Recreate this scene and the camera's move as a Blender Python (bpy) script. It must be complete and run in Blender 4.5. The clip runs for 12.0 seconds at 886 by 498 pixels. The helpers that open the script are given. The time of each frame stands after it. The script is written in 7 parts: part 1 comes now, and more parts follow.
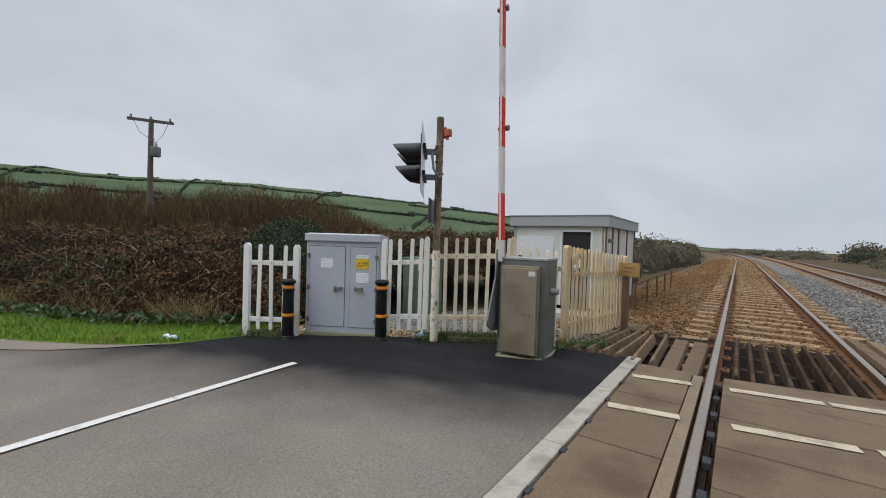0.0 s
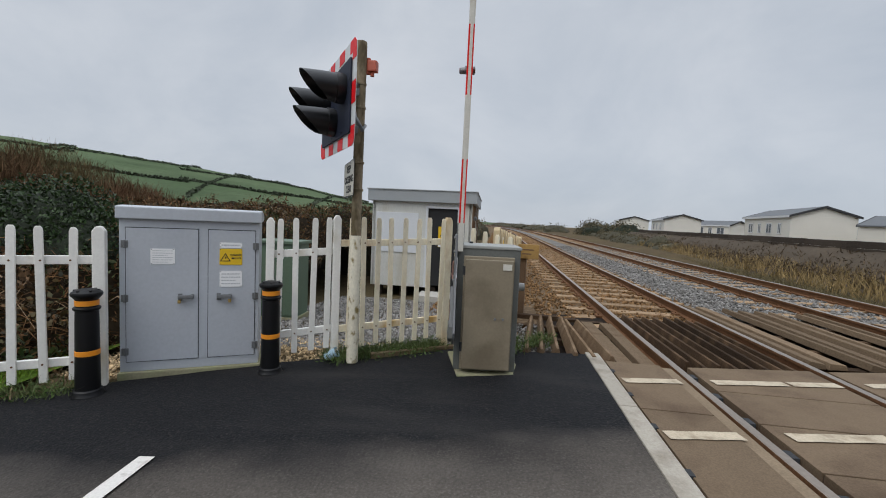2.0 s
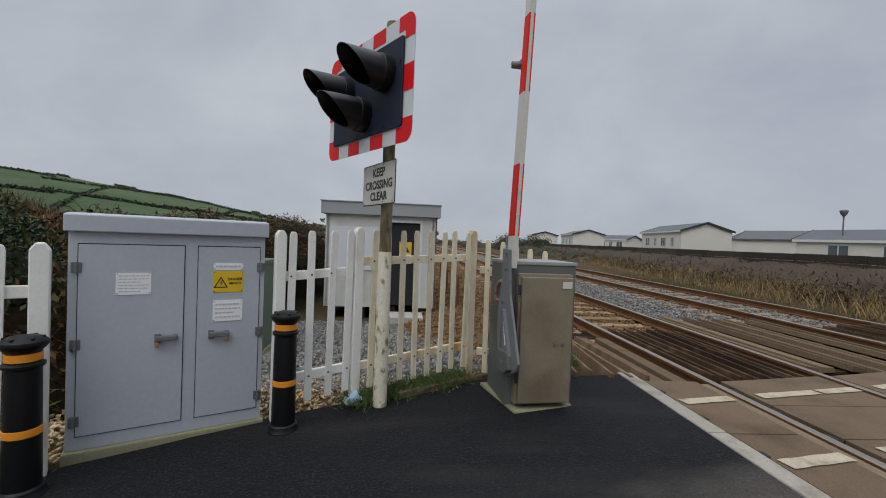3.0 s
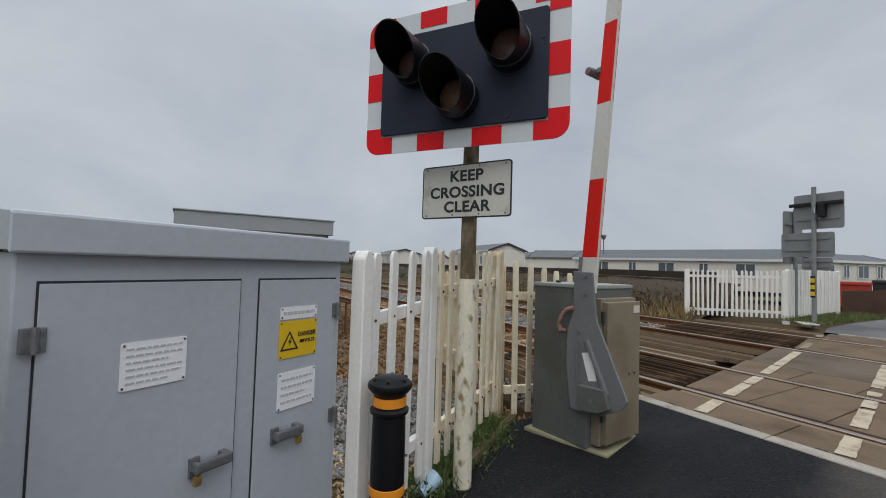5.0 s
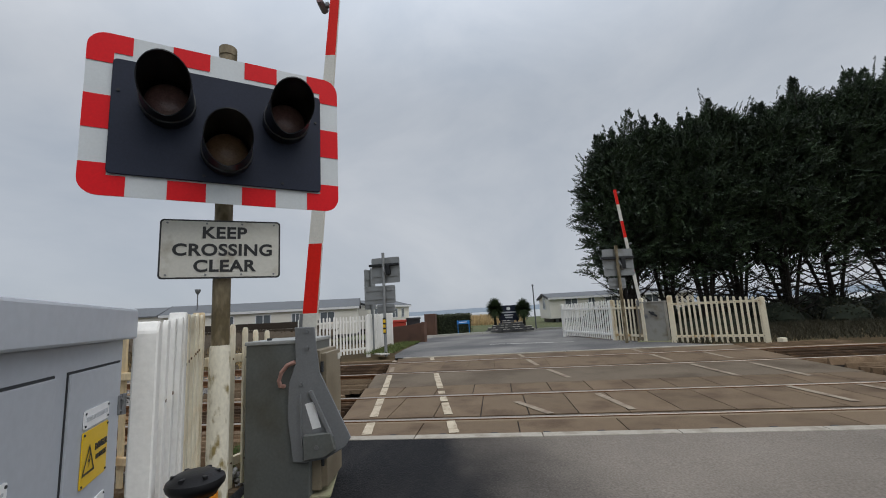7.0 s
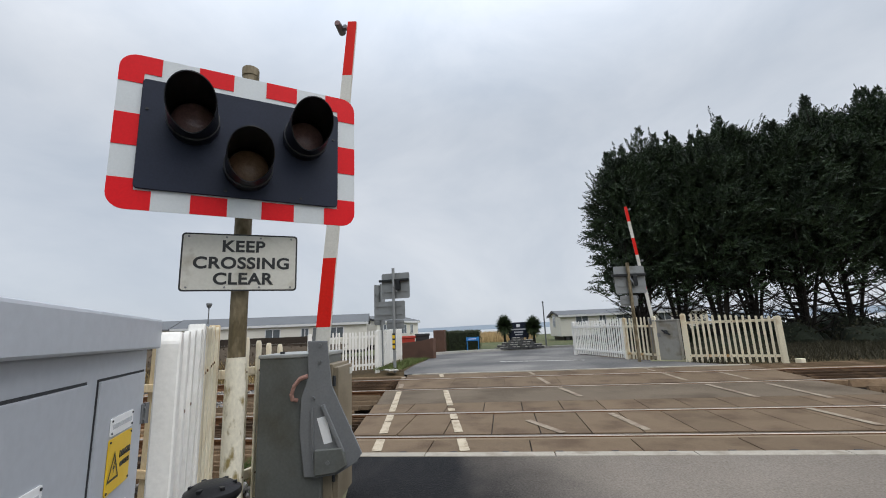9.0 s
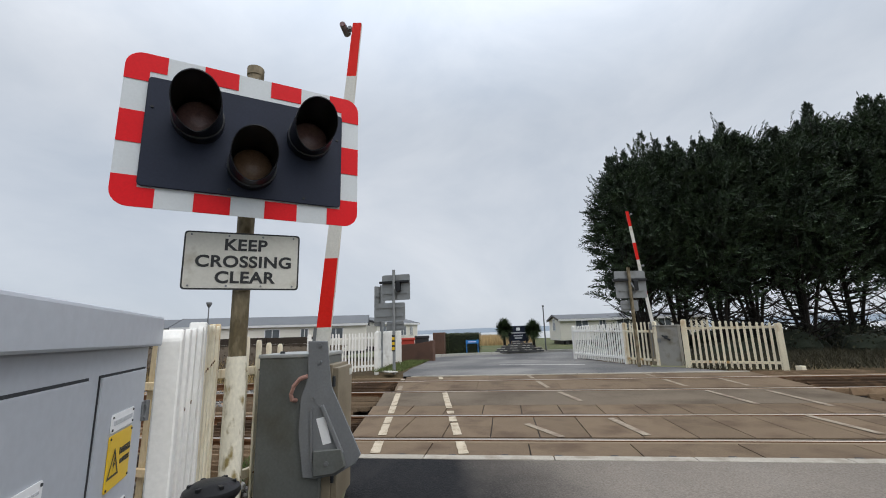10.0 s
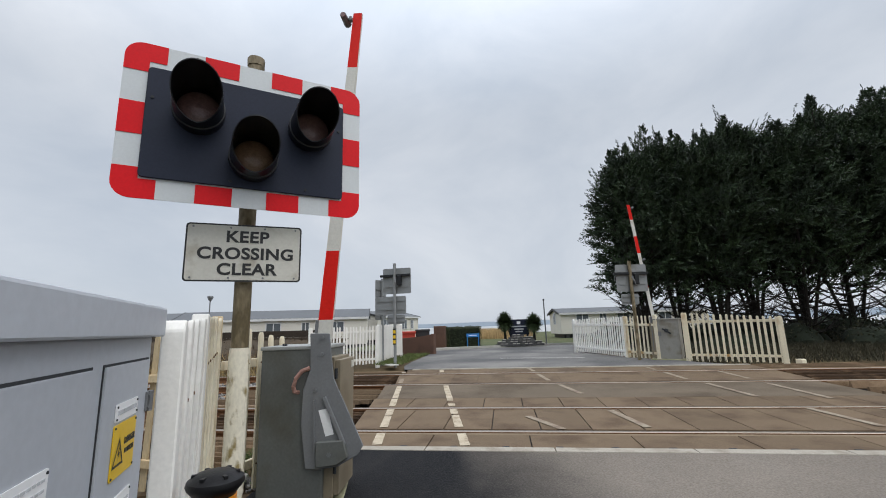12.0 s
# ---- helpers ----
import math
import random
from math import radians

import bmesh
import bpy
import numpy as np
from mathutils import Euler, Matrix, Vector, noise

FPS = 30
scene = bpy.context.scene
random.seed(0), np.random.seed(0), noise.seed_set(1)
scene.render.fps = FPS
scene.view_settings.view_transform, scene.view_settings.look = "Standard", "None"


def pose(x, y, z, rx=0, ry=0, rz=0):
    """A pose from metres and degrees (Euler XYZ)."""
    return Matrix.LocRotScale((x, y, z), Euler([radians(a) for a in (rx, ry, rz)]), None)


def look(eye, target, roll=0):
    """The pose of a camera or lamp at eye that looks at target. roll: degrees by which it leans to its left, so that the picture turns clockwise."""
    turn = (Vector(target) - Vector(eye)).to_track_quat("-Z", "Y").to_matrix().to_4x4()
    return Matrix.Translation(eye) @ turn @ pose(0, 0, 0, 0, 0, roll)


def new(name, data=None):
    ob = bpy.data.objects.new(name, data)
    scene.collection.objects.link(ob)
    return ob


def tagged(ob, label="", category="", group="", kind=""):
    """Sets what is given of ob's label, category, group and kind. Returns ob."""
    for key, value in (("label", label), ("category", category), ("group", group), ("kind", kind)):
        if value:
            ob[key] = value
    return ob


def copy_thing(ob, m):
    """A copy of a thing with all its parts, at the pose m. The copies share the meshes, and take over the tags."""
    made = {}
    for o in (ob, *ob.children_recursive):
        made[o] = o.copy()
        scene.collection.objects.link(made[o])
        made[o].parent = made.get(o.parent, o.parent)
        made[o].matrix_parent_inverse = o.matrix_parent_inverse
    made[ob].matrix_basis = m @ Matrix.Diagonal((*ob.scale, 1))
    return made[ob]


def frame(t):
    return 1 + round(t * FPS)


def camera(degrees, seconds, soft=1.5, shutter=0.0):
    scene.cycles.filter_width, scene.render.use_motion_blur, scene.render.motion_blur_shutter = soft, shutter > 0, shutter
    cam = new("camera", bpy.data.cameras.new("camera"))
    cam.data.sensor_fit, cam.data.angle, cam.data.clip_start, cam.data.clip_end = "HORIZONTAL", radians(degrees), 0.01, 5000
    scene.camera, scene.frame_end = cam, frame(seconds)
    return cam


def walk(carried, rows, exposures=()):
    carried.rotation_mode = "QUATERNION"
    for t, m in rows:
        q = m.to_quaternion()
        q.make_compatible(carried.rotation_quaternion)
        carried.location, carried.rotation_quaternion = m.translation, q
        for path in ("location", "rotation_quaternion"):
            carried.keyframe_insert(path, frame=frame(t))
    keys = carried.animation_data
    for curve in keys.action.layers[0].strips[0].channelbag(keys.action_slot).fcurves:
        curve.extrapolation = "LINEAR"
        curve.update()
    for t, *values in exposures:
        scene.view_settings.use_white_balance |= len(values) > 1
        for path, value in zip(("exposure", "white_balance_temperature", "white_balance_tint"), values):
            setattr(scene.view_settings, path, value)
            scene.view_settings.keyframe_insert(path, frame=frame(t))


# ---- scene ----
cam = camera(93.2, 12.0, 1.0)
PATH = [
    (0, (0.193, 1.696, 1.345), (-0.961, 3.329, 1.3), 1.8),
    (0.5, (-0.304, 1.809, 1.373), (-0.948, 3.702, 1.325), 2.1),
    (1, (-0.803, 1.98, 1.38), (-1.206, 3.937, 1.292), 2.6),
    (1.5, (-1.31, 2.233, 1.385), (-1.616, 4.206, 1.265), 2.8),
    (2, (-1.84, 2.454, 1.378), (-2.108, 4.431, 1.241), 2.6),
    (2.5, (-2.461, 2.718, 1.335), (-2.546, 4.712, 1.213), 2.8),
    (3, (-3.007, 2.967, 1.308), (-2.869, 4.961, 1.263), 2.3),
    (3.2, (-3.218, 3.092, 1.336), (-3.016, 5.082, 1.296), 1.7),
    (4.8, (-4.564, 4.1, 1.257), (-3.758, 5.93, 1.306), 1.7),
    (5, (-4.692, 4.215, 1.27), (-3.687, 5.943, 1.348), 1.7),
    (5.5, (-4.983, 4.481, 1.273), (-3.418, 5.717, 1.426), 0.2),
    (6, (-5.158, 4.69, 1.268), (-3.281, 5.348, 1.479), -1.3),
    (6.5, (-5.383, 4.804, 1.279), (-3.42, 5.094, 1.533), -2.6),
    (7, (-5.494, 4.839, 1.298), (-3.531, 5.064, 1.604), -3.1),
    (9, (-5.522, 4.866, 1.288), (-3.576, 5.129, 1.672), -2.5),
    (9.5, (-5.52, 4.869, 1.285), (-3.577, 5.13, 1.68), -2.0),
    (10, (-5.521, 4.876, 1.284), (-3.579, 5.141, 1.679), -1.7),
    (10.5, (-5.519, 4.88, 1.284), (-3.576, 5.148, 1.674), -1.6),
    (11, (-5.522, 4.879, 1.283), (-3.578, 5.149, 1.664), -1.5),
    (11.5, (-5.524, 4.881, 1.279), (-3.579, 5.15, 1.656), -1.9),
    (12, (-5.513, 4.888, 1.273), (-3.566, 5.157, 1.64), -1.7),
]
EXPOSURES = [(0.0, 0.08), (0.5, -0.3), (1.0, -0.2), (1.5, 0.17), (2.0, 0.03), (2.5, -0.2), (3.0, -0.25), (5.0, -0.15), (5.5, -0.26), (6.5, -0.22), (7.2, -0.15), (8.8, 0.19), (12.0, 0.19)]
walk(cam, [(t, look(eye, target, roll)) for t, eye, target, roll in PATH], EXPOSURES)

# ---------- sky and light ----------
world = bpy.data.worlds.new("overcast_sky")
scene.world = world
world.use_nodes = True
wn, wl = world.node_tree.nodes, world.node_tree.links
sky = wn.new("ShaderNodeTexSky")
sky.sky_type = "NISHITA"
sky.sun_disc = False
sky.sun_elevation, sky.sun_rotation = radians(38), radians(200)
coord = wn.new("ShaderNodeTexCoord")
stretch = wn.new("ShaderNodeMapping")
stretch.inputs["Scale"].default_value = (1.0, 1.0, 1.7)
wl.new(coord.outputs["Generated"], stretch.inputs["Vector"])
cloud = wn.new("ShaderNodeTexNoise")
cloud.inputs["Scale"].default_value = 2.0
cloud.inputs["Detail"].default_value = 8
cloud.inputs["Roughness"].default_value = 0.57
cloud.inputs["Distortion"].default_value = 0.4
wl.new(stretch.outputs["Vector"], cloud.inputs["Vector"])
ramp = wn.new("ShaderNodeValToRGB")
ramp.color_ramp.elements[0].position, ramp.color_ramp.elements[1].position = 0.3, 0.72
ramp.color_ramp.elements[0].color = (0.465, 0.52, 0.6, 1)
ramp.color_ramp.elements[1].color = (0.653, 0.69, 0.747, 1)
wl.new(cloud.outputs["Fac"], ramp.inputs["Fac"])
thin = wn.new("ShaderNodeVectorMath")
thin.operation = "SCALE"
thin.inputs["Scale"].default_value = 0.05
wl.new(sky.outputs["Color"], thin.inputs[0])
veil = wn.new("ShaderNodeMix")
veil.data_type = "RGBA"
veil.inputs["Factor"].default_value = 0.9
wl.new(thin.outputs["Vector"], veil.inputs["A"])
wl.new(ramp.outputs["Color"], veil.inputs["B"])
# an overcast sky is brighter overhead than at the horizon
height = wn.new("ShaderNodeSeparateXYZ")
wl.new(coord.outputs["Generated"], height.inputs[0])
zenith = wn.new("ShaderNodeMapRange")
zenith.interpolation_type = "SMOOTHSTEP"
zenith.inputs["From Min"].default_value, zenith.inputs["From Max"].default_value = 0.42, 1.0
zenith.inputs["To Min"].default_value, zenith.inputs["To Max"].default_value = 1.0, 2.6
wl.new(height.outputs["Z"], zenith.inputs["Value"])
lift = wn.new("ShaderNodeVectorMath")
lift.operation = "SCALE"
wl.new(veil.outputs["Result"], lift.inputs[0])
wl.new(zenith.outputs["Result"], lift.inputs["Scale"])
wl.new(lift.outputs["Vector"], wn["Background"].inputs["Color"])
wn["Background"].inputs["Strength"].default_value = 1.0

sun = new("sun", bpy.data.lights.new("sun", "SUN"))
sun.data.energy, sun.data.angle, sun.data.color = 1.2, radians(50), (1.0, 0.97, 0.93)
sun.matrix_world = look((0, 0, 30), (12, 18, 0))


# ---------- materials ----------
def mat(name, base, var=0.15, scale=3.0, fine=60.0, rough=0.75, metal=0.0, bump=0.25, rand=0.0, island=0.0,
        stain=None, stain_scale=2.0, stain_at=(0.5, 0.7), stretch_z=1.0, coat=0.0, spec=0.5):
    m = bpy.data.materials.new(name)
    m.use_nodes = True
    n, l = m.node_tree.nodes, m.node_tree.links
    b = n["Principled BSDF"]
    tc = n.new("ShaderNodeTexCoord")
    mp = n.new("ShaderNodeMapping")
    mp.inputs["Scale"].default_value = (1, 1, stretch_z)
    l.new(tc.outputs["Object"], mp.inputs["Vector"])

    def tex(s, detail):
        t = n.new("ShaderNodeTexNoise")
        t.inputs["Scale"].default_value, t.inputs["Detail"].default_value = s, detail
        l.new(mp.outputs["Vector"], t.inputs["Vector"])
        return t.outputs["Fac"]

    def math_node(op, a, c, d=None):
        k = n.new("ShaderNodeMath")
        k.operation = op
        for i, v in enumerate((a, c, d)):
            if v is None:
                continue
            if isinstance(v, (int, float)):
                k.inputs[i].default_value = v
            else:
                l.new(v, k.inputs[i])
        return k.outputs[0]

    broad, grain = tex(scale, 4), tex(fine, 3)
    f = math_node("MULTIPLY_ADD", broad, var * 2.4, 1 - var * 1.2)
    f = math_node("MULTIPLY", f, math_node("MULTIPLY_ADD", grain, var * 3.6, 1 - var * 1.8))
    if rand:
        oi = n.new("ShaderNodeObjectInfo")
        f = math_node("MULTIPLY", f, math_node("MULTIPLY_ADD", oi.outputs["Random"], rand * 2, 1 - rand))
    if island:
        ge = n.new("ShaderNodeNewGeometry")
        f = math_node("MULTIPLY", f, math_node("MULTIPLY_ADD", ge.outputs["Random Per Island"], island * 2, 1 - island))
    colour = None
    if stain:
        sr = n.new("ShaderNodeMapRange")
        sr.inputs["From Min"].default_value, sr.inputs["From Max"].default_value = stain_at
        l.new(tex(stain_scale, 6), sr.inputs["Value"])
        mx = n.new("ShaderNodeMix")
        mx.data_type = "RGBA"
        l.new(sr.outputs["Result"], mx.inputs["Factor"])
        mx.inputs["A"].default_value, mx.inputs["B"].default_value = (*base, 1), (*stain, 1)
        colour = mx.outputs["Result"]
    sc = n.new("ShaderNodeVectorMath")
    sc.operation = "SCALE"
    if colour is None:
        sc.inputs[0].default_value = base
    else:
        l.new(colour, sc.inputs[0])
    l.new(f, sc.inputs["Scale"])
    l.new(sc.outputs["Vector"], b.inputs["Base Color"])
    b.inputs["Roughness"].default_value, b.inputs["Metallic"].default_value = rough, metal
    b.inputs["Specular IOR Level"].default_value = spec
    b.inputs["Coat Weight"].default_value = coat
    if bump:
        bp = n.new("ShaderNodeBump")
        bp.inputs["Strength"].default_value, bp.inputs["Distance"].default_value = bump, 0.01
        l.new(grain, bp.inputs["Height"])
        l.new(bp.outputs["Normal"], b.inputs["Normal"])
    return m


M_PANEL = mat("crossing_concrete", (0.165, 0.118, 0.076), 0.2, 1.6, 90, 0.8, bump=0.25, rand=0.09, stain=(0.092, 0.062, 0.04), stain_scale=1.6, stain_at=(0.46, 0.68), spec=0.15)
M_JOINT = mat("dark_joint_sealant", (0.03, 0.022, 0.016), 0.2, 5, 60, 0.9)
M_EDGE = mat("edge_concrete", (0.38, 0.345, 0.29), 0.15, 4, 70, 0.85, rand=0.05, stain=(0.22, 0.19, 0.15), stain_scale=4, stain_at=(0.48, 0.7), spec=0.15)
M_PAINT = mat("worn_road_paint", (0.5, 0.425, 0.315), 0.16, 5, 60, 0.7, bump=0.1, stain=(0.3, 0.235, 0.165), stain_scale=7, stain_at=(0.48, 0.68), spec=0.15)
M_PAINT_WORN = mat("faded_road_paint", (0.33, 0.275, 0.205), 0.16, 5, 60, 0.75, bump=0.1, stain=(0.2, 0.15, 0.11), stain_scale=5, stain_at=(0.42, 0.64), spec=0.15)
M_LINE = mat("stop_line_paint", (0.64, 0.61, 0.57), 0.1, 4, 80, 0.75, bump=0.2, stain=(0.32, 0.29, 0.26), stain_scale=12, stain_at=(0.56, 0.75))
M_RAIL_TOP = mat("polished_rail_steel", (0.34, 0.285, 0.235), 0.15, 1.0, 30, 0.4, 0.8, 0.05)
M_RAIL = mat("rusty_rail_steel", (0.15, 0.074, 0.036), 0.3, 4, 60, 0.85, bump=0.4, spec=0.15)
M_SLEEPER = mat("weathered_sleeper", (0.29, 0.2, 0.12), 0.22, 3, 45, 0.9, bump=0.5, rand=0.22, stain=(0.19, 0.115, 0.064), stain_scale=4, spec=0.15)
M_BALLAST = mat("brown_ballast", (0.21, 0.122, 0.058), 0.35, 6, 40, 0.95, bump=1.0, island=0.5, spec=0.08)
M_BALLAST_GREY = mat("grey_ballast", (0.22, 0.21, 0.197), 0.3, 5, 40, 0.95, bump=1.0, island=0.5, spec=0.08)
M_PEA = mat("tan_gravel", (0.5, 0.37, 0.22), 0.3, 6, 40, 0.9, island=0.5, spec=0.08)
M_BED = mat("ballast_bed", (0.13, 0.088, 0.052), 0.4, 2.5, 22, 0.95, bump=1.0, stain=(0.19, 0.145, 0.1), stain_scale=12, spec=0.08)
M_BED_GREY = mat("grey_ballast_bed", (0.155, 0.145, 0.133), 0.4, 2.5, 22, 0.95, bump=1.0, stain=(0.24, 0.235, 0.225), stain_scale=12, spec=0.08)
M_TIMBER = mat("weathered_guard_timber", (0.15, 0.1, 0.06), 0.3, 5, 70, 0.9, bump=0.6, rand=0.35, stain=(0.2, 0.14, 0.088), stain_scale=3, spec=0.15)
M_TIMBER_DARK = mat("creosoted_timber", (0.05, 0.03, 0.017), 0.3, 5, 60, 0.9, bump=0.6, rand=0.35, stain=(0.085, 0.052, 0.029), stain_scale=4, spec=0.15)
M_TIMBER_LIGHT = mat("pale_timber", (0.215, 0.152, 0.096), 0.25, 3, 60, 0.9, bump=0.5, rand=0.4, stain=(0.15, 0.098, 0.058), stain_scale=3, spec=0.15)
M_NEAR_BLACK = mat("near_black_brown", (0.02, 0.015, 0.012), 0.3, 4, 40, 0.95, bump=0.8, spec=0.08)
M_OCHRE_PLANK = mat("ochre_stained_plank", (0.22, 0.165, 0.11), 0.2, 3, 60, 0.85, spec=0.15)
M_GREY_CAB = mat("grey_painted_steel", (0.45, 0.475, 0.515), 0.05, 1.2, 40, 0.42, bump=0.03, stain=(0.405, 0.432, 0.475), stain_scale=0.9)
M_CAB_GAP = mat("shadow_gap_rubber", (0.03, 0.032, 0.035), 0.1, 3, 60, 0.9)
M_PLINTH = mat("mossy_concrete_plinth", (0.28, 0.26, 0.165), 0.15, 4, 60, 0.9, stain=(0.24, 0.25, 0.13), stain_scale=5, stain_at=(0.45, 0.7))
M_STEEL = mat("grey_hinge_steel", (0.2, 0.205, 0.21), 0.15, 10, 90, 0.45, 0.5)
M_BRASS = mat("brass_padlock", (0.5, 0.35, 0.12), 0.1, 10, 90, 0.4, 0.8)
M_LABEL = mat("white_plastic_label", (0.86, 0.86, 0.86), 0.03, 5, 60, 0.4, bump=0.0)
M_PRINT = mat("grey_print", (0.5, 0.51, 0.53), 0.05, 5, 60, 0.5, bump=0.0)
M_YELLOW = mat("yellow_warning_plastic", (0.78, 0.5, 0.015), 0.04, 5, 60, 0.4, bump=0.0)
M_BLACK = mat("black_print", (0.02, 0.02, 0.02), 0.05, 5, 60, 0.5, bump=0.0)
M_BOLLARD = mat("black_plastic", (0.006, 0.006, 0.007), 0.15, 4, 90, 0.42, bump=0.08, spec=0.3)
M_ORANGE = mat("orange_reflective_band", (0.85, 0.3, 0.02), 0.06, 5, 60, 0.4, bump=0.0)
M_PICKET = mat("white_painted_picket", (0.84, 0.82, 0.77), 0.06, 3, 50, 0.5, bump=0.08, rand=0.05, stain=(0.58, 0.5, 0.34), stain_scale=2.2, stain_at=(0.58, 0.8))
M_PICKET_YEL = mat("algae_stained_picket", (0.84, 0.76, 0.58), 0.1, 3, 50, 0.6, bump=0.1, rand=0.1, stain=(0.5, 0.31, 0.11), stain_scale=3.2, stain_at=(0.48, 0.7), stretch_z=0.6)
M_PICKET_RUST = mat("rust_streaked_picket", (0.76, 0.68, 0.5), 0.12, 3, 50, 0.65, bump=0.1, rand=0.12, stain=(0.45, 0.27, 0.1), stain_scale=3.4, stain_at=(0.5, 0.7), stretch_z=0.5)
M_PICKET_OLD = mat("ochre_weathered_picket", (0.68, 0.54, 0.33), 0.14, 3, 50, 0.7, bump=0.15, rand=0.16, stain=(0.36, 0.21, 0.085), stain_scale=2.6, stain_at=(0.47, 0.72), stretch_z=0.5)
M_POST = mat("galvanised_mossy_post", (0.25, 0.2, 0.125), 0.25, 8, 60, 0.75, bump=0.3, stain=(0.1, 0.075, 0.035), stain_scale=9, stain_at=(0.42, 0.58), stretch_z=0.45)
M_SLEEVE = mat("white_paint_mossy", (0.7, 0.65, 0.52), 0.12, 5, 60, 0.6, bump=0.15, stain=(0.25, 0.19, 0.07), stain_scale=17, stain_at=(0.54, 0.66), stretch_z=0.6)
M_RED = mat("red_reflective", (0.72, 0.012, 0.018), 0.06, 3, 80, 0.45, bump=0.0, spec=0.15)
M_WHITE = mat("white_reflective", (0.62, 0.65, 0.66), 0.04, 3, 80, 0.4, bump=0.0)
M_BACKING = mat("dark_navy_board", (0.017, 0.022, 0.04), 0.12, 3, 80, 0.6, bump=0.03, spec=0.25)
M_HOOD = mat("matt_black_hood", (0.005, 0.0055, 0.007), 0.15, 5, 80, 0.4, bump=0.05)
M_LENS_RED = mat("unlit_red_lens", (0.22, 0.125, 0.12), 0.2, 30, 90, 0.22, bump=0.2)
M_LENS_AMBER = mat("unlit_amber_lens", (0.27, 0.16, 0.1), 0.2, 30, 90, 0.22, bump=0.2)
M_ALU = mat("grey_aluminium_back", (0.27, 0.28, 0.28), 0.1, 3, 60, 0.5, 0.3, 0.05, stain=(0.2, 0.2, 0.19), stain_scale=3)
M_SIGN = mat("weathered_white_sign", (0.62, 0.6, 0.53), 0.06, 3, 60, 0.5, bump=0.02, stain=(0.42, 0.38, 0.3), stain_scale=9, stain_at=(0.56, 0.75))
M_MACHINE = mat("grey_green_steel", (0.118, 0.124, 0.116), 0.12, 2, 50, 0.5, bump=0.05, stain=(0.085, 0.084, 0.068), stain_scale=2.5)
M_FAR_MACHINE = mat("weathered_grey_olive_steel", (0.29, 0.28, 0.25), 0.12, 3, 60, 0.6, bump=0.05, stain=(0.17, 0.145, 0.1), stain_scale=4, stain_at=(0.48, 0.7))
M_MACHINE_DOOR = mat("olive_brown_steel", (0.235, 0.195, 0.135), 0.08, 2, 50, 0.5, bump=0.05, stain=(0.16, 0.128, 0.085), stain_scale=2.5)
M_MACHINE_TOP = mat("pale_grey_lid", (0.31, 0.315, 0.3), 0.08, 3, 60, 0.5, bump=0.05)
M_LEVER = mat("mid_grey_painted_steel", (0.17, 0.175, 0.18), 0.1, 3, 60, 0.45, bump=0.05)
M_COPPER = mat("faded_red_cable", (0.36, 0.2, 0.16), 0.1, 6, 60, 0.6)
M_SOUNDER = mat("orange_red_plastic", (0.45, 0.095, 0.05), 0.1, 6, 60, 0.5)
M_BOOM_RED = mat("boom_red_paint", (0.74, 0.02, 0.013), 0.08, 3, 60, 0.5, bump=0.02, spec=0.15)
M_BOOM_WHITE = mat("boom_white_paint", (0.68, 0.66, 0.6), 0.08, 3, 60, 0.5, bump=0.02, stain=(0.45, 0.4, 0.3), stain_scale=3, stain_at=(0.55, 0.8))
M_HUT = mat("cream_hut_panel", (0.6, 0.6, 0.56), 0.08, 2, 40, 0.7, bump=0.1, stain=(0.42, 0.38, 0.28), stain_scale=2, stain_at=(0.5, 0.8), stretch_z=0.4)
M_HUT_PATCH = mat("pale_board_patch", (0.66, 0.68, 0.7), 0.05, 2, 40, 0.6, bump=0.05)
M_HUT_ROOF = mat("grey_fascia", (0.33, 0.35, 0.36), 0.06, 1.5, 40, 0.6, bump=0.05)
M_RUST_STRIP = mat("rusty_brown_strip", (0.15, 0.09, 0.05), 0.25, 5, 60, 0.8)
M_VOID = mat("near_black_void", (0.012, 0.012, 0.013), 0.1, 3, 40, 0.6)
M_GREEN_CAB = mat("green_painted_steel", (0.1, 0.15, 0.1), 0.12, 2, 50, 0.5, bump=0.05)
M_GRASS = mat("verge_turf", (0.085, 0.145, 0.02), 0.35, 1.5, 30, 0.95, bump=0.8, stain=(0.12, 0.11, 0.03), stain_scale=1.2, stain_at=(0.52, 0.78), spec=0.08)
M_BLADE = mat("grass_blade", (0.14, 0.235, 0.025), 0.2, 2, 30, 0.8, bump=0, island=0.4, spec=0.2)
M_DEAD = mat("dead_grass_blade", (0.27, 0.195, 0.09), 0.2, 2, 30, 0.9, bump=0, island=0.5, spec=0.08)
M_SOIL = mat("rough_field_ground", (0.088, 0.064, 0.036), 0.3, 0.5, 12, 0.95, bump=0.8, stain=(0.1, 0.08, 0.04), stain_scale=0.3, spec=0.08)
M_TWIG = mat("brown_bramble_stem", (0.125, 0.066, 0.03), 0.25, 2, 30, 0.9, bump=0, island=0.6, spec=0.08)
M_BRAMBLE = mat("dull_bramble_leaf", (0.034, 0.044, 0.014), 0.25, 2, 30, 0.6, bump=0, island=0.6, stain=(0.095, 0.053, 0.024), stain_scale=0.55, stain_at=(0.44, 0.58), spec=0.25)
# near-black tone that paints the shade inside the bramble bank
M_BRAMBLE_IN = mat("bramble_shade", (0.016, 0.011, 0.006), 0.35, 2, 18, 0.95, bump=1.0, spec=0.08)
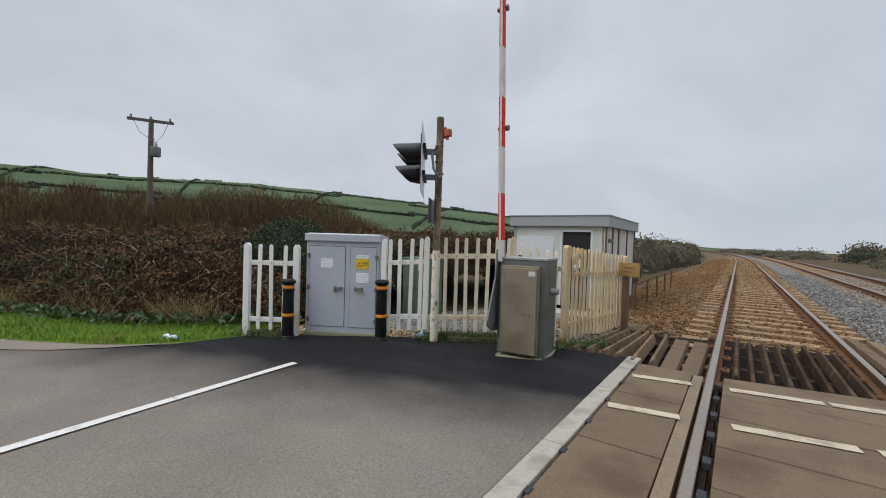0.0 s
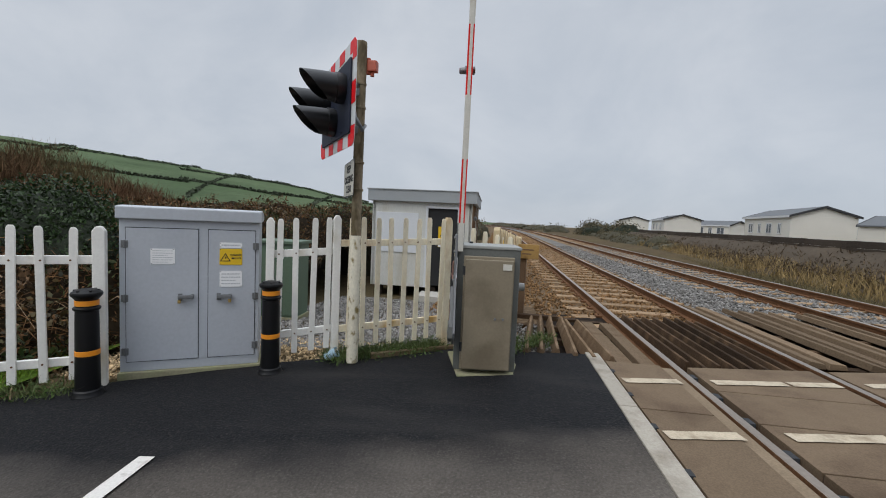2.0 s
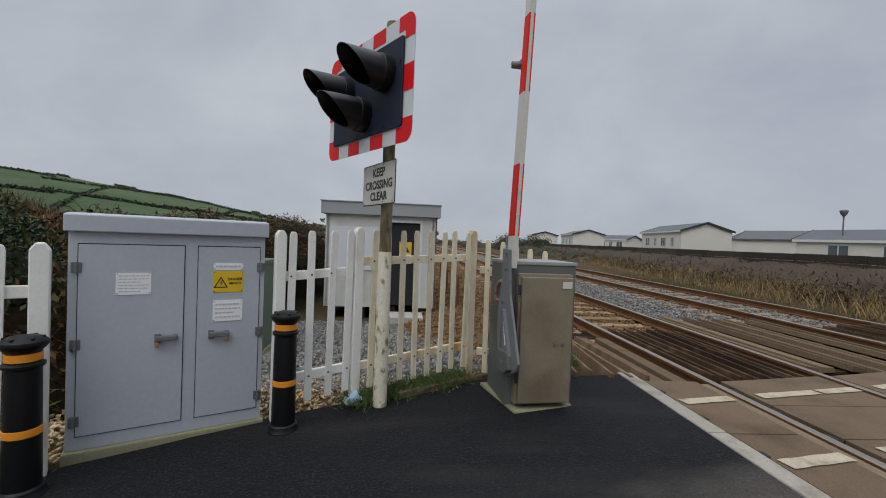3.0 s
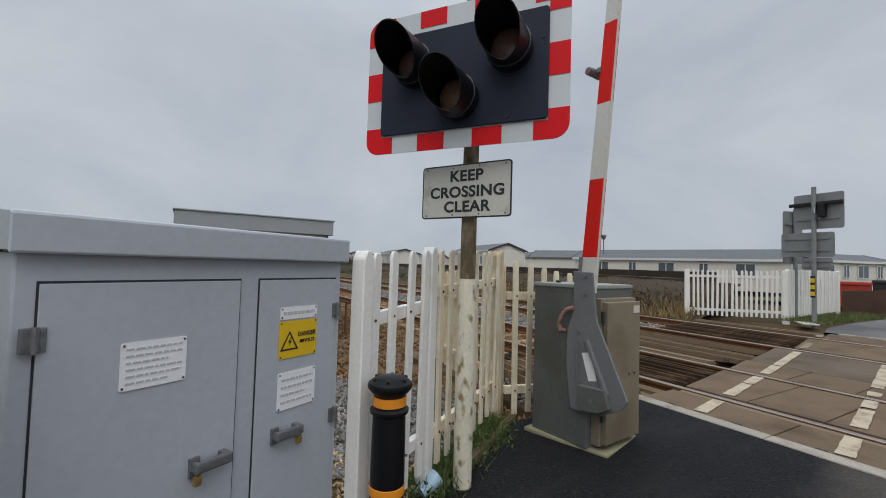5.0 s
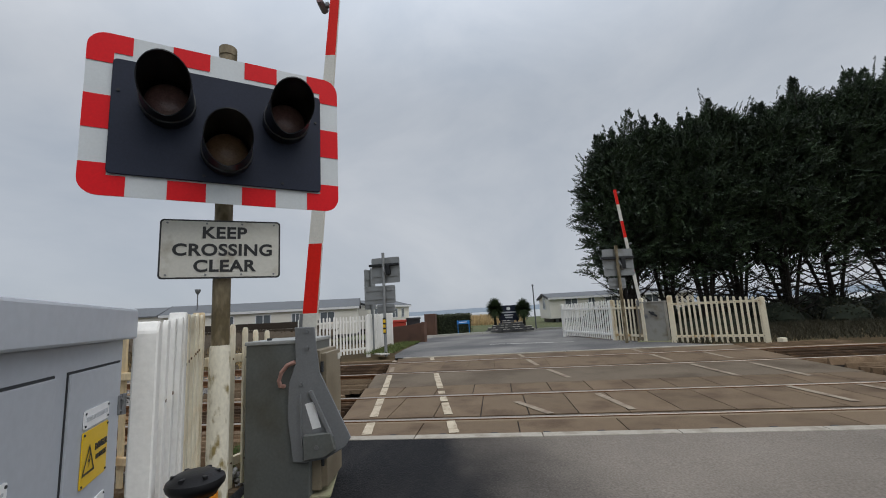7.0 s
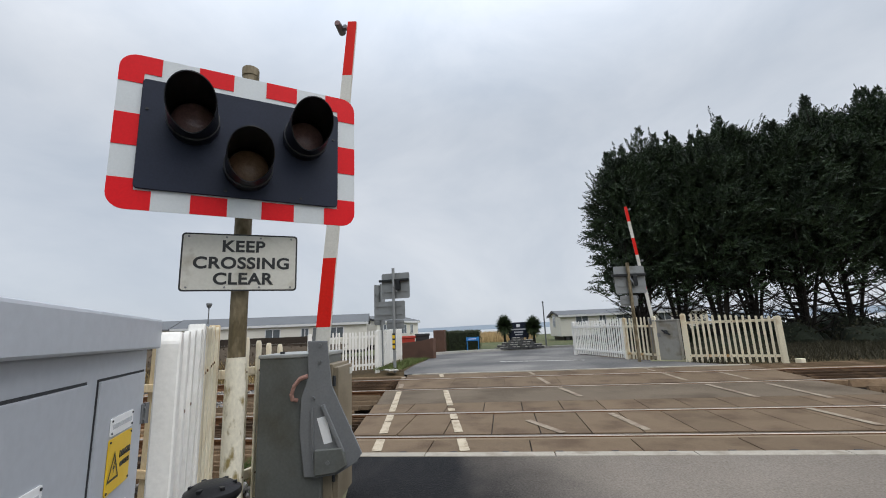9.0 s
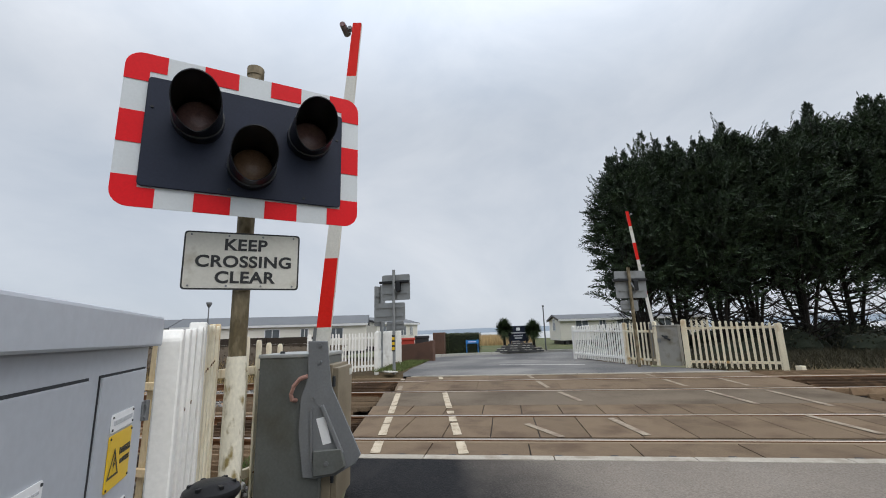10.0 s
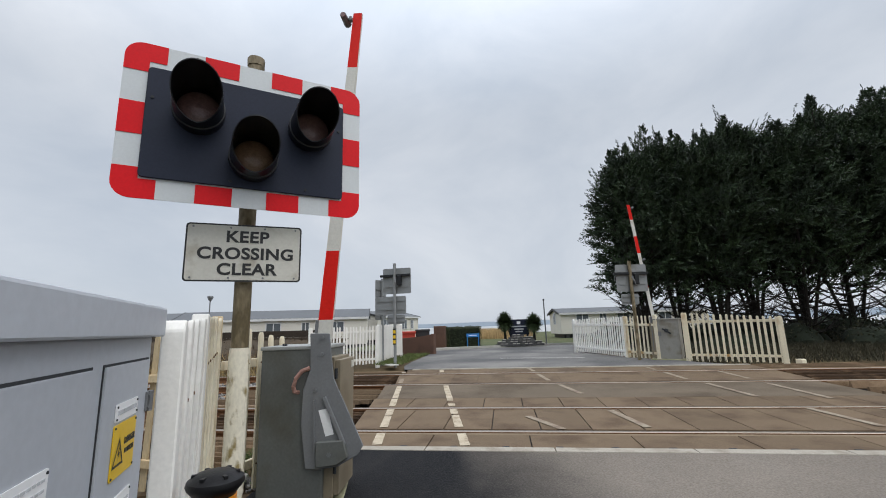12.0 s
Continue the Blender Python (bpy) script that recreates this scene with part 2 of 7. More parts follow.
M_WILLOW = mat("rust_brown_willow_twig", (0.11, 0.062, 0.035), 0.2, 0.5, 20, 0.9, bump=0, island=0.45, stain=(0.1, 0.078, 0.038), stain_scale=0.09, stain_at=(0.45, 0.6), spec=0.08)
# darker copy of the twig colour, for the thicket's shaded inside
M_WILLOW_IN = mat("rust_brown_willow_shade", (0.07, 0.043, 0.025), 0.35, 1.2, 12, 0.95, bump=1.0, stain=(0.07, 0.055, 0.028), stain_scale=0.09, stain_at=(0.45, 0.6), spec=0.08)
M_IVY = mat("dark_evergreen_leaf", (0.02, 0.04, 0.009), 0.25, 3, 40, 0.5, bump=0, island=0.6, spec=0.3)
M_CONIFER = mat("dark_cypress_foliage", (0.03, 0.054, 0.02), 0.25, 0.9, 30, 0.65, bump=0, island=0.6, stain=(0.016, 0.03, 0.014), stain_scale=1.3, stain_at=(0.45, 0.6))
M_BARK = mat("dark_bark", (0.022, 0.018, 0.014), 0.3, 4, 40, 0.95, bump=0.8)
# distance haze is mixed into the hill, hedgerow and far land colours
M_HILL = mat("distant_pasture", (0.062, 0.092, 0.044), 0.2, 0.006, 0.2, 0.95, bump=0, stain=(0.088, 0.122, 0.062), stain_scale=0.009, stain_at=(0.42, 0.6), spec=0.08)
M_HEDGEROW = mat("distant_hedgerow", (0.075, 0.088, 0.06), 0.3, 0.05, 0.8, 0.95, bump=0, island=0.3, spec=0.08)
M_FAR = mat("hazy_far_land", (0.2, 0.24, 0.28), 0.08, 0.002, 0.02, 0.95, bump=0)
M_SEA = mat("grey_estuary_water", (0.36, 0.37, 0.37), 0.06, 0.01, 0.3, 0.35, bump=0.05, stain=(0.42, 0.41, 0.38), stain_scale=0.004)
M_REED = mat("golden_reed", (0.5, 0.36, 0.18), 0.2, 1, 20, 0.9, bump=0, island=0.3)
M_CARAVAN = mat("cream_cladding", (0.74, 0.71, 0.64), 0.05, 1, 30, 0.6, bump=0.03)
M_CARAVAN_ROOF = mat("grey_tile_roof", (0.12, 0.127, 0.135), 0.12, 1, 20, 0.7, bump=0.2)
M_GLASS = mat("dark_window_glass", (0.12, 0.135, 0.15), 0.1, 2, 30, 0.08, bump=0)
M_TRIM = mat("dark_barge_board", (0.03, 0.03, 0.032), 0.1, 2, 30, 0.6)
M_FRAME = mat("white_upvc", (0.7, 0.7, 0.7), 0.04, 2, 30, 0.4, bump=0)
M_WALL = mat("dark_sleeper_wall", (0.07, 0.055, 0.043), 0.3, 2, 25, 0.95, bump=0.8, rand=0.2, spec=0.15)
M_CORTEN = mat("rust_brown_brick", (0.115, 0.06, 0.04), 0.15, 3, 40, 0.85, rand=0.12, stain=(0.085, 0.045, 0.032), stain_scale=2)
M_BLUE = mat("blue_sign_paint", (0.02, 0.2, 0.55), 0.05, 3, 40, 0.4, bump=0)
M_RED_SKIP = mat("red_painted_steel", (0.45, 0.05, 0.03), 0.1, 3, 40, 0.5)
M_STONE = mat("dark_stone_block", (0.075, 0.075, 0.075), 0.2, 3, 40, 0.9, rand=0.3)
M_PALM = mat("palm_leaf", (0.045, 0.07, 0.025), 0.2, 3, 40, 0.6, bump=0, island=0.45)
M_POLE = mat("weathered_wood_pole", (0.12, 0.105, 0.085), 0.2, 3, 40, 0.9)
M_LITTER = mat("white_litter_plastic", (0.7, 0.75, 0.82), 0.1, 12, 60, 0.35)
M_KERB = mat("pale_kerb_stone", (0.45, 0.43, 0.39), 0.12, 3, 40, 0.85, rand=0.08)
M_WOOD_SIGN = mat("ochre_wood_sign", (0.36, 0.22, 0.07), 0.18, 4, 50, 0.8, stain=(0.22, 0.13, 0.04), stain_scale=6)


# ---------- mesh helpers ----------
def V(*p):
    return Vector(p)


def box(bm, x0, x1, y0, y1, z0, z1, bev=0.0, m=None):
    vs = [bm.verts.new((x, y, z)) for z in (z0, z1) for y in (y0, y1) for x in (x0, x1)]
    fs = [bm.faces.new([vs[i] for i in q]) for q in ((0, 2, 3, 1), (4, 5, 7, 6), (0, 1, 5, 4), (2, 6, 7, 3), (0, 4, 6, 2), (1, 3, 7, 5))]
    if bev:
        es = list({e for f in fs for e in f.edges})
        r = bmesh.ops.bevel(bm, geom=es, offset=bev, segments=2, profile=0.6, affect="EDGES")
        vs = list({v for f in r["faces"] for v in f.verts} | {v for v in vs if v.is_valid})
    if m is not None:
        bmesh.ops.transform(bm, matrix=m, verts=vs)
    return bm


def tube(bm, pts, radii, seg=8, cap=True):
    rings, pts = [], [Vector(p) for p in pts]
    if isinstance(radii, (int, float)):
        radii = [radii] * len(pts)
    for i, p in enumerate(pts):
        d = (pts[min(i + 1, len(pts) - 1)] - pts[max(i - 1, 0)]).normalized()
        a = d.cross(V(0, 0, 1) if abs(d.z) < 0.9 else V(1, 0, 0)).normalized()
        b = d.cross(a)
        rings.append([bm.verts.new(p + (a * math.cos(k * math.tau / seg) + b * math.sin(k * math.tau / seg)) * radii[i]) for k in range(seg)])
    for r, s in zip(rings, rings[1:]):
        for k in range(seg):
            bm.faces.new((r[k], r[(k + 1) % seg], s[(k + 1) % seg], s[k]))
    if cap:
        bm.faces.new(rings[0][::-1])
        bm.faces.new(rings[-1])
    return bm


def lathe(bm, prof, seg=20, centre=(0, 0)):
    rings = [[bm.verts.new((centre[0] + r * math.cos(k * math.tau / seg), centre[1] + r * math.sin(k * math.tau / seg), z)) for k in range(seg)] for r, z in prof]
    for r, s in zip(rings, rings[1:]):
        for k in range(seg):
            bm.faces.new((r[k], r[(k + 1) % seg], s[(k + 1) % seg], s[k]))
    bm.faces.new(rings[0][::-1])
    bm.faces.new(rings[-1])
    return bm


def prism(bm, pts, depth, m=None, bev=0.0):
    """A flat outline in x and z, given depth along y."""
    a = [bm.verts.new((x, 0, z)) for x, z in pts]
    b = [bm.verts.new((x, depth, z)) for x, z in pts]
    fs = [bm.faces.new(a), bm.faces.new(b[::-1])]
    for i in range(len(pts)):
        j = (i + 1) % len(pts)
        fs.append(bm.faces.new((a[j], a[i], b[i], b[j])))
    vs = a + b
    if bev:
        es = list({e for f in fs for e in f.edges})
        r = bmesh.ops.bevel(bm, geom=es, offset=bev, segments=1, affect="EDGES")
        vs = list({v for f in r["faces"] for v in f.verts} | {v for v in vs if v.is_valid})
    if m is not None:
        bmesh.ops.transform(bm, matrix=m, verts=vs)
    return bm


def rounded(w, h, r, n=5, cx=0.0, cz=0.0):
    out = []
    for sx, sz, a0 in ((1, 1, 0), (-1, 1, 90), (-1, -1, 180), (1, -1, 270)):
        for k in range(n + 1):
            a = radians(a0 + 90 * k / n)
            out.append((cx + sx * (w / 2 - r) + r * math.cos(a), cz + sz * (h / 2 - r) + r * math.sin(a)))
    return out


def finish(name, bm, material, smooth=False):
    bmesh.ops.recalc_face_normals(bm, faces=bm.faces)
    me = bpy.data.meshes.new(name)
    bm.to_mesh(me)
    bm.free()
    me.materials.append(material)
    if smooth:
        me.shade_smooth()
        me.set_sharp_from_angle(angle=radians(40))
    return me


def part(name, bm, material, parent, label="", smooth=False, m=None):
    ob = new(name, finish(name, bm, material, smooth) if isinstance(bm, bmesh.types.BMesh) else bm)
    ob.parent = parent
    if m is not None:
        ob.matrix_basis = m
    return tagged(ob, label)


def thing(name, m, label, category, group="", kind=""):
    ob = new(name)
    ob.empty_display_size = 0.1
    ob.matrix_basis = m
    return tagged(ob, label, category, group, kind)


def solid(name, bm, material, label="", category="", group="", kind="", smooth=False, m=None):
    ob = new(name, finish(name, bm, material, smooth))
    if m is not None:
        ob.matrix_basis = m
    return tagged(ob, label, category, group, kind)


def raw(name, verts, faces, material, label="", category="", kind="stuff", parent=None, smooth=False):
    me = bpy.data.meshes.new(name)
    verts = np.asarray(verts, dtype=np.float32).reshape(-1, 3)
    faces = np.asarray(faces, dtype=np.int32)
    k = faces.shape[1]
    me.vertices.add(len(verts))
    me.vertices.foreach_set("co", verts.ravel())
    me.loops.add(faces.size)
    me.loops.foreach_set("vertex_index", faces.ravel())
    me.polygons.add(len(faces))
    me.polygons.foreach_set("loop_start", np.arange(len(faces), dtype=np.int32) * k)
    me.update(calc_edges=True)
    me.materials.append(material)
    if smooth:
        me.shade_smooth()
    ob = new(name, me)
    ob.parent = parent
    return tagged(ob, label, category, "", kind)


def lettering(words, size, material, parent, m, width=1.0):
    cu = bpy.data.curves.new("lettering", "FONT")
    cu.body, cu.size, cu.align_x, cu.align_y, cu.extrude, cu.offset = words, size, "CENTER", "CENTER", 0.001, size * 0.03
    cu.space_character = 1.06
    tmp = new("lettering_source", cu)
    me = bpy.data.meshes.new_from_object(tmp)
    bpy.data.objects.remove(tmp)
    me.materials.clear()
    me.materials.append(material)
    me.transform(Matrix.Diagonal((width, 1, 1, 1)))
    return part("lettering", me, material, parent, "", m=m)


rng = np.random.default_rng(7)


def cards(points, length, width, up=0.5, spread=1.0):
    """Small pointed leaves: one four-cornered face each, lying at random round the given points."""
    n = len(points)
    d = rng.normal(size=(n, 3)) * spread
    d[:, 2] += up
    d /= np.linalg.norm(d, axis=1)[:, None]
    s = np.cross(d, rng.normal(size=(n, 3)))
    s /= np.linalg.norm(s, axis=1)[:, None]
    le = (length * rng.uniform(0.6, 1.4, n))[:, None]
    wi = (width * rng.uniform(0.6, 1.4, n))[:, None]
    p = np.asarray(points)
    v = np.stack([p, p + d * le * 0.45 + s * wi / 2, p + d * le, p + d * le * 0.45 - s * wi / 2], 1)
    return v.reshape(-1, 3), np.arange(4 * n).reshape(-1, 4)


def stones(points, size):
    """Broken stones of eight faces."""
    n = len(points)
    base = np.array([(1, 0, 0), (-1, 0, 0), (0, 1, 0), (0, -1, 0), (0, 0, 1), (0, 0, -1)], float)
    k = base[None] * rng.uniform(0.5, 1.25, (n, 6, 1)) + rng.normal(size=(n, 6, 3)) * 0.22
    q = rng.normal(size=(n, 4))
    q /= np.linalg.norm(q, axis=1)[:, None]
    w, x, y, z = q.T
    r = np.stack([1 - 2 * (y * y + z * z), 2 * (x * y - z * w), 2 * (x * z + y * w), 2 * (x * y + z * w), 1 - 2 * (x * x + z * z),
                  2 * (y * z - x * w), 2 * (x * z - y * w), 2 * (y * z + x * w), 1 - 2 * (x * x + y * y)], 1).reshape(n, 3, 3)
    k = np.einsum("nij,nkj->nki", r, k) * (size * rng.uniform(0.55, 1.35, n))[:, None, None]
    v = k + np.asarray(points)[:, None]
    f = np.array([(0, 2, 4), (2, 1, 4), (1, 3, 4), (3, 0, 4), (2, 0, 5), (1, 2, 5), (3, 1, 5), (0, 3, 5)])
    return v.reshape(-1, 3), (np.arange(n)[:, None, None] * 6 + f[None]).reshape(-1, 3)


def vnoise(x, y, s=1.0, seed=0.0):
    return noise.noise((x * s + seed, y * s - seed, seed * 0.37))


def bend(y):
    """The railway's slow curve away to the west."""
    return 0.0 if y < 50 else -((y - 50) ** 2) / 1800


def cross_z(x):
    """The height of the crossing's surface, which climbs a little towards the second track."""
    return float(np.interp(x, [-0.9, 1.6, 3.95, 5.5, 6.4, 9, 60], [0, 0, 0.04, 0.1, 0.125, 0.14, 0.15]))


def road_z(x):
    return float(np.interp(x, [-60, -8, -0.8], [-0.26, -0.235, 0.0]))


# ---------- ground, road, railway ----------
def ground_z(x, y):
    if x > 6.9:
        z = float(np.interp(x, [6.9, 8, 50, 62, 80, 120], [-0.2, 0.02, 0.02, -0.25, -3, -4]))
    elif x > -1.2:
        z = -0.5
    else:
        z = float(np.interp(y, [5, 7, 9, 12, 20], [-0.34, -0.22, -0.33, -0.55, -0.6]))
        if x < -5 and y < 6.5:
            z = max(z, road_z(x) - 0.03) if y > np.interp(x, [-40, -14, -8, -5.9, -5], [-8, 0.4, 2.8, 4.0, 5.4]) else -0.5
        if x > -2.6:
            z = min(z, -0.3)
    return z + 0.025 * vnoise(x, y, 0.8, 3)


def spaced(a, b, step, far):
    near = list(np.arange(a, b + 1e-6, step))
    out, d, p = [], step, a
    while p > -far:
        d *= 1.28
        p -= d
        out.append(p)
    lo, out, d, p = out[::-1], [], step, near[-1]
    while p < far:
        d *= 1.28
        p += d
        out.append(p)
    return lo + near + out


gx, gy = spaced(-26, 26, 0.5, 4200), spaced(-12, 34, 0.5, 4200)
gv = [(x, y, ground_z(x, y)) for y in gy for x in gx]
nx = len(gx)
gf = [(j * nx + i, j * nx + i + 1, (j + 1) * nx + i + 1, (j + 1) * nx + i) for j in range(len(gy) - 1) for i in range(nx - 1)]
raw("ground", gv, gf, M_SOIL, "rough brown-green field ground round the railway", "ground", "structure", smooth=True)

# the road: old worn asphalt with a new black apron towards the fence
M_ROAD = mat("road_asphalt", (0.13, 0.117, 0.105), 0.3, 0.9, 60, 0.78, bump=1.0, spec=0.13)
n, l = M_ROAD.node_tree.nodes, M_ROAD.node_tree.links
tc = n.new("ShaderNodeTexCoord")
sep = n.new("ShaderNodeSeparateXYZ")
l.new(tc.outputs["Object"], sep.inputs[0])
k1 = n.new("ShaderNodeMath")
k1.operation = "MULTIPLY_ADD"
k1.inputs[1].default_value = -0.27
l.new(sep.outputs["X"], k1.inputs[0])
l.new(sep.outputs["Y"], k1.inputs[2])
wob = n.new("ShaderNodeTexNoise")
wob.inputs["Scale"].default_value, wob.inputs["Detail"].default_value = 1.4, 5
l.new(tc.outputs["Object"], wob.inputs["Vector"])
k2 = n.new("ShaderNodeMath")
k2.operation = "MULTIPLY_ADD"
k2.inputs[1].default_value = 0.9
l.new(wob.outputs["Fac"], k2.inputs[0])
l.new(k1.outputs[0], k2.inputs[2])
rg = n.new("ShaderNodeMapRange")
rg.inputs["From Min"].default_value, rg.inputs["From Max"].default_value = 4.7, 6.2
l.new(k2.outputs[0], rg.inputs["Value"])
mxr = n.new("ShaderNodeMix")
mxr.data_type = "RGBA"
mxr.inputs["A"].default_value, mxr.inputs["B"].default_value = (0.2, 0.172, 0.144, 1), (0.0105, 0.0108, 0.0124, 1)
l.new(rg.outputs["Result"], mxr.inputs["Factor"])
# pale aggregate showing through the tar, and dusty wheel streaks
grit = n.new("ShaderNodeTexNoise")
grit.inputs["Scale"].default_value, grit.inputs["Detail"].default_value = 75, 3
l.new(tc.outputs["Object"], grit.inputs["Vector"])
gr = n.new("ShaderNodeMapRange")
gr.inputs["From Min"].default_value, gr.inputs["From Max"].default_value, gr.inputs["To Max"].default_value = 0.54, 0.68, 0.5
l.new(grit.outputs["Fac"], gr.inputs["Value"])
worn = n.new("ShaderNodeMapRange")
worn.inputs["To Min"].default_value, worn.inputs["To Max"].default_value = 0.5, 0.16
l.new(rg.outputs["Result"], worn.inputs["Value"])
l.new(worn.outputs["Result"], gr.inputs["To Max"])
dusty = n.new("ShaderNodeMapRange")
dusty.inputs["To Min"].default_value, dusty.inputs["To Max"].default_value = 0.3, 0.1
l.new(rg.outputs["Result"], dusty.inputs["Value"])
streak = n.new("ShaderNodeMapping")
streak.inputs["Scale"].default_value = (0.35, 1.6, 1)
l.new(tc.outputs["Object"], streak.inputs["Vector"])
dust = n.new("ShaderNodeTexNoise")
dust.inputs["Scale"].default_value, dust.inputs["Detail"].default_value = 1.6, 7
l.new(streak.outputs["Vector"], dust.inputs["Vector"])
dr = n.new("ShaderNodeMapRange")
dr.inputs["From Min"].default_value, dr.inputs["From Max"].default_value, dr.inputs["To Max"].default_value = 0.5, 0.75, 0.22
l.new(dust.outputs["Fac"], dr.inputs["Value"])
l.new(dusty.outputs["Result"], dr.inputs["To Max"])
both = n.new("ShaderNodeMath")
both.operation = "MAXIMUM"
l.new(gr.outputs["Result"], both.inputs[0])
l.new(dr.outputs["Result"], both.inputs[1])
mxg = n.new("ShaderNodeMix")
mxg.data_type = "RGBA"
l.new(both.outputs[0], mxg.inputs["Factor"])
l.new(mxr.outputs["Result"], mxg.inputs["A"])
mxg.inputs["B"].default_value = (0.19, 0.172, 0.152, 1)
for node in n:
    if node.type == "VECT_MATH":
        l.new(mxg.outputs["Result"], node.inputs[0])


def strip(name, rows, material, zf, label, category, thick=0.25, across=14):
    """A road surface between two edges, given at rising x."""
    bm = bmesh.new()
    prev = None
    for x, y0, y1 in rows:
        ys = np.linspace(y0, y1, across)
        cur = [bm.verts.new((x, y, zf(x) + 0.006 * vnoise(x, y, 0.9, 9))) for y in ys]
        cur = [bm.verts.new((x, y0, zf(x) - thick))] + cur + [bm.verts.new((x, y1, zf(x) - thick))]
        if prev:
            for a in range(len(cur) - 1):
                bm.faces.new((prev[a], cur[a], cur[a + 1], prev[a + 1]))
        prev = cur
    return solid(name, bm, material, label, category, "", "structure", smooth=False)


north = ([-60, -40, -20, -14, -10, -8, -6.6, -5.95, -5.7, -5.2, -4.6, -4.1, -3.5, -3.0, -2.5, -2.0, -1.2, -0.86],
         [-14, -8, -1.6, 0.6, 2.1, 2.95, 3.6, 4.15, 5.0, 5.5, 5.85, 6.2, 6.5, 6.75, 7.0, 7.05, 7.08, 7.1])
xs = [-60, -40, -30, -20, -14, -12, -10, -9, -8, -7.2, -6.6, -6.2, -5.95, -5.7, -5.4, -5.2, -4.9, -4.6, -4.1, -3.5, -3.0, -2.5, -2.0, -1.6, -1.2, -0.86]
strip("road", [(x, float(np.interp(x, [-60, -10, -0.86], [-26, -6, -1.6])), float(np.interp(x, *north))) for x in xs], M_ROAD, road_z,
      "grey worn asphalt road with a newer black apron by the fence", "road")
strip("road_beyond", [(6.5, -0.9, 7.75), (7.5, -0.2, 8.0), (9.2, 0.9, 8.1), (12.2, 2.0, 8.1), (12.8, 1.6, 8.2), (13.6, -5, 8.5), (15.8, -8, 8.5), (16.6, -8, 6.8), (18.3, -8, 2.6)],
      mat("dark_road_beyond", (0.085, 0.083, 0.082), 0.14, 0.6, 120, 0.8, bump=0.4, stain=(0.2, 0.19, 0.175), stain_scale=0.3, stain_at=(0.4, 0.62)), cross_z, "dark asphalt road leading to the holiday park", "road")


def flat_mark(name, p, q, width, material, zf, parent=None, lift=0.004):
    """A painted bar from p to q on a surface."""
    p, q = V(*p), V(*q)
    s = (q - p).normalized().yx * (width / 2)
    s = V(-s.x, s.y)
    bm = bmesh.new()
    steps = 12
    rows = []
    for i in range(steps + 1):
        c = p.lerp(q, i / steps)
        w = 1 + 0.12 * vnoise(c.x * 7, c.y * 7, 1, 5)
        e = 0.008 * vnoise(c.x * 9, c.y * 9, 1, 8)
        rows.append([bm.verts.new((v.x, v.y, zf(v.x) + lift)) for v in (c - s * w + s * e, c + s * w)])
    for a, b in zip(rows, rows[1:]):
        bm.faces.new((a[0], a[1], b[1], b[0]))
    ob = new(name, finish(name, bm, material))
    ob.parent = parent
    return ob


tagged(flat_mark("stop_line", (-3.83, 4.58), (-3.42, 0.6), 0.1, M_LINE, road_z, lift=0.011), "white painted stop line across the asphalt road", "road marking", "", "structure")
tagged(flat_mark("stop_line_beyond", (9.75, 5.1), (9.25, 2.3), 0.12, M_LINE, cross_z, lift=0.011), "white painted stop line on the far road", "road marking", "", "structure")

# pale gravelly turnout at the old road's edge
bm = bmesh.new()
xs2 = list(np.linspace(-16, -5.9, 24))
prev = None
for x in xs2:
    y1 = float(np.interp(x, *north)) - 0.02
    y0 = y1 - float(np.interp(x, [-16, -8, -6.6, -5.9], [0.9, 0.6, 0.3, 0.03])) + 0.08 * vnoise(x, 0, 2.0, 1)
    cur = [bm.verts.new((x, y, road_z(x) + 0.012)) for y in (y0, y1)]
    if prev:
        bm.faces.new((prev[0], cur[0], cur[1], prev[1]))
    prev = cur
solid("road_shoulder", bm, mat("dusty_concrete_shoulder", (0.2, 0.165, 0.132), 0.25, 1.5, 60, 0.9, bump=0.4), "dusty pale strip along the road's grass edge", "road", "", "structure")

# ballast
def bed(name, prof, material, label, lo=-70.0, hi=330.0):
    bm = bmesh.new()
    ys = [lo] + list(np.arange(-12, 50, 1.0)) + list(np.arange(50, hi, 6.0))
    prev = None
    for y in ys:
        cur = [bm.verts.new((x + bend(y), y, z + (0.035 * vnoise(x, y, 1.7, 2) if 0 < i < len(prof) - 1 else 0))) for i, (x, z) in enumerate(prof)]
        if prev:
            for a in range(len(cur) - 1):
                bm.faces.new((prev[a], prev[a + 1], cur[a + 1], cur[a]))
        prev = cur
    return solid(name, bm, material, label, "ballast", "", "structure", smooth=True)


bed("ballast_bed", [(-4.2, -0.75), (-3.2, -0.48), (-2.4, -0.33), (-1.7, -0.26), (-1.0, -0.2), (-0.3, -0.185), (0.3, -0.19), (0.9, -0.19), (1.4, -0.185), (1.9, -0.19), (2.5, -0.22)], M_BED,
    "brown rust-dusted ballast bed under the near track")
bed("ballast_bed_far", [(2.5, -0.22), (2.9, -0.2), (3.4, -0.17), (3.8, -0.15), (4.3, -0.13), (4.8, -0.11), (5.3, -0.09), (5.9, -0.08), (6.5, -0.11), (7.2, -0.2), (8.0, -0.4)], M_BED_GREY,
    "grey stone ballast bed under the far track")


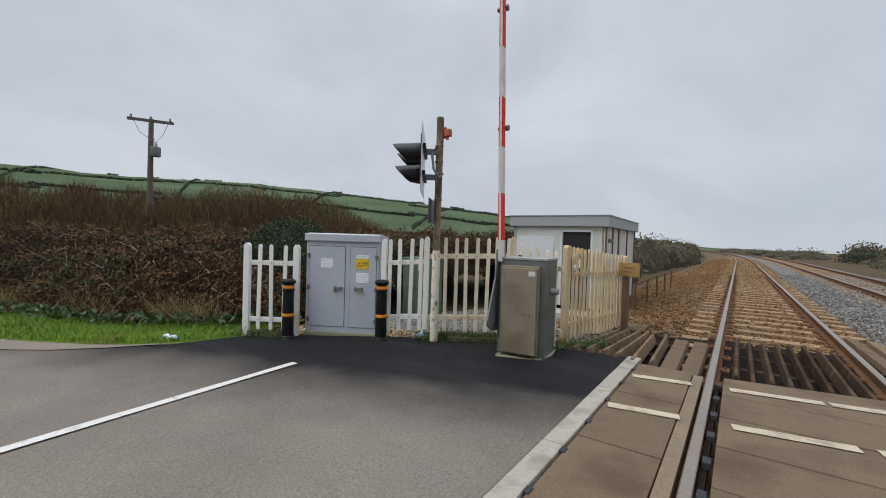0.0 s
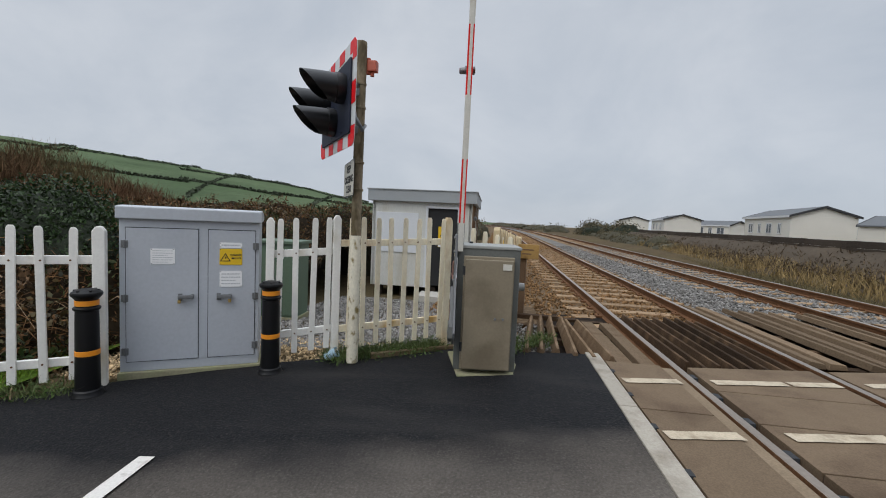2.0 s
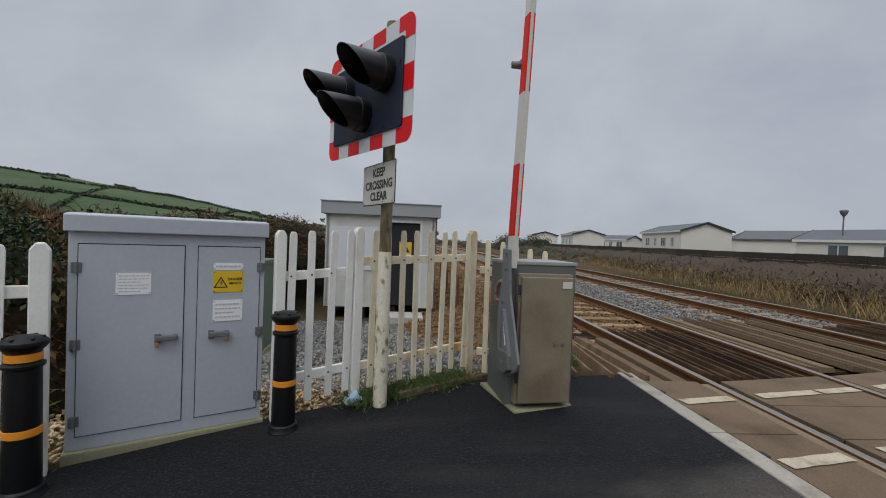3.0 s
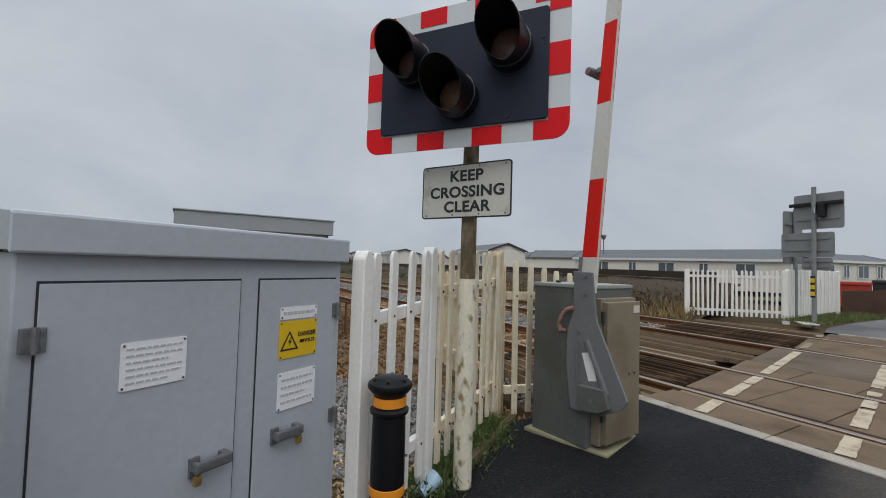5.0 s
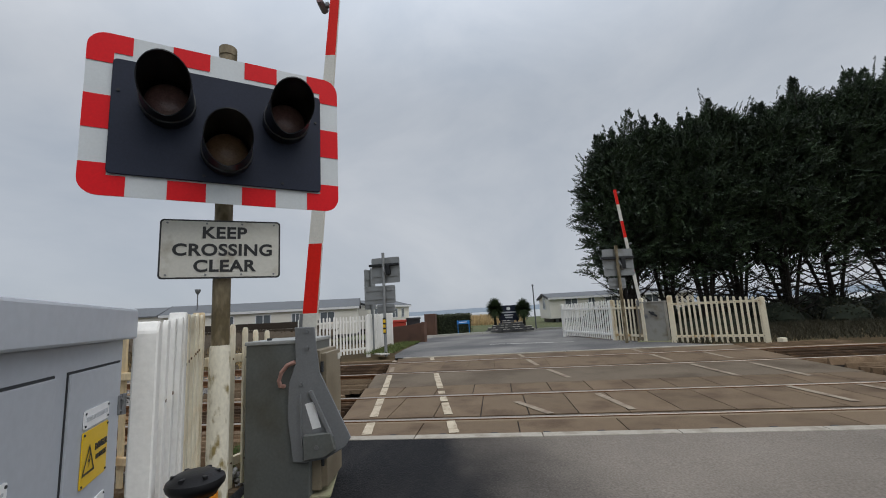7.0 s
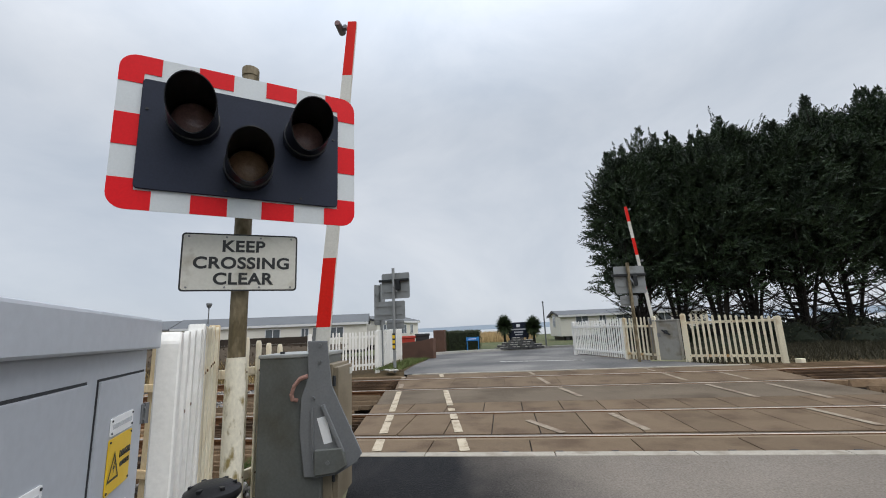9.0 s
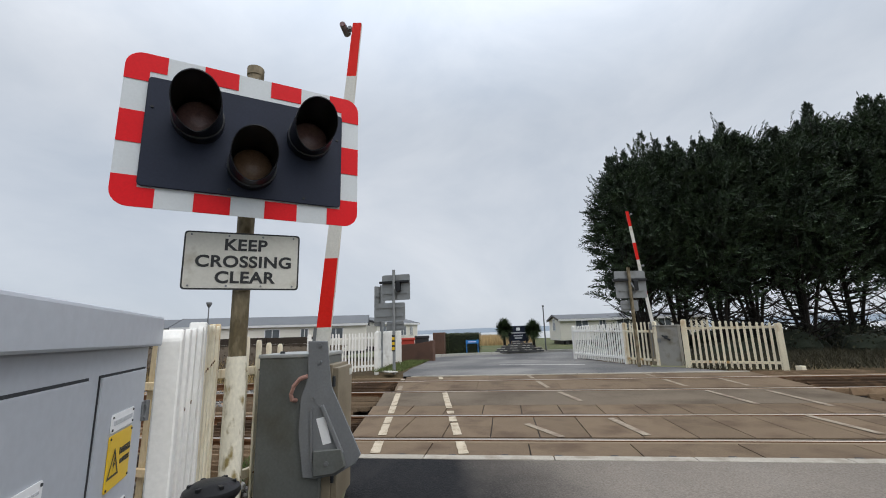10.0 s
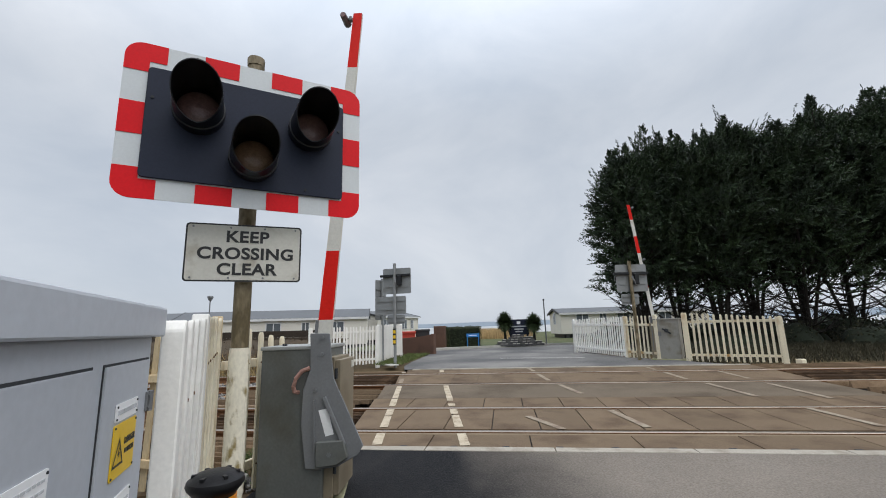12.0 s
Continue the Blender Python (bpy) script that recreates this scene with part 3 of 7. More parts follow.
def bed_z(x):
    return float(np.interp(x, [-4.2, -3.2, -2.4, -1.7, -1, -0.3, 1.4, 1.9, 2.5, 3.4, 4.3, 5.3, 5.9, 6.5, 7.2, 8], [-0.75, -0.48, -0.33, -0.26, -0.2, -0.185, -0.185, -0.19, -0.22, -0.17, -0.13, -0.09, -0.08, -0.11, -0.2, -0.4]))


def rail_bm(x, z):
    bm = bmesh.new()
    prof = [(-0.07, -0.15), (-0.07, -0.138), (-0.012, -0.12), (-0.012, -0.045), (-0.035, -0.036), (-0.035, -0.006), (-0.028, 0.0), (0.028, 0.0),
            (0.035, -0.006), (0.035, -0.036), (0.012, -0.045), (0.012, -0.12), (0.07, -0.138), (0.07, -0.15)]
    prev = None
    for y in [-70] + list(np.arange(-10, 50, 5.0)) + list(np.arange(50, 326, 5.0)):
        cur = [bm.verts.new((x + px + bend(y), y, z + pz)) for px, pz in prof]
        if prev:
            for a in range(len(cur)):
                f = bm.faces.new((prev[a], prev[(a + 1) % 14], cur[(a + 1) % 14], cur[a]))
                f.material_index = 1 if a in (5, 6, 7) else 0
        prev = cur
    return bm


sl = bmesh.new()
box(sl, -1.3, 1.3, -0.125, 0.125, -0.13, 0.0, 0.012)
sleeper_mesh = finish("sleeper", sl, M_SLEEPER)
cb = bmesh.new()
for sx in (-1, 1):
    box(cb, sx * 0.11 - 0.05, sx * 0.11 + 0.05, -0.08, 0.08, 0, 0.035, 0.008)
    tube(cb, [(sx * 0.11, 0, 0.03), (sx * 0.11, 0, 0.06)], 0.014, 6)
chair_mesh = finish("rail_chair", cb, M_RAIL)
for label, x0, z0, z1 in (("near railway track with rusty rails on weathered sleepers", 0.0, 0.0, 0.0), ("far railway track with rusty rails on weathered sleepers", 4.0, 0.04, 0.1)):
    track = thing("railway_track", Matrix(), label, "railway track", "railway tracks", "structure")
    for x, z in ((x0, z0), (x0 + 1.505, z1)):
        rail = part("rail", rail_bm(x, z), M_RAIL, track)
        rail.data.materials.append(M_RAIL_TOP)
    tilt = math.degrees(math.atan2(z0 - z1, 1.505))
    ys = [y for y in np.arange(-16, 95, 0.68) if y < -0.7 or y > 6.9]
    for y in ys:
        d = math.degrees(math.atan2(bend(y + 1) - bend(y), 1))
        part("sleeper", sleeper_mesh, None, track, m=pose(x0 + 0.7525 + bend(y), y, (z0 + z1) / 2 - 0.152, 0, tilt, -d + rng.uniform(-0.6, 0.6)))
        if 6.9 < y < 30:
            for x, z in ((x0, z0), (x0 + 1.505, z1)):
                part("rail_chair", chair_mesh, None, track, m=pose(x, y, z - 0.15, 0, 0, 0))

# crossing deck
deck = thing("level_crossing_deck", Matrix(), "brown-grey concrete level crossing deck with worn white markings", "level crossing", "", "structure")
rows = [(-0.69, -0.16, -1.0, 6.93, 1.12, 0.0), (0.115, 1.39, -1.0, 6.95, 0.62, 0.1), (1.58, 2.36, -1.05, 7.2, 0.62, 0.1),
        (4.12, 5.38, -1.2, 7.4, 0.62, 0.1), (5.62, 6.36, -1.2, 7.5, 1.12, 0.1)]
for x0, x1, y0, y1, step, slant in rows:
    cnt = round((y1 - y0) / step)
    for i in range(cnt):
        gap = 0.007 if x0 < 2 else 0.002
        a, b = y0 + (y1 - y0) * i / cnt + gap, y0 + (y1 - y0) * (i + 1) / cnt - gap
        bm = bmesh.new()
        box(bm, x0, x1, a, b, -0.12, -0.004, 0.005)
        for v in bm.verts:
            if i == cnt - 1 and v.co.y > (a + b) / 2:
                v.co.y += slant * (v.co.x - x0) * 1.8
            v.co.z += cross_z(v.co.x) + 0.002 * vnoise(x0 * 9, i * 3.1, 1, 4)
        part("crossing_panel", bm, M_PANEL, deck)
    bm = bmesh.new()
    box(bm, x0 + 0.01, x1 - 0.01, y0 + 0.02, y1 - 0.02, -0.15, -0.02)
    for v in bm.verts:
        v.co.z += cross_z(v.co.x)
    part("joint_filler", bm, M_JOINT if x0 < 2 else M_PANEL, deck)
# smooth asphalt between the two tracks
bm = bmesh.new()
inf = [[bm.verts.new((x, y + 0.18 * (x - 2.38) * (y > 7), cross_z(x) - 0.006 + 0.004 * vnoise(x, y, 1.3, 6))) for y in np.linspace(-1.1, 7.3, 30)] for x in np.linspace(2.375, 3.9, 8)]
for p, q in zip(inf, inf[1:]):
    for i in range(29):
        bm.faces.new((p[i], q[i], q[i + 1], p[i + 1]))
r = bmesh.ops.extrude_face_region(bm, geom=bm.faces[:])
bmesh.ops.translate(bm, vec=(0, 0, -0.14), verts=[v for v in r["geom"] if isinstance(v, bmesh.types.BMVert)])
part("asphalt_infill", bm, mat("grey_brown_asphalt_infill", (0.15, 0.118, 0.085), 0.16, 0.8, 110, 0.82, bump=0.45, stain=(0.095, 0.072, 0.05), stain_scale=0.9, stain_at=(0.45, 0.68), spec=0.15), deck, "smooth grey-brown asphalt between the tracks")
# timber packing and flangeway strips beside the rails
for x, w, material, label in ((-0.108, 0.045, M_OCHRE_PLANK, "ochre timber packing strip"), (0.062, 0.02, M_NEAR_BLACK, ""), (1.44, 0.03, M_NEAR_BLACK, ""), (1.557, 0.02, M_TIMBER_DARK, ""),
                              (3.93, 0.02, M_TIMBER_DARK, ""), (4.07, 0.03, M_NEAR_BLACK, ""), (5.44, 0.03, M_NEAR_BLACK, ""), (5.58, 0.03, M_TIMBER_DARK, "")):
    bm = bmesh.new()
    drop = 0.06 if material is M_NEAR_BLACK else 0.012
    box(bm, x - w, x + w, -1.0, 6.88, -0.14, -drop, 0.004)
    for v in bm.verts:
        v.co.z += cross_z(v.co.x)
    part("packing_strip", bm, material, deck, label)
# rubber blocks in the near flangeway
for i in range(17):
    bm = bmesh.new()
    y = -0.7 + i * 0.46
    box(bm, 0.05, 0.1, y, y + 0.1, -0.06, -0.015, 0.005)
    part("flangeway_block", bm, M_CAB_GAP, deck)
# pale edge beam with steel lifting brackets
for k, (a, b) in enumerate([(-1.0 + 1.36 * i, -1.0 + 1.36 * (i + 1) - 0.008) for i in range(6)]):
    bm = bmesh.new()
    box(bm, -0.855, -0.71, a, b, -0.3, 0.006, 0.01)
    part("edge_beam", bm, M_EDGE, deck, "pale concrete edge beam")
for i in range(14):
    bm = bmesh.new()
    y = 6.62 - i * 0.56
    box(bm, -0.725, -0.675, y - 0.035, y + 0.035, -0.02, 0.004, 0.003)
    part("bracket", bm, M_CAB_GAP, deck)
for a, b in ((-1.2, 3.0), (3.02, 7.5)):
    bm = bmesh.new()
    box(bm, 6.38, 6.52, a, b, -0.2, 0.012, 0.01)
    for v in bm.verts:
        v.co.z += 0.125
    part("edge_beam", bm, M_EDGE, deck, "pale concrete edge beam")
for seg in ((-0.66, -0.14), (0.17, 0.86), (0.9, 1.38), (1.66, 2.3), (2.35, 3.75), (4.2, 4.8), (5.7, 6.0)):
    flat_mark("footway_marking", (seg[0], 6.5 + 0.19 * seg[0]), (seg[1], 6.5 + 0.19 * seg[1]), 0.11, M_PAINT if seg[0] < 3 else M_PAINT_WORN, cross_z, deck)
for seg in ((-0.66, -0.14), (0.2, 0.92), (1.02, 1.38), (1.62, 1.85), (2.1, 3.8), (5.8, 6.3)):
    flat_mark("footway_marking", (seg[0], 5.5 + 0.185 * seg[0]), (seg[1], 5.5 + 0.185 * seg[1]), 0.11, M_PAINT, cross_z, deck)
for p, q in (((0.2, 3.22), (1.25, 3.41)), ((2.7, 3.57), (3.75, 3.82)), ((4.3, 3.98), (5.3, 4.15)), ((5.7, 4.2), (6.3, 4.3)), ((0.3, 0.62), (1.38, 0.7)), ((2.3, 0.86), (3.75, 1.0)), ((4.25, 1.15), (5.3, 1.25)),
             ((5.7, 1.3), (6.3, 1.36)), ((2.1, -0.1), (3.72, -0.06)), ((4.25, -0.05), (5.3, 0.05)), ((0.1, 4.24), (0.86, 4.63)), ((0.3, -0.3), (1.36, -0.2))):
    flat_mark("lane_marking", p, q, 0.1, M_PAINT_WORN, cross_z, deck)

# trespass guards: triangular timbers between and beside the rails
tb = bmesh.new()
prism(tb, [(-0.052, 0), (0.052, 0), (0.016, 0.13), (-0.016, 0.13)], 2.5, None, 0.004)
slat_mesh = finish("guard_timber", tb, M_TIMBER)
tb = bmesh.new()
prism(tb, [(-0.042, 0), (0.042, 0), (0.018, 0.115), (-0.018, 0.115)], 2.5, None, 0.004)
slat_dark = finish("guard_timber_dark", tb, M_TIMBER_DARK)
tb = bmesh.new()
prism(tb, [(-0.1, 0), (0.1, 0), (0.08, 0.062), (-0.085, 0.08)], 2.5, None, 0.005)
slat_pale = finish("guard_timber_pale", tb, M_TIMBER_LIGHT)


# near-black sheet a little above the ballast, below the guard timbers
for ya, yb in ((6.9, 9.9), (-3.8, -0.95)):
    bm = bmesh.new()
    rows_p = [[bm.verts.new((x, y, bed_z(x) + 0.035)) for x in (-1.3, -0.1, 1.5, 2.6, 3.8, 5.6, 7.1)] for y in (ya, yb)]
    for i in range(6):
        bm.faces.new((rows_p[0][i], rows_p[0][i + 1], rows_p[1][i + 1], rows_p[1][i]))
    solid("guard_pit", bm, M_NEAR_BLACK, "near-black sheet under the timber guards", "ground", "", "structure")


def guard(label, near, far, y0, count, mesh, z, length, loose=0.0):
    """Timbers whose ends run from x near[0]..near[1] at y0 to far[0]..far[1] at the other end."""
    g = thing("trespass_guard", Matrix(), label, "trespass guard", "timber trespass guards")
    for i in range(count):
        k = i / (count - 1)
        xa, xb = near[0] + (near[1] - near[0]) * k, far[0] + (far[1] - far[0]) * k
        yy = y0 + rng.uniform(-0.07, 0.07) * (1 + 4 * loose)
        lift = rng.uniform(-0.012, 0.012) * (1 + 2.5 * loose)
        if loose and i % 5 == 2:
            continue
        a = math.degrees(math.atan2(xa - xb, length)) if y0 > 0 else math.degrees(math.atan2(xb - xa, length))
        ob = part("timber", mesh, None, g, m=pose(xa if y0 > 0 else xb, yy if y0 > 0 else yy - length, z + cross_z(xa) + lift, rng.uniform(-0.4, 0.4), rng.uniform(-5, 5) * (1 + loose), a + rng.uniform(-1.3, 1.3) * loose))
        ob.scale = (1, length / 2.5, 1)
    for j in range(4):
        bm = bmesh.new()
        y = y0 + (0.25 + 0.7 * j) * (1 if y0 > 0 else -1)
        box(bm, min(near[0], far[0]) - 0.05, max(near[1], far[1]) + 0.05, y - 0.06, y + 0.06, z - 0.075, z - 0.002, 0.006)
        for v in bm.verts:
            v.co.z += cross_z(v.co.x)
        part("bearer", bm, M_TIMBER_DARK, g)
    return g


guard("weathered brown timber guard spaced beside the rail", (-1.5, -0.98), (-1.32, -0.9), 7.06, 4, slat_mesh, -0.1, 1.75)
guard("narrow brown timber guard beside the rail", (-0.78, -0.6), (-0.82, -0.66), 7.04, 2, slat_mesh, -0.12, 1.75)
guard("pair of flat planks tight beside the rail", (-0.42, -0.2), (-0.46, -0.2), 6.98, 2, slat_pale, -0.13, 2.0)
guard("dark creosoted timber guard between the rails", (0.22, 1.3), (0.22, 1.3), 7.12, 8, slat_dark, -0.14, 2.4)
guard("flat pale weathered planks between the tracks", (1.78, 3.7), (1.7, 3.8), 7.5, 10, slat_pale, -0.12, 3.2, 0.35)
guard("dark creosoted timber guard in the far track", (4.18, 5.32), (4.18, 5.32), 7.6, 8, slat_dark, -0.13, 2.4)
guard("pale timber guard outside the far track", (5.75, 6.9), (5.7, 6.8), 7.6, 6, slat_pale, -0.16, 2.7, 0.5)
guard("dark timber guard south of the crossing", (0.2, 1.33), (0.2, 1.33), -1.15, 8, slat_dark, -0.13, 2.4)
guard("brown timber guard between the tracks south of the crossing", (1.72, 3.75), (1.72, 3.75), -1.2, 10, slat_mesh, -0.13, 2.5, 0.8)
guard("dark timber guard in the far track south of the crossing", (4.18, 5.32), (4.18, 5.32), -1.3, 8, slat_dark, -0.13, 2.4)
guard("brown timber guard outside the far track south of the crossing", (5.75, 6.9), (5.75, 6.9), -1.3, 6, slat_mesh, -0.16, 2.7)


def scatter(n, x0, x1, y0, y1, zf, keep=lambda x, y: True, power=1.0):
    pts = []
    u = rng.uniform(size=(n, 2))
    for a, b in u:
        x, y = x0 + (x1 - x0) * a, y0 + (y1 - y0) * b ** power
        if keep(x, y):
            pts.append((x + bend(y), y, zf(x) + rng.uniform(-0.006, 0.03)))
    return np.array(pts)


clear = lambda x, y: not (7.0 < y < 9.6 and x > -1.4)
raw("ballast_stones", *stones(scatter(20000, -3.2, 2.1, 7.2, 34, bed_z, clear, 1.5), 0.032), M_BALLAST, "loose brown ballast stones along the near track", "ballast")
raw("grey_ballast_stones", *stones(scatter(17000, 2.0, 7.0, 10.0, 36, bed_z, lambda x, y: True, 1.5), 0.034), M_BALLAST_GREY, "loose blue-grey ballast stones between the tracks", "ballast")
raw("far_ballast_stones", *stones(scatter(7000, -3.0, 2.1, 30, 75, bed_z, lambda x, y: True, 1.4), 0.06), M_BALLAST, "brown ballast stones further along the line", "ballast")
raw("gravel", *stones(np.array([(x, y, ground_z(x, y) + 0.01) for x, y in zip(rng.uniform(-5.9, -2.4, 9000), rng.uniform(5.6, 8.2, 9000)) if y > 6.2 + 0.57 * (x + 4.0) + 0.1 and not (7.6 < y)]), 0.02), M_PEA,
    "tan pea gravel behind the fence", "gravel")
raw("grey_chippings", *stones(np.array([(x, y, ground_z(x, y) + 0.01) for x, y in zip(rng.uniform(-5.5, -1.2, 15000), 7.1 + 4.9 * rng.uniform(size=15000) ** 1.3)]), 0.026), M_BALLAST_GREY, "grey chippings round the hut", "gravel")
raw("chippings_by_guard", *stones(np.array([(x, y, -0.1 + rng.uniform(-0.03, 0.03)) for x, y in zip(rng.uniform(-1.75, -1.15, 600), rng.uniform(7.02, 8.6, 600))]), 0.026), M_BALLAST_GREY, "grey chippings at the end of the apron", "gravel")
bm = bmesh.new()
box(bm, -1.75, -1.15, 7.05, 10.5, -0.5, -0.17)
solid("embankment_shoulder", bm, M_BED, "brown ballast shoulder under the fence end", "ground", "", "structure")


# ---------- equipment cabinet ----------
def cabinet():
    t = thing("equipment_cabinet", Matrix.Translation((-4.407, 6.006, 0)) @ Matrix.Rotation(math.atan2(0.477, 0.879), 4, "Z"),
              "grey painted steel two-door equipment cabinet on a mossy plinth", "cabinet")
    x0, x1, d = -0.772, 0.337, 0.46          # local x along the front, y to the back
    bm = bmesh.new()
    box(bm, x0, x1, 0.0, d, -0.085, 1.27, 0.006)
    part("body", bm, M_GREY_CAB, t)
    bm = bmesh.new()
    prism(bm, [(-0.036, 1.272), (-0.028, 1.268), (-0.028, 1.282), (d + 0.03, 1.282), (d + 0.03, 1.345), (0.12, 1.388), (-0.03, 1.376), (-0.036, 1.37)], x1 - x0 + 0.036,
          Matrix.Translation((x1 + 0.018, 0, 0)) @ Matrix.Rotation(radians(90), 4, "Z"), 0.004)
    part("roof", bm, M_GREY_CAB, t)
    bm = bmesh.new()
    box(bm, x0 - 0.015, x1 + 0.02, -0.03, d + 0.03, -0.25, -0.085, 0.012)
    part("plinth", bm, M_PLINTH, t, "mossy pale concrete plinth")
    for a, b, z0, z1, hx in ((-0.722, -0.172, 0.005, 1.192, -0.33), (-0.09, 0.302, 0.005, 1.192, -0.02)):
        bm = bmesh.new()
        box(bm, a - 0.005, b + 0.005, -0.003, 0.01, z0 - 0.005, z1 + 0.007)
        part("door_seal", bm, M_CAB_GAP, t)
        bm = bmesh.new()
        box(bm, a, b, -0.009, 0.004, z0, z1, 0.0025)
        door = part("door", bm, M_GREY_CAB, t)
        bm = bmesh.new()
        box(bm, hx, hx + 0.035, -0.02, -0.008, 0.545, 0.61, 0.004)
        box(bm, hx + 0.004, hx + 0.13, -0.055, -0.035, 0.563, 0.6, 0.008)
        box(bm, hx + 0.006, hx + 0.024, -0.05, -0.01, 0.568, 0.595)
        box(bm, hx + 0.1, hx + 0.125, -0.05, -0.008, 0.568, 0.602, 0.004)
        part("handle", bm, M_STEEL, door, "grey steel swing handle")
        lx = hx + (0.015 if hx < -0.1 else 0.113)
        bm = bmesh.new()
        box(bm, lx - 0.012, lx + 0.012, -0.05, -0.035, 0.525, 0.555, 0.003)
        tube(bm, [(lx - 0.008, -0.042, 0.553), (lx - 0.008, -0.042, 0.572), (lx + 0.008, -0.042, 0.572), (lx + 0.008, -0.042, 0.553)], 0.003, 6)
        part("padlock", bm, M_BRASS, door, "small brass padlock")
    for x in (-0.726, 0.312):
        for z in (1.05, 0.575, 0.1):
            bm = bmesh.new()
            box(bm, x - 0.03, x + 0.022, -0.016, 0.0, z - 0.032, z + 0.032, 0.003)
            tube(bm, [(x - 0.003, -0.018, z - 0.034), (x - 0.003, -0.018, z + 0.034)], 0.009, 8)
            for sx in (-0.02, 0.013):
                for sz in (-0.02, 0.02):
                    tube(bm, [(x + sx, -0.016, z + sz), (x + sx, -0.02, z + sz)], 0.004, 6)
            part("hinge", bm, M_STEEL, t)

    def plate(cx, cz, w, h, material, label, lines):
        bm = bmesh.new()
        prism(bm, rounded(w, h, 0.006, 2, cx, cz), 0.003, Matrix.Translation((0, -0.013, 0)))
        pl = part("label_plate", bm, material, t, label)
        for sx in (-1, 1):
            for sz in (-1, 1):
                bm = bmesh.new()
                tube(bm, [(cx + sx * (w / 2 - 0.008), -0.012, cz + sz * (h / 2 - 0.008)), (cx + sx * (w / 2 - 0.008), -0.0155, cz + sz * (h / 2 - 0.008))], 0.0035, 6)
                part("screw", bm, M_CAB_GAP, pl)
        for k in range(lines):
            z = cz + h / 2 - h * (k + 1) / (lines + 1)
            x, end = cx - w * 0.42, cx + w * (0.42 if k % 3 < 2 else 0.2)
            hh = h * 0.13 / lines
            while x < end:
                ww = float(rng.uniform(0.008, 0.026))
                bm = bmesh.new()
                box(bm, x, min(x + ww, end), -0.0145, -0.012, z - hh, z + hh)
                part("print_bar", bm, M_PRINT, pl)
                x += ww + 0.005
        return pl

    plate(-0.447, 0.945, 0.185, 0.14, M_LABEL, "white instruction plate with grey print", 6)
    plate(0.096, 1.056, 0.188, 0.05, M_LABEL, "white plate with one line of print", 1)
    plate(0.098, 0.742, 0.19, 0.15, M_LABEL, "white notice plate with grey print", 4)
    y = plate(0.096, 0.948, 0.19, 0.15, M_YELLOW, "yellow danger plate with a black triangle", 0)
    bm = bmesh.new()
    tri = [(-0.04, 0.905), (0.05, 0.905), (0.005, 0.985)]
    inner = [(-0.028, 0.912), (0.038, 0.912), (0.005, 0.971)]
    for i in range(3):
        j = (i + 1) % 3
        bm.faces.new([bm.verts.new((q[0] + 0.045, -0.0142, q[1])) for q in (tri[i], tri[j], inner[j], inner[i])])
    bm.faces.new([bm.verts.new((q[0] + 0.05, -0.0142, q[1])) for q in ((0.006, 0.958), (-0.008, 0.936), (0.002, 0.936), (-0.004, 0.918), (0.012, 0.942), (0.002, 0.942), (0.012, 0.958))])
    part("warning_symbol", bm, M_BLACK, y)
    lettering("DANGER", 0.026, M_BLACK, y, pose(0.138, -0.0138, 0.965, 90, 0, 0), 0.85)
    lettering("VOLTS", 0.02, M_BLACK, y, pose(0.153, -0.0138, 0.935, 90, 0, 0), 0.85)
    bm = bmesh.new()
    box(bm, 0.102, 0.125, -0.0142, -0.012, 0.929, 0.942)
    part("print_line", bm, M_BLACK, y)
    return t


cabinet()


# ---------- bollards ----------
def bollard():
    t = thing("bollard", pose(-3.9, 6.025, road_z(-3.9) - 0.01), "black plastic bollard with two orange reflective bands", "bollard", "bollards by the cabinet")
    prof = [(0.108, 0.0), (0.11, 0.015), (0.1, 0.03), (0.096, 0.05), (0.083, 0.06), (0.08, 0.3), (0.077, 0.6), (0.075, 0.69), (0.088, 0.7), (0.09, 0.715), (0.076, 0.725), (0.074, 0.78),
            (0.083, 0.79), (0.1, 0.81), (0.104, 0.822), (0.1, 0.836), (0.07, 0.856), (0.045, 0.862), (0.012, 0.865)]
    part("body", lathe(bmesh.new(), prof, 28), M_BOLLARD, t, "", True)
    for z0, z1, r in ((0.732, 0.775, 0.0775), (0.335, 0.378, 0.0815)):
        part("band", lathe(bmesh.new(), [(r - 0.003, z0), (r, z0 + 0.002), (r, z1 - 0.002), (r - 0.003, z1)], 28), M_ORANGE, t, "orange reflective band", True)
    for k in range(6):
        bm = bmesh.new()
        box(bm, 0.04, 0.085, -0.008, 0.008, 0.838, 0.858, 0.003, Matrix.Rotation(k * math.tau / 6, 4, "Z"))
        part("cap_rib", bm, M_BOLLARD, t)
    return t


copy_thing(bollard(), pose(-5.04, 5.31, road_z(-5.04) - 0.01, 0, 0, 35))


# ---------- picket fences ----------
def picket_mesh(name, w, h, d, material, cap=0.028):
    bm = bmesh.new()
    prism(bm, [(-w / 2, 0), (w / 2, 0), (w / 2, h - cap), (w * 0.42, h - cap * 0.4), (w * 0.26, h), (-w * 0.26, h), (-w * 0.42, h - cap * 0.4), (-w / 2, h - cap)], d, Matrix.Translation((0, -d / 2, 0)), 0.003)
    return finish(name, bm, material)


bolt_mesh = finish("bolt", tube(bmesh.new(), [(0, 0, 0), (0, 0, 0.007)], 0.008, 6), M_RAIL)


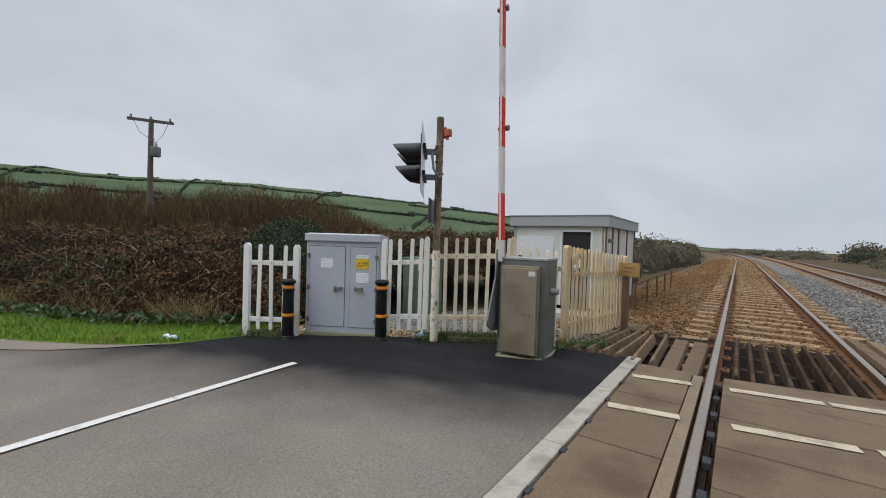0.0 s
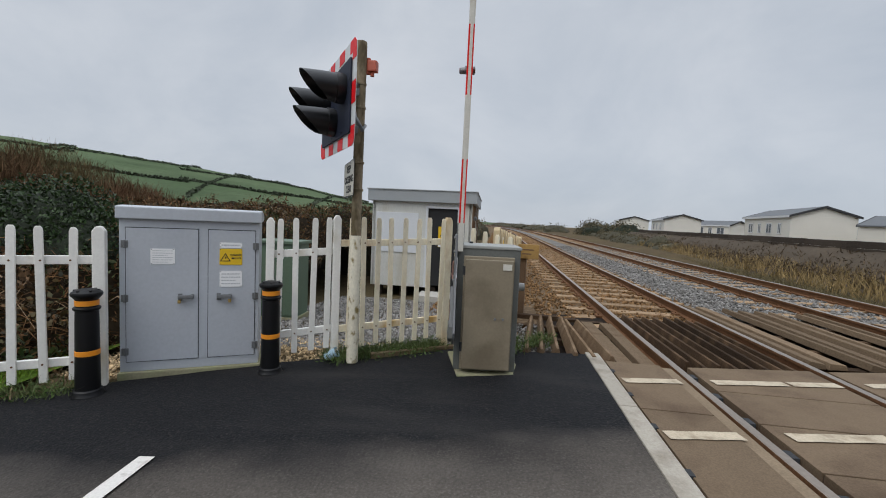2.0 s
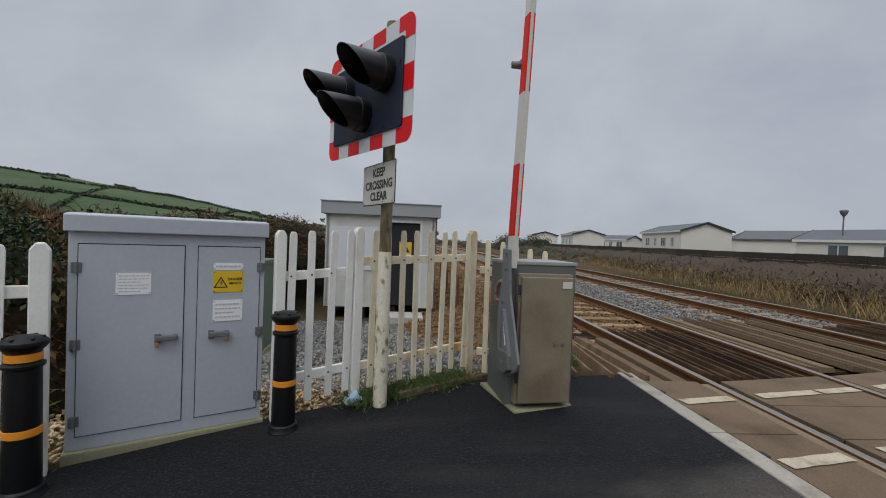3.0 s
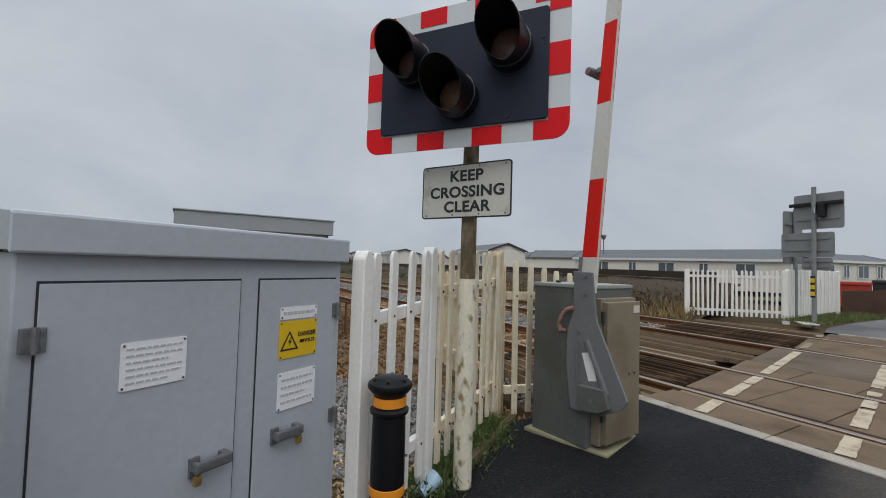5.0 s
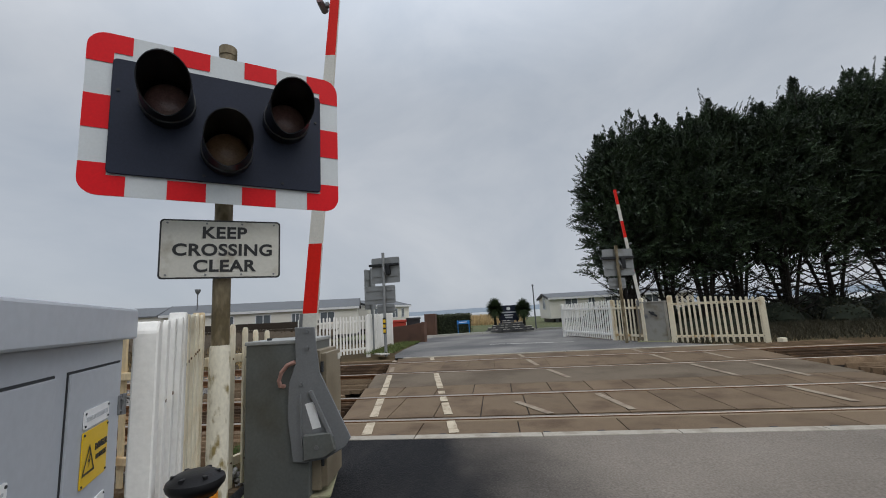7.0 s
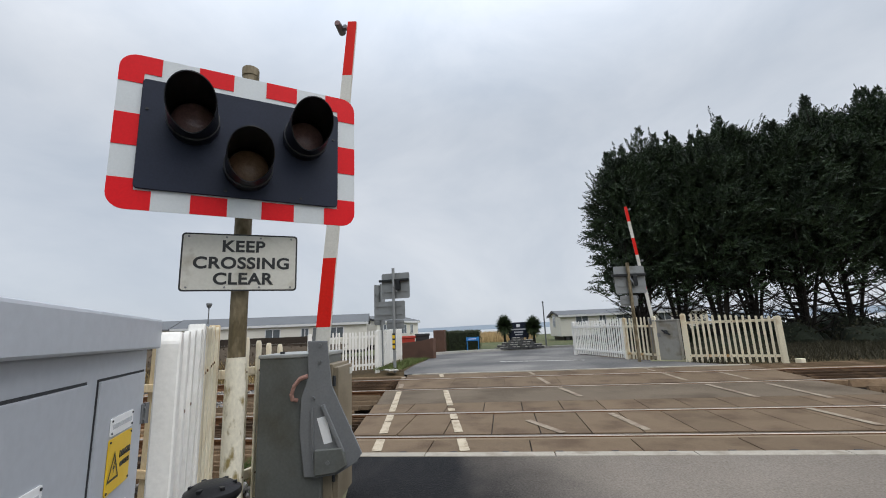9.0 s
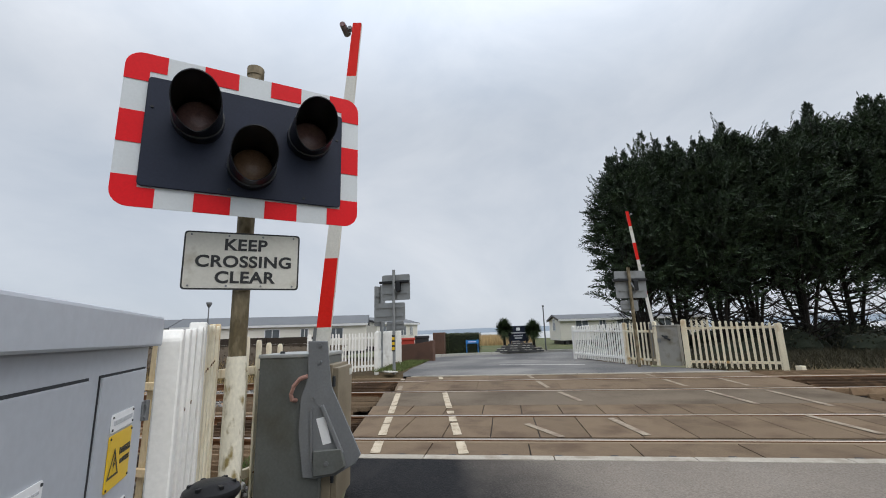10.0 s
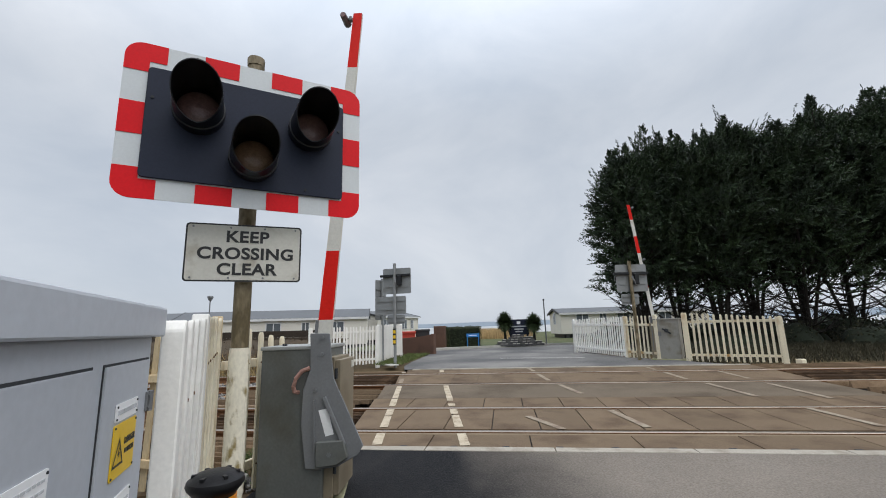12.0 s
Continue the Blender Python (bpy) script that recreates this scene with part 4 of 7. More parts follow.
def fence(label, p, q, zb, zt, count, material, group, posts=(True, True), post_w=0.1, rails=(0.2, 1.02), first=0.5, w=0.072, front=-1, lean=0.0):
    """A picket fence from p to q: zb and zt are the bottom and top heights at both ends."""
    p, q = V(*p), V(*q)
    ln, ang = (q - p).length, math.degrees(math.atan2(q.y - p.y, q.x - p.x))
    f = thing("picket_fence", pose(p.x, p.y, 0, lean, 0, ang), label, "fence", group)
    at = lambda k, z: z[0] + (z[1] - z[0]) * k
    for h in rails:
        bm = bmesh.new()
        box(bm, -0.02, ln + 0.02, -0.02, 0.02, -0.035, 0.035, 0.006)
        for v in bm.verts:
            v.co.z += at(v.co.x / ln, zb) + h
        part("rail", bm, material, f)
    me = picket_mesh("picket", w, 1.0, 0.022, material)
    for i in range(count):
        k = (i + first) / (count - 1 + 2 * first)
        a, b = at(k, zb) + rng.uniform(-0.015, 0.01), at(k, zt) + rng.uniform(-0.012, 0.008)
        ob = part("picket", me, None, f, m=pose(k * ln + rng.uniform(-0.006, 0.006), front * 0.032, a, rng.uniform(-0.6, 0.6), rng.uniform(-0.8, 0.8), rng.uniform(-2, 2)))
        ob.scale = (1, 1, b - a)
        if post_w != 0.13 and count < 18:
            for h in rails:
                part("bolt", bolt_mesh, None, f, m=pose(k * ln, front * 0.042, at(k, zb) + h, 90 if front < 0 else -90))
    for on, k in zip(posts, (0.0, 1.0)):
        if on:
            bm = bmesh.new()
            h = at(k, zt)
            hw = post_w / 2
            prism(bm, [(-hw, -0.5), (hw, -0.5), (hw, h - 0.03), (hw * 0.4, h + 0.01), (-hw * 0.4, h + 0.01), (-hw, h - 0.03)], 0.08, Matrix.Translation((k * ln, -0.06, 0)), 0.006)
            part("post", bm, material, f)
    return f


G = "white picket fences round the equipment"
fence("short white picket fence beside the cabinet", (-5.74, 5.1), (-5.135, 5.515), (-0.06, -0.06), (1.2, 1.19), 3, M_PICKET, G, w=0.055, post_w=0.09, rails=(0.14, 0.98), first=1.0)
fence("white picket fence between cabinet and signal post", (-4.01, 6.187), (-3.475, 6.495), (0.0, 0.04), (1.32, 1.37), 4, M_PICKET, G, rails=(0.19, 0.98), post_w=0.075, w=0.055)
fence("algae-stained cream picket fence behind the signal post", (-3.42, 6.525), (-2.44, 7.155), (0.02, 0.06), (1.37, 1.4), 8, M_PICKET_YEL, G, posts=(False, True), rails=(0.2, 1.08), w=0.052, post_w=0.085)
fence("cream picket fence behind the barrier machine", (-2.32, 7.13), (-1.66, 6.97), (0.0, 0.0), (1.35, 1.22), 5, M_PICKET_YEL, G, posts=(False, False), rails=(0.2, 1.02), w=0.05)
fence("rust-stained ochre picket fence along the railway", (-1.9, 7.8), (-1.53, 9.95), (-0.12, -0.14), (1.31, 1.14), 17, M_PICKET_OLD, G, rails=(0.25, 1.0), posts=(True, True), front=-1, w=0.065)
G2 = "white picket fences beyond the railway"
fence("white picket fence along the far track", (6.9, 10.8), (8.42, 9.15), (0.14, 0.16), (1.36, 1.38), 20, M_PICKET, G2, rails=(0.15, 1.05), w=0.055)
fence("white picket fence along the far road", (8.46, 9.12), (12.6, 9.35), (0.18, 0.2), (1.42, 1.45), 34, M_PICKET, G2, rails=(0.15, 1.05), w=0.07)
fence("rust-stained cream picket fence south of the far machine", (7.75, -0.3), (6.92, -2.35), (0.12, 0.1), (1.48, 1.3), 16, M_PICKET_RUST, G2, rails=(0.17, 1.1), w=0.06, post_w=0.12)
fence("white picket fence leading to the far machine", (9.2, 1.0), (12.1, 2.15), (0.16, 0.2), (1.45, 1.42), 26, M_PICKET, G2, rails=(0.17, 1.02), w=0.06, post_w=0.13)
fence("cream picket fence behind the far machine", (8.2, 0.35), (9.15, 0.98), (0.14, 0.16), (1.45, 1.45), 8, M_PICKET_YEL, G2, rails=(0.17, 1.02), w=0.06, post_w=0.1)
# cream notice boards fixed to the fences
for m, label in ((pose(-1.86, 7.95, 1.08, 0, 0, 80), "cream board fixed to the ochre fence"),):
    t = thing("notice_board", m, label, "sign")
    bm = bmesh.new()
    box(bm, -0.07, 0.07, -0.06, -0.048, -0.14, 0.11, 0.003)
    part("panel", bm, M_PICKET_YEL, t)
    bm = bmesh.new()
    prism(bm, [(-0.045, 0.0), (0.045, 0.0), (0.0, 0.075)], 0.004, Matrix.Translation((0, -0.065, 0)))
    part("triangle", bm, M_YELLOW, t)
    bm = bmesh.new()
    lathe(bm, [(0.03, 0.0), (0.03, 0.004)], 16)
    bmesh.ops.transform(bm, matrix=Matrix.Translation((0, -0.06, -0.075)) @ Matrix.Rotation(radians(90), 4, "X"), verts=bm.verts)
    part("symbol", bm, M_LABEL, t)


# ---------- road signal ----------
def signal():
    yaw = math.degrees(math.atan2(-0.81, 0.586))
    post = pose(-3.24, 6.395, road_z(-3.24) - 0.02)
    t = thing("crossing_signal", post, "road crossing signal with three hooded lamps on a mossy post", "traffic signal")
    z0 = post.translation.z
    part("post", tube(bmesh.new(), [(0, 0, 0), (0, 0, 1.6), (0.005, 0, 3.09)], [0.048, 0.048, 0.05], 18), M_POST, t, "mossy galvanised post", True)
    part("post_cap", lathe(bmesh.new(), [(0.051, 3.07), (0.053, 3.118), (0.05, 3.126), (0.02, 3.128)], 18), M_POST, t, "", True)
    part("sleeve", tube(bmesh.new(), [(0, 0, 0.03), (0, 0, 1.25), (0, 0, 1.29)], [0.057, 0.055, 0.051], 18), M_SLEEVE, t, "white painted mossy lower sleeve", True)

    def on(dx, dz, out):
        # a place on the board: dx along it, dz height, out towards the road
        return Matrix.Rotation(radians(yaw), 4, "Z") @ Matrix.Translation((dx, -out, dz - z0))

    w, h, cx, cz = 1.262, 0.865, -0.005, 2.39
    bo = 0.22
    bm = bmesh.new()
    prism(bm, rounded(w, h, 0.085, 6), 0.004, on(cx, cz, bo))
    board = part("board", bm, M_WHITE, t, "backboard with red and white chequered border")
    # red blocks of the border: clipped pieces that follow the rounded corners
    fw, fh = 0.112, 0.104
    colsx = [-w / 2, -w / 2 + 0.19] + [-w / 2 + 0.19 + (w - 0.38) * i / 5 for i in range(1, 5)] + [w / 2 - 0.19, w / 2]
    rowsz = [-h / 2, -h / 2 + 0.165] + [-h / 2 + 0.165 + (h - 0.33) * i / 3 for i in range(1, 3)] + [h / 2 - 0.165, h / 2]

    def block(x0, x1, zz0, zz1, corner=None):
        bm = bmesh.new()
        if corner:
            sx, sz = corner
            r, pts = 0.085, []
            ox, oz = sx * w / 2, sz * h / 2
            pts = [(ox - sx * 0.19, oz)] + [(ox - sx * r + sx * r * math.sin(radians(a)), oz - sz * r + sz * r * math.cos(radians(a))) for a in range(0, 91, 15)] + [(ox, oz - sz * 0.165), (ox - sx * fw, oz - sz * 0.165), (ox - sx * fw, oz - sz * fh), (ox - sx * 0.19, oz - sz * fh)]
        else:
            pts = [(x0, zz0), (x1, zz0), (x1, zz1), (x0, zz1)]
        prism(bm, pts, 0.0015, on(cx, cz, bo + 0.003))
        part("red_block", bm, M_RED, board)

    for c in ((-1, 1), (1, 1), (1, -1), (-1, -1)):
        block(0, 0, 0, 0, c)
    for i in range(1, 6):
        if i % 2 == 0:
            block(colsx[i], colsx[i + 1], h / 2 - fh, h / 2)
            block(colsx[i], colsx[i + 1], -h / 2, -h / 2 + fh)
    for x0, x1 in ((-w / 2, -w / 2 + fw), (w / 2 - fw, w / 2)):
        block(x0, x1, rowsz[2], rowsz[3])
    bm = bmesh.new()
    prism(bm, rounded(1.04, 0.615, 0.02, 3), 0.014, on(cx, cz - 0.014, bo + 0.018), 0.003)
    part("dark_panel", bm, M_BACKING, board, "dark navy inner panel")
    for sx, sz in ((-0.49, 0.12), (0.49, 0.12), (-0.1, -0.29), (0.3, -0.29)):
        part("panel_bolt", tube(bmesh.new(), [(0, 0, 0), (0, -0.006, 0)], 0.008, 6), M_HOOD, board, m=on(cx + sx, cz + sz, bo + 0.0175))
    for dx, dz, lens in ((-0.278, 2.465, M_LENS_RED), (0.308, 2.47, M_LENS_RED), (0.003, 2.236, M_LENS_AMBER)):
        base = on(dx, dz, bo + 0.018) @ Matrix.Rotation(radians(90), 4, "X")      # local z now points to the road
        lamp = part("lamp_housing", lathe(bmesh.new(), [(0.125, 0.0), (0.128, 0.02), (0.128, 0.075), (0.118, 0.08), (0.116, 0.07), (0.11, 0.028)], 28), M_HOOD, t, "black signal lamp housing", True, m=base)
        part("lens", lathe(bmesh.new(), [(0.105, 0.04), (0.098, 0.05), (0.07, 0.062), (0.03, 0.069), (0.004, 0.07)], 24), lens, lamp, "unlit tinted lens", True)
        bm = bmesh.new()
        outer, inn = [], []
        for k in range(33):
            a = math.tau * k / 32
            u = (1 + math.sin(a)) / 2          # 1 at the top, 0 at the bottom
            length = 0.13 + 0.24 * u ** 0.75
            for lst, r in ((outer, 0.122), (inn, 0.116)):
                lst.append([bm.verts.new((r * math.cos(a) * (1 - 0.06 * j / 4), r * math.sin(a) * (1 - 0.06 * j / 4) - 0.012 * u * (j / 4) ** 2, 0.06 + (length - 0.06) * j / 4)) for j in range(5)])
        for lst in (outer, inn):
            for a, b in zip(lst, lst[1:]):
                for j in range(4):
                    bm.faces.new((a[j], b[j], b[j + 1], a[j + 1]))
        for a, b in zip(range(32), range(1, 33)):
            bm.faces.new((outer[a][4], outer[b][4], inn[b][4], inn[a][4]))
        bmesh.ops.remove_doubles(bm, verts=bm.verts, dist=0.0005)
        part("hood", bm, M_HOOD, lamp, "long black cowl", True)
    # cross arms, clamps and cable behind the board
    for dz in (2.55, 2.2):
        bm = bmesh.new()
        box(bm, -0.42, 0.42, 0.0, 0.04, -0.03, 0.03, 0.006, on(0, dz, bo - 0.006))
        part("cross_arm", bm, M_HOOD, t)
        bm = bmesh.new()
        box(bm, -0.045, 0.045, 0.0, 0.17, -0.035, 0.035, 0.006, on(0, dz, bo - 0.03))
        part("clamp", bm, M_STEEL, t)
    part("cable", tube(bmesh.new(), [(0.05, 0.02, 2.35), (0.07, -0.1, 2.28), (0.0, -0.12, 2.4), (-0.05, -0.1, 2.62), (0.0, -0.06, 2.72)], 0.018, 8), M_STEEL, t, "grey flexible cable", True)
    for z in (2.72, 2.5, 1.98, 1.72):
        part("strap", lathe(bmesh.new(), [(0.053, z), (0.058, z + 0.003), (0.058, z + 0.022), (0.053, z + 0.025)], 16), M_POST, t)
    bm = bmesh.new()
    box(bm, 0.06, 0.15, 0.0, 0.08, 2.86, 2.96, 0.01)
    box(bm, 0.03, 0.08, 0.02, 0.06, 2.84, 2.99, 0.005)
    tube(bm, [(0.1, 0.04, 2.86), (0.1, 0.04, 2.82)], 0.02, 8)
    part("sounder", bm, M_SOUNDER, t, "faded red-orange warning sounder")
    def facing(dx, dz, out):
        # a place on the lettered plate, which is turned a little further than the board
        return Matrix.Rotation(radians(-61), 4, "Z") @ Matrix.Translation((dx, -out, dz - z0))

    # lettered plate
    w2, h2, zz = 0.612, 0.333, 1.728
    bm = bmesh.new()
    prism(bm, rounded(w2, h2, 0.02, 4), 0.004, facing(0.006, zz, 0.085))
    sign = part("sign_plate", bm, M_BLACK, t, "weathered white sign lettered in black")
    bm = bmesh.new()
    prism(bm, rounded(w2 - 0.018, h2 - 0.018, 0.014, 4), 0.002, facing(0.006, zz, 0.087))
    part("face", bm, M_SIGN, sign)
    for word, dz, dx, wd in (("KEEP", 0.09, 0.01, 1.1), ("CROSSING", -0.008, 0.01, 1.1), ("CLEAR", -0.099, 0.015, 1.1)):
        lettering(word, 0.092, M_BLACK, sign, facing(0.006 + dx, zz + dz, 0.0885) @ Matrix.Rotation(radians(90), 4, "X"), wd)
    for sx in (-0.27, -0.08, 0.1, 0.27):
        for sz in (-0.145, 0.145):
            bm = bmesh.new()
            tube(bm, [(0, 0, 0), (0, -0.004, 0)], 0.006, 6)
            part("rivet", bm, M_STEEL, sign, m=facing(0.006 + sx, zz + sz, 0.087))
    return t


signal()


# ---------- barrier machine and boom ----------
def barrier():
    t = thing("barrier_machine", pose(0, 0, 0), "grey-green level crossing barrier machine with raised red and white boom", "barrier")
    g = road_z(-1.95)
    bm = bmesh.new()
    box(bm, -0.33, 0.32, -0.34, 0.36, g - 0.1, g + 0.012, 0.012, pose(-1.93, 6.6, 0, 0, 0, 14))
    part("base_slab", bm, M_PLINTH, t, "mossy concrete base slab")
    c = V(-2.22, 6.34, 0)
    turn = Matrix.Translation(c) @ Matrix.Rotation(radians(8), 4, "Z") @ Matrix.Translation(-c)
    set6 = Matrix.Translation(c) @ Matrix.Rotation(radians(6), 4, "Z") @ Matrix.Translation(-c)
    bm = bmesh.new()
    box(bm, -2.222, -1.64, 6.335, 6.84, g + 0.01, 1.13, 0.008, set6)
    part("body", bm, M_MACHINE, t)
    bm = bmesh.new()
    box(bm, -2.23, -1.63, 6.325, 6.85, 1.128, 1.157, 0.007, set6)
    part("lid", bm, M_MACHINE_TOP, t, "pale grey lid")
    bm = bmesh.new()
    box(bm, -2.165, -1.7, 6.262, 6.335, g + 0.04, 1.06, 0.006, set6)
    part("door_frame", bm, M_MACHINE_DOOR, t)
    bm = bmesh.new()
    box(bm, -2.15, -1.712, 6.218, 6.262, g + 0.06, 1.035, 0.006, set6)
    door = part("door", bm, M_MACHINE_DOOR, t, "olive-brown steel door")
    for x in (-1.86, -1.79):
        part("lock", tube(bmesh.new(), [(x, 6.22, 0.5), (x, 6.206, 0.5)], 0.012, 10), M_STEEL, door, m=set6)
    bm = bmesh.new()
    box(bm, -1.81, -1.73, 6.212, 6.217, 0.95, 1.005)
    part("label_plate", bm, M_SIGN, door, "small cream maker's plate", m=set6)
    for z in (0.93, 0.22):
        part("hinge", tube(bmesh.new(), [(-2.16, 6.25, z - 0.04), (-2.16, 6.25, z + 0.04)], 0.013, 8), M_CAB_GAP, t, m=set6)
    part("shaft_stub", tube(bmesh.new(), [(-1.65, 6.6, 0.75), (-1.55, 6.6, 0.75)], 0.04, 14), M_MACHINE_TOP, t, "grey shaft end", True, m=set6)
    part("lid_knob", tube(bmesh.new(), [(-2.13, 6.72, 1.155), (-2.13, 6.72, 1.175)], 0.02, 10), M_CAB_GAP, t)
    # lever plate on the road side of the machine
    out = [(6.44, 1.255), (6.285, 1.25), (6.25, 0.9), (6.01, 0.4), (6.05, 0.335), (6.2, 0.255), (6.36, 0.235), (6.45, 0.245), (6.49, 0.56), (6.485, 0.82), (6.425, 0.98)]
    flip = Matrix(((0, 1, 0, 0), (1, 0, 0, 0), (0, 0, 1, 0), (0, 0, 0, 1)))
    bm = bmesh.new()
    prism(bm, out, 0.02, turn @ Matrix.Translation((-2.252, 0, 0)) @ flip, 0.004)
    lever = part("lever_plate", bm, M_LEVER, t, "grey steel boom lever plate")
    bm = bmesh.new()
    prism(bm, [(6.365, 0.44), (6.155, 0.45), (6.12, 0.325), (6.2, 0.275), (6.362, 0.258)], 0.05, turn @ Matrix.Translation((-2.290, 0, 0)) @ flip, 0.006)
    part("counterweight", bm, M_MACHINE, lever, "dark grey-green counterweight")
    bm = bmesh.new()
    prism(bm, [(6.325, 0.76), (6.3, 0.77), (6.14, 0.42), (6.165, 0.405)], 0.035, turn @ Matrix.Translation((-2.280, 0, 0)) @ flip, 0.003)
    part("rib", bm, M_LEVER, lever)
    bm = bmesh.new()
    prism(bm, [(6.4, 0.74), (6.388, 0.745), (6.375, 0.36), (6.388, 0.355)], 0.02, turn @ Matrix.Translation((-2.268, 0, 0)) @ flip)
    part("rib", bm, M_LEVER, lever)
    bm = bmesh.new()
    prism(bm, [(6.358, 0.665), (6.288, 0.68), (6.235, 0.488), (6.3, 0.474)], 0.003, turn @ Matrix.Translation((-2.254, 0, 0)) @ flip)
    part("label_plate", bm, M_LABEL, lever, "white sticker")
    for y, z, r in ((6.262, 0.35, 0.018), (6.386, 0.815, 0.014), (6.34, 1.22, 0.016), (6.34, 1.09, 0.016)):
        part("bolt", tube(bmesh.new(), [(-2.250, y, z), (-2.295 if r > 0.017 else -2.265, y, z)], r, 6), M_STEEL, lever, m=turn)
    part("pivot", tube(bmesh.new(), [(-2.240, 6.4, 0.62), (-2.100, 6.4, 0.62)], 0.05, 16), M_STEEL, t, "", True)
    part("cable", tube(bmesh.new(), [(-2.262, 6.43, 0.985), (-2.272, 6.49, 0.965), (-2.28, 6.535, 0.91), (-2.285, 6.552, 0.85), (-2.28, 6.545, 0.81), (-2.24, 6.53, 0.8)], 0.017, 8), M_COPPER, t, "faded red cable loop", True)
    # boom: raised, leaning a little over the road
    def at(z):
        return 6.34 - 0.085 * (z - 1.2)
    bands = [(1.1, 1.36, M_BOOM_WHITE), (1.36, 1.93, M_BOOM_RED), (1.93, 2.48, M_BOOM_WHITE), (2.48, 3.06, M_BOOM_RED), (3.06, 3.63, M_BOOM_WHITE), (3.63, 4.19, M_BOOM_RED)]
    for a, b, material in bands:
        bm = bmesh.new()
        wa, wb = (0.058 - 0.006 * (z - 1.1) for z in (a, b))
        pts = [(at(a) - wa, a), (at(a) + wa, a), (at(b) + wb, b), (at(b) - wb, b)]
        prism(bm, pts, 0.05, turn @ Matrix.Translation((-2.230, 0, 0)) @ flip)
        boom = part("boom_band", bm, material, t, "red boom band" if material is M_BOOM_RED else "white boom band")
        bm = bmesh.new()
        pts = [(at(a) - wa - 0.003, a), (at(a) + wa + 0.003, a), (at(b) + wb + 0.003, b), (at(b) - wb - 0.003, b)]
        prism(bm, pts, 0.026, turn @ Matrix.Translation((-2.218, 0, 0)) @ flip)
        part("edge_strip", bm, M_BOOM_WHITE, boom)
    for z in (4.12, 2.73):
        bm = bmesh.new()
        y = at(z)
        box(bm, -2.230, -2.190, y + 0.04, y + 0.07, z - 0.02, z + 0.02, 0.004)
        tube(bm, [(-2.280, y + 0.105, z), (-2.150, y + 0.105, z)], [0.028, 0.036], 14)
        lampb = part("boom_lamp", bm, M_STEEL, t, "small boom lamp")
        for x in (-2.282, -2.148):
            part("lens", tube(bmesh.new(), [(x, y + 0.105, z), (x + (0.004 if x > -2.220 else -0.004), y + 0.105, z)], 0.025, 12), M_LENS_RED, lampb)
    bm = bmesh.new()
    prism(bm, [(at(1.05) + 0.05, 1.03), (at(1.05) + 0.075, 1.03), (at(1.36) + 0.075, 1.36), (at(1.36) + 0.05, 1.36)], 0.07, turn @ Matrix.Translation((-2.240, 0, 0)) @ flip)
    part("clamp", bm, M_LEVER, t)
    return t


barrier()


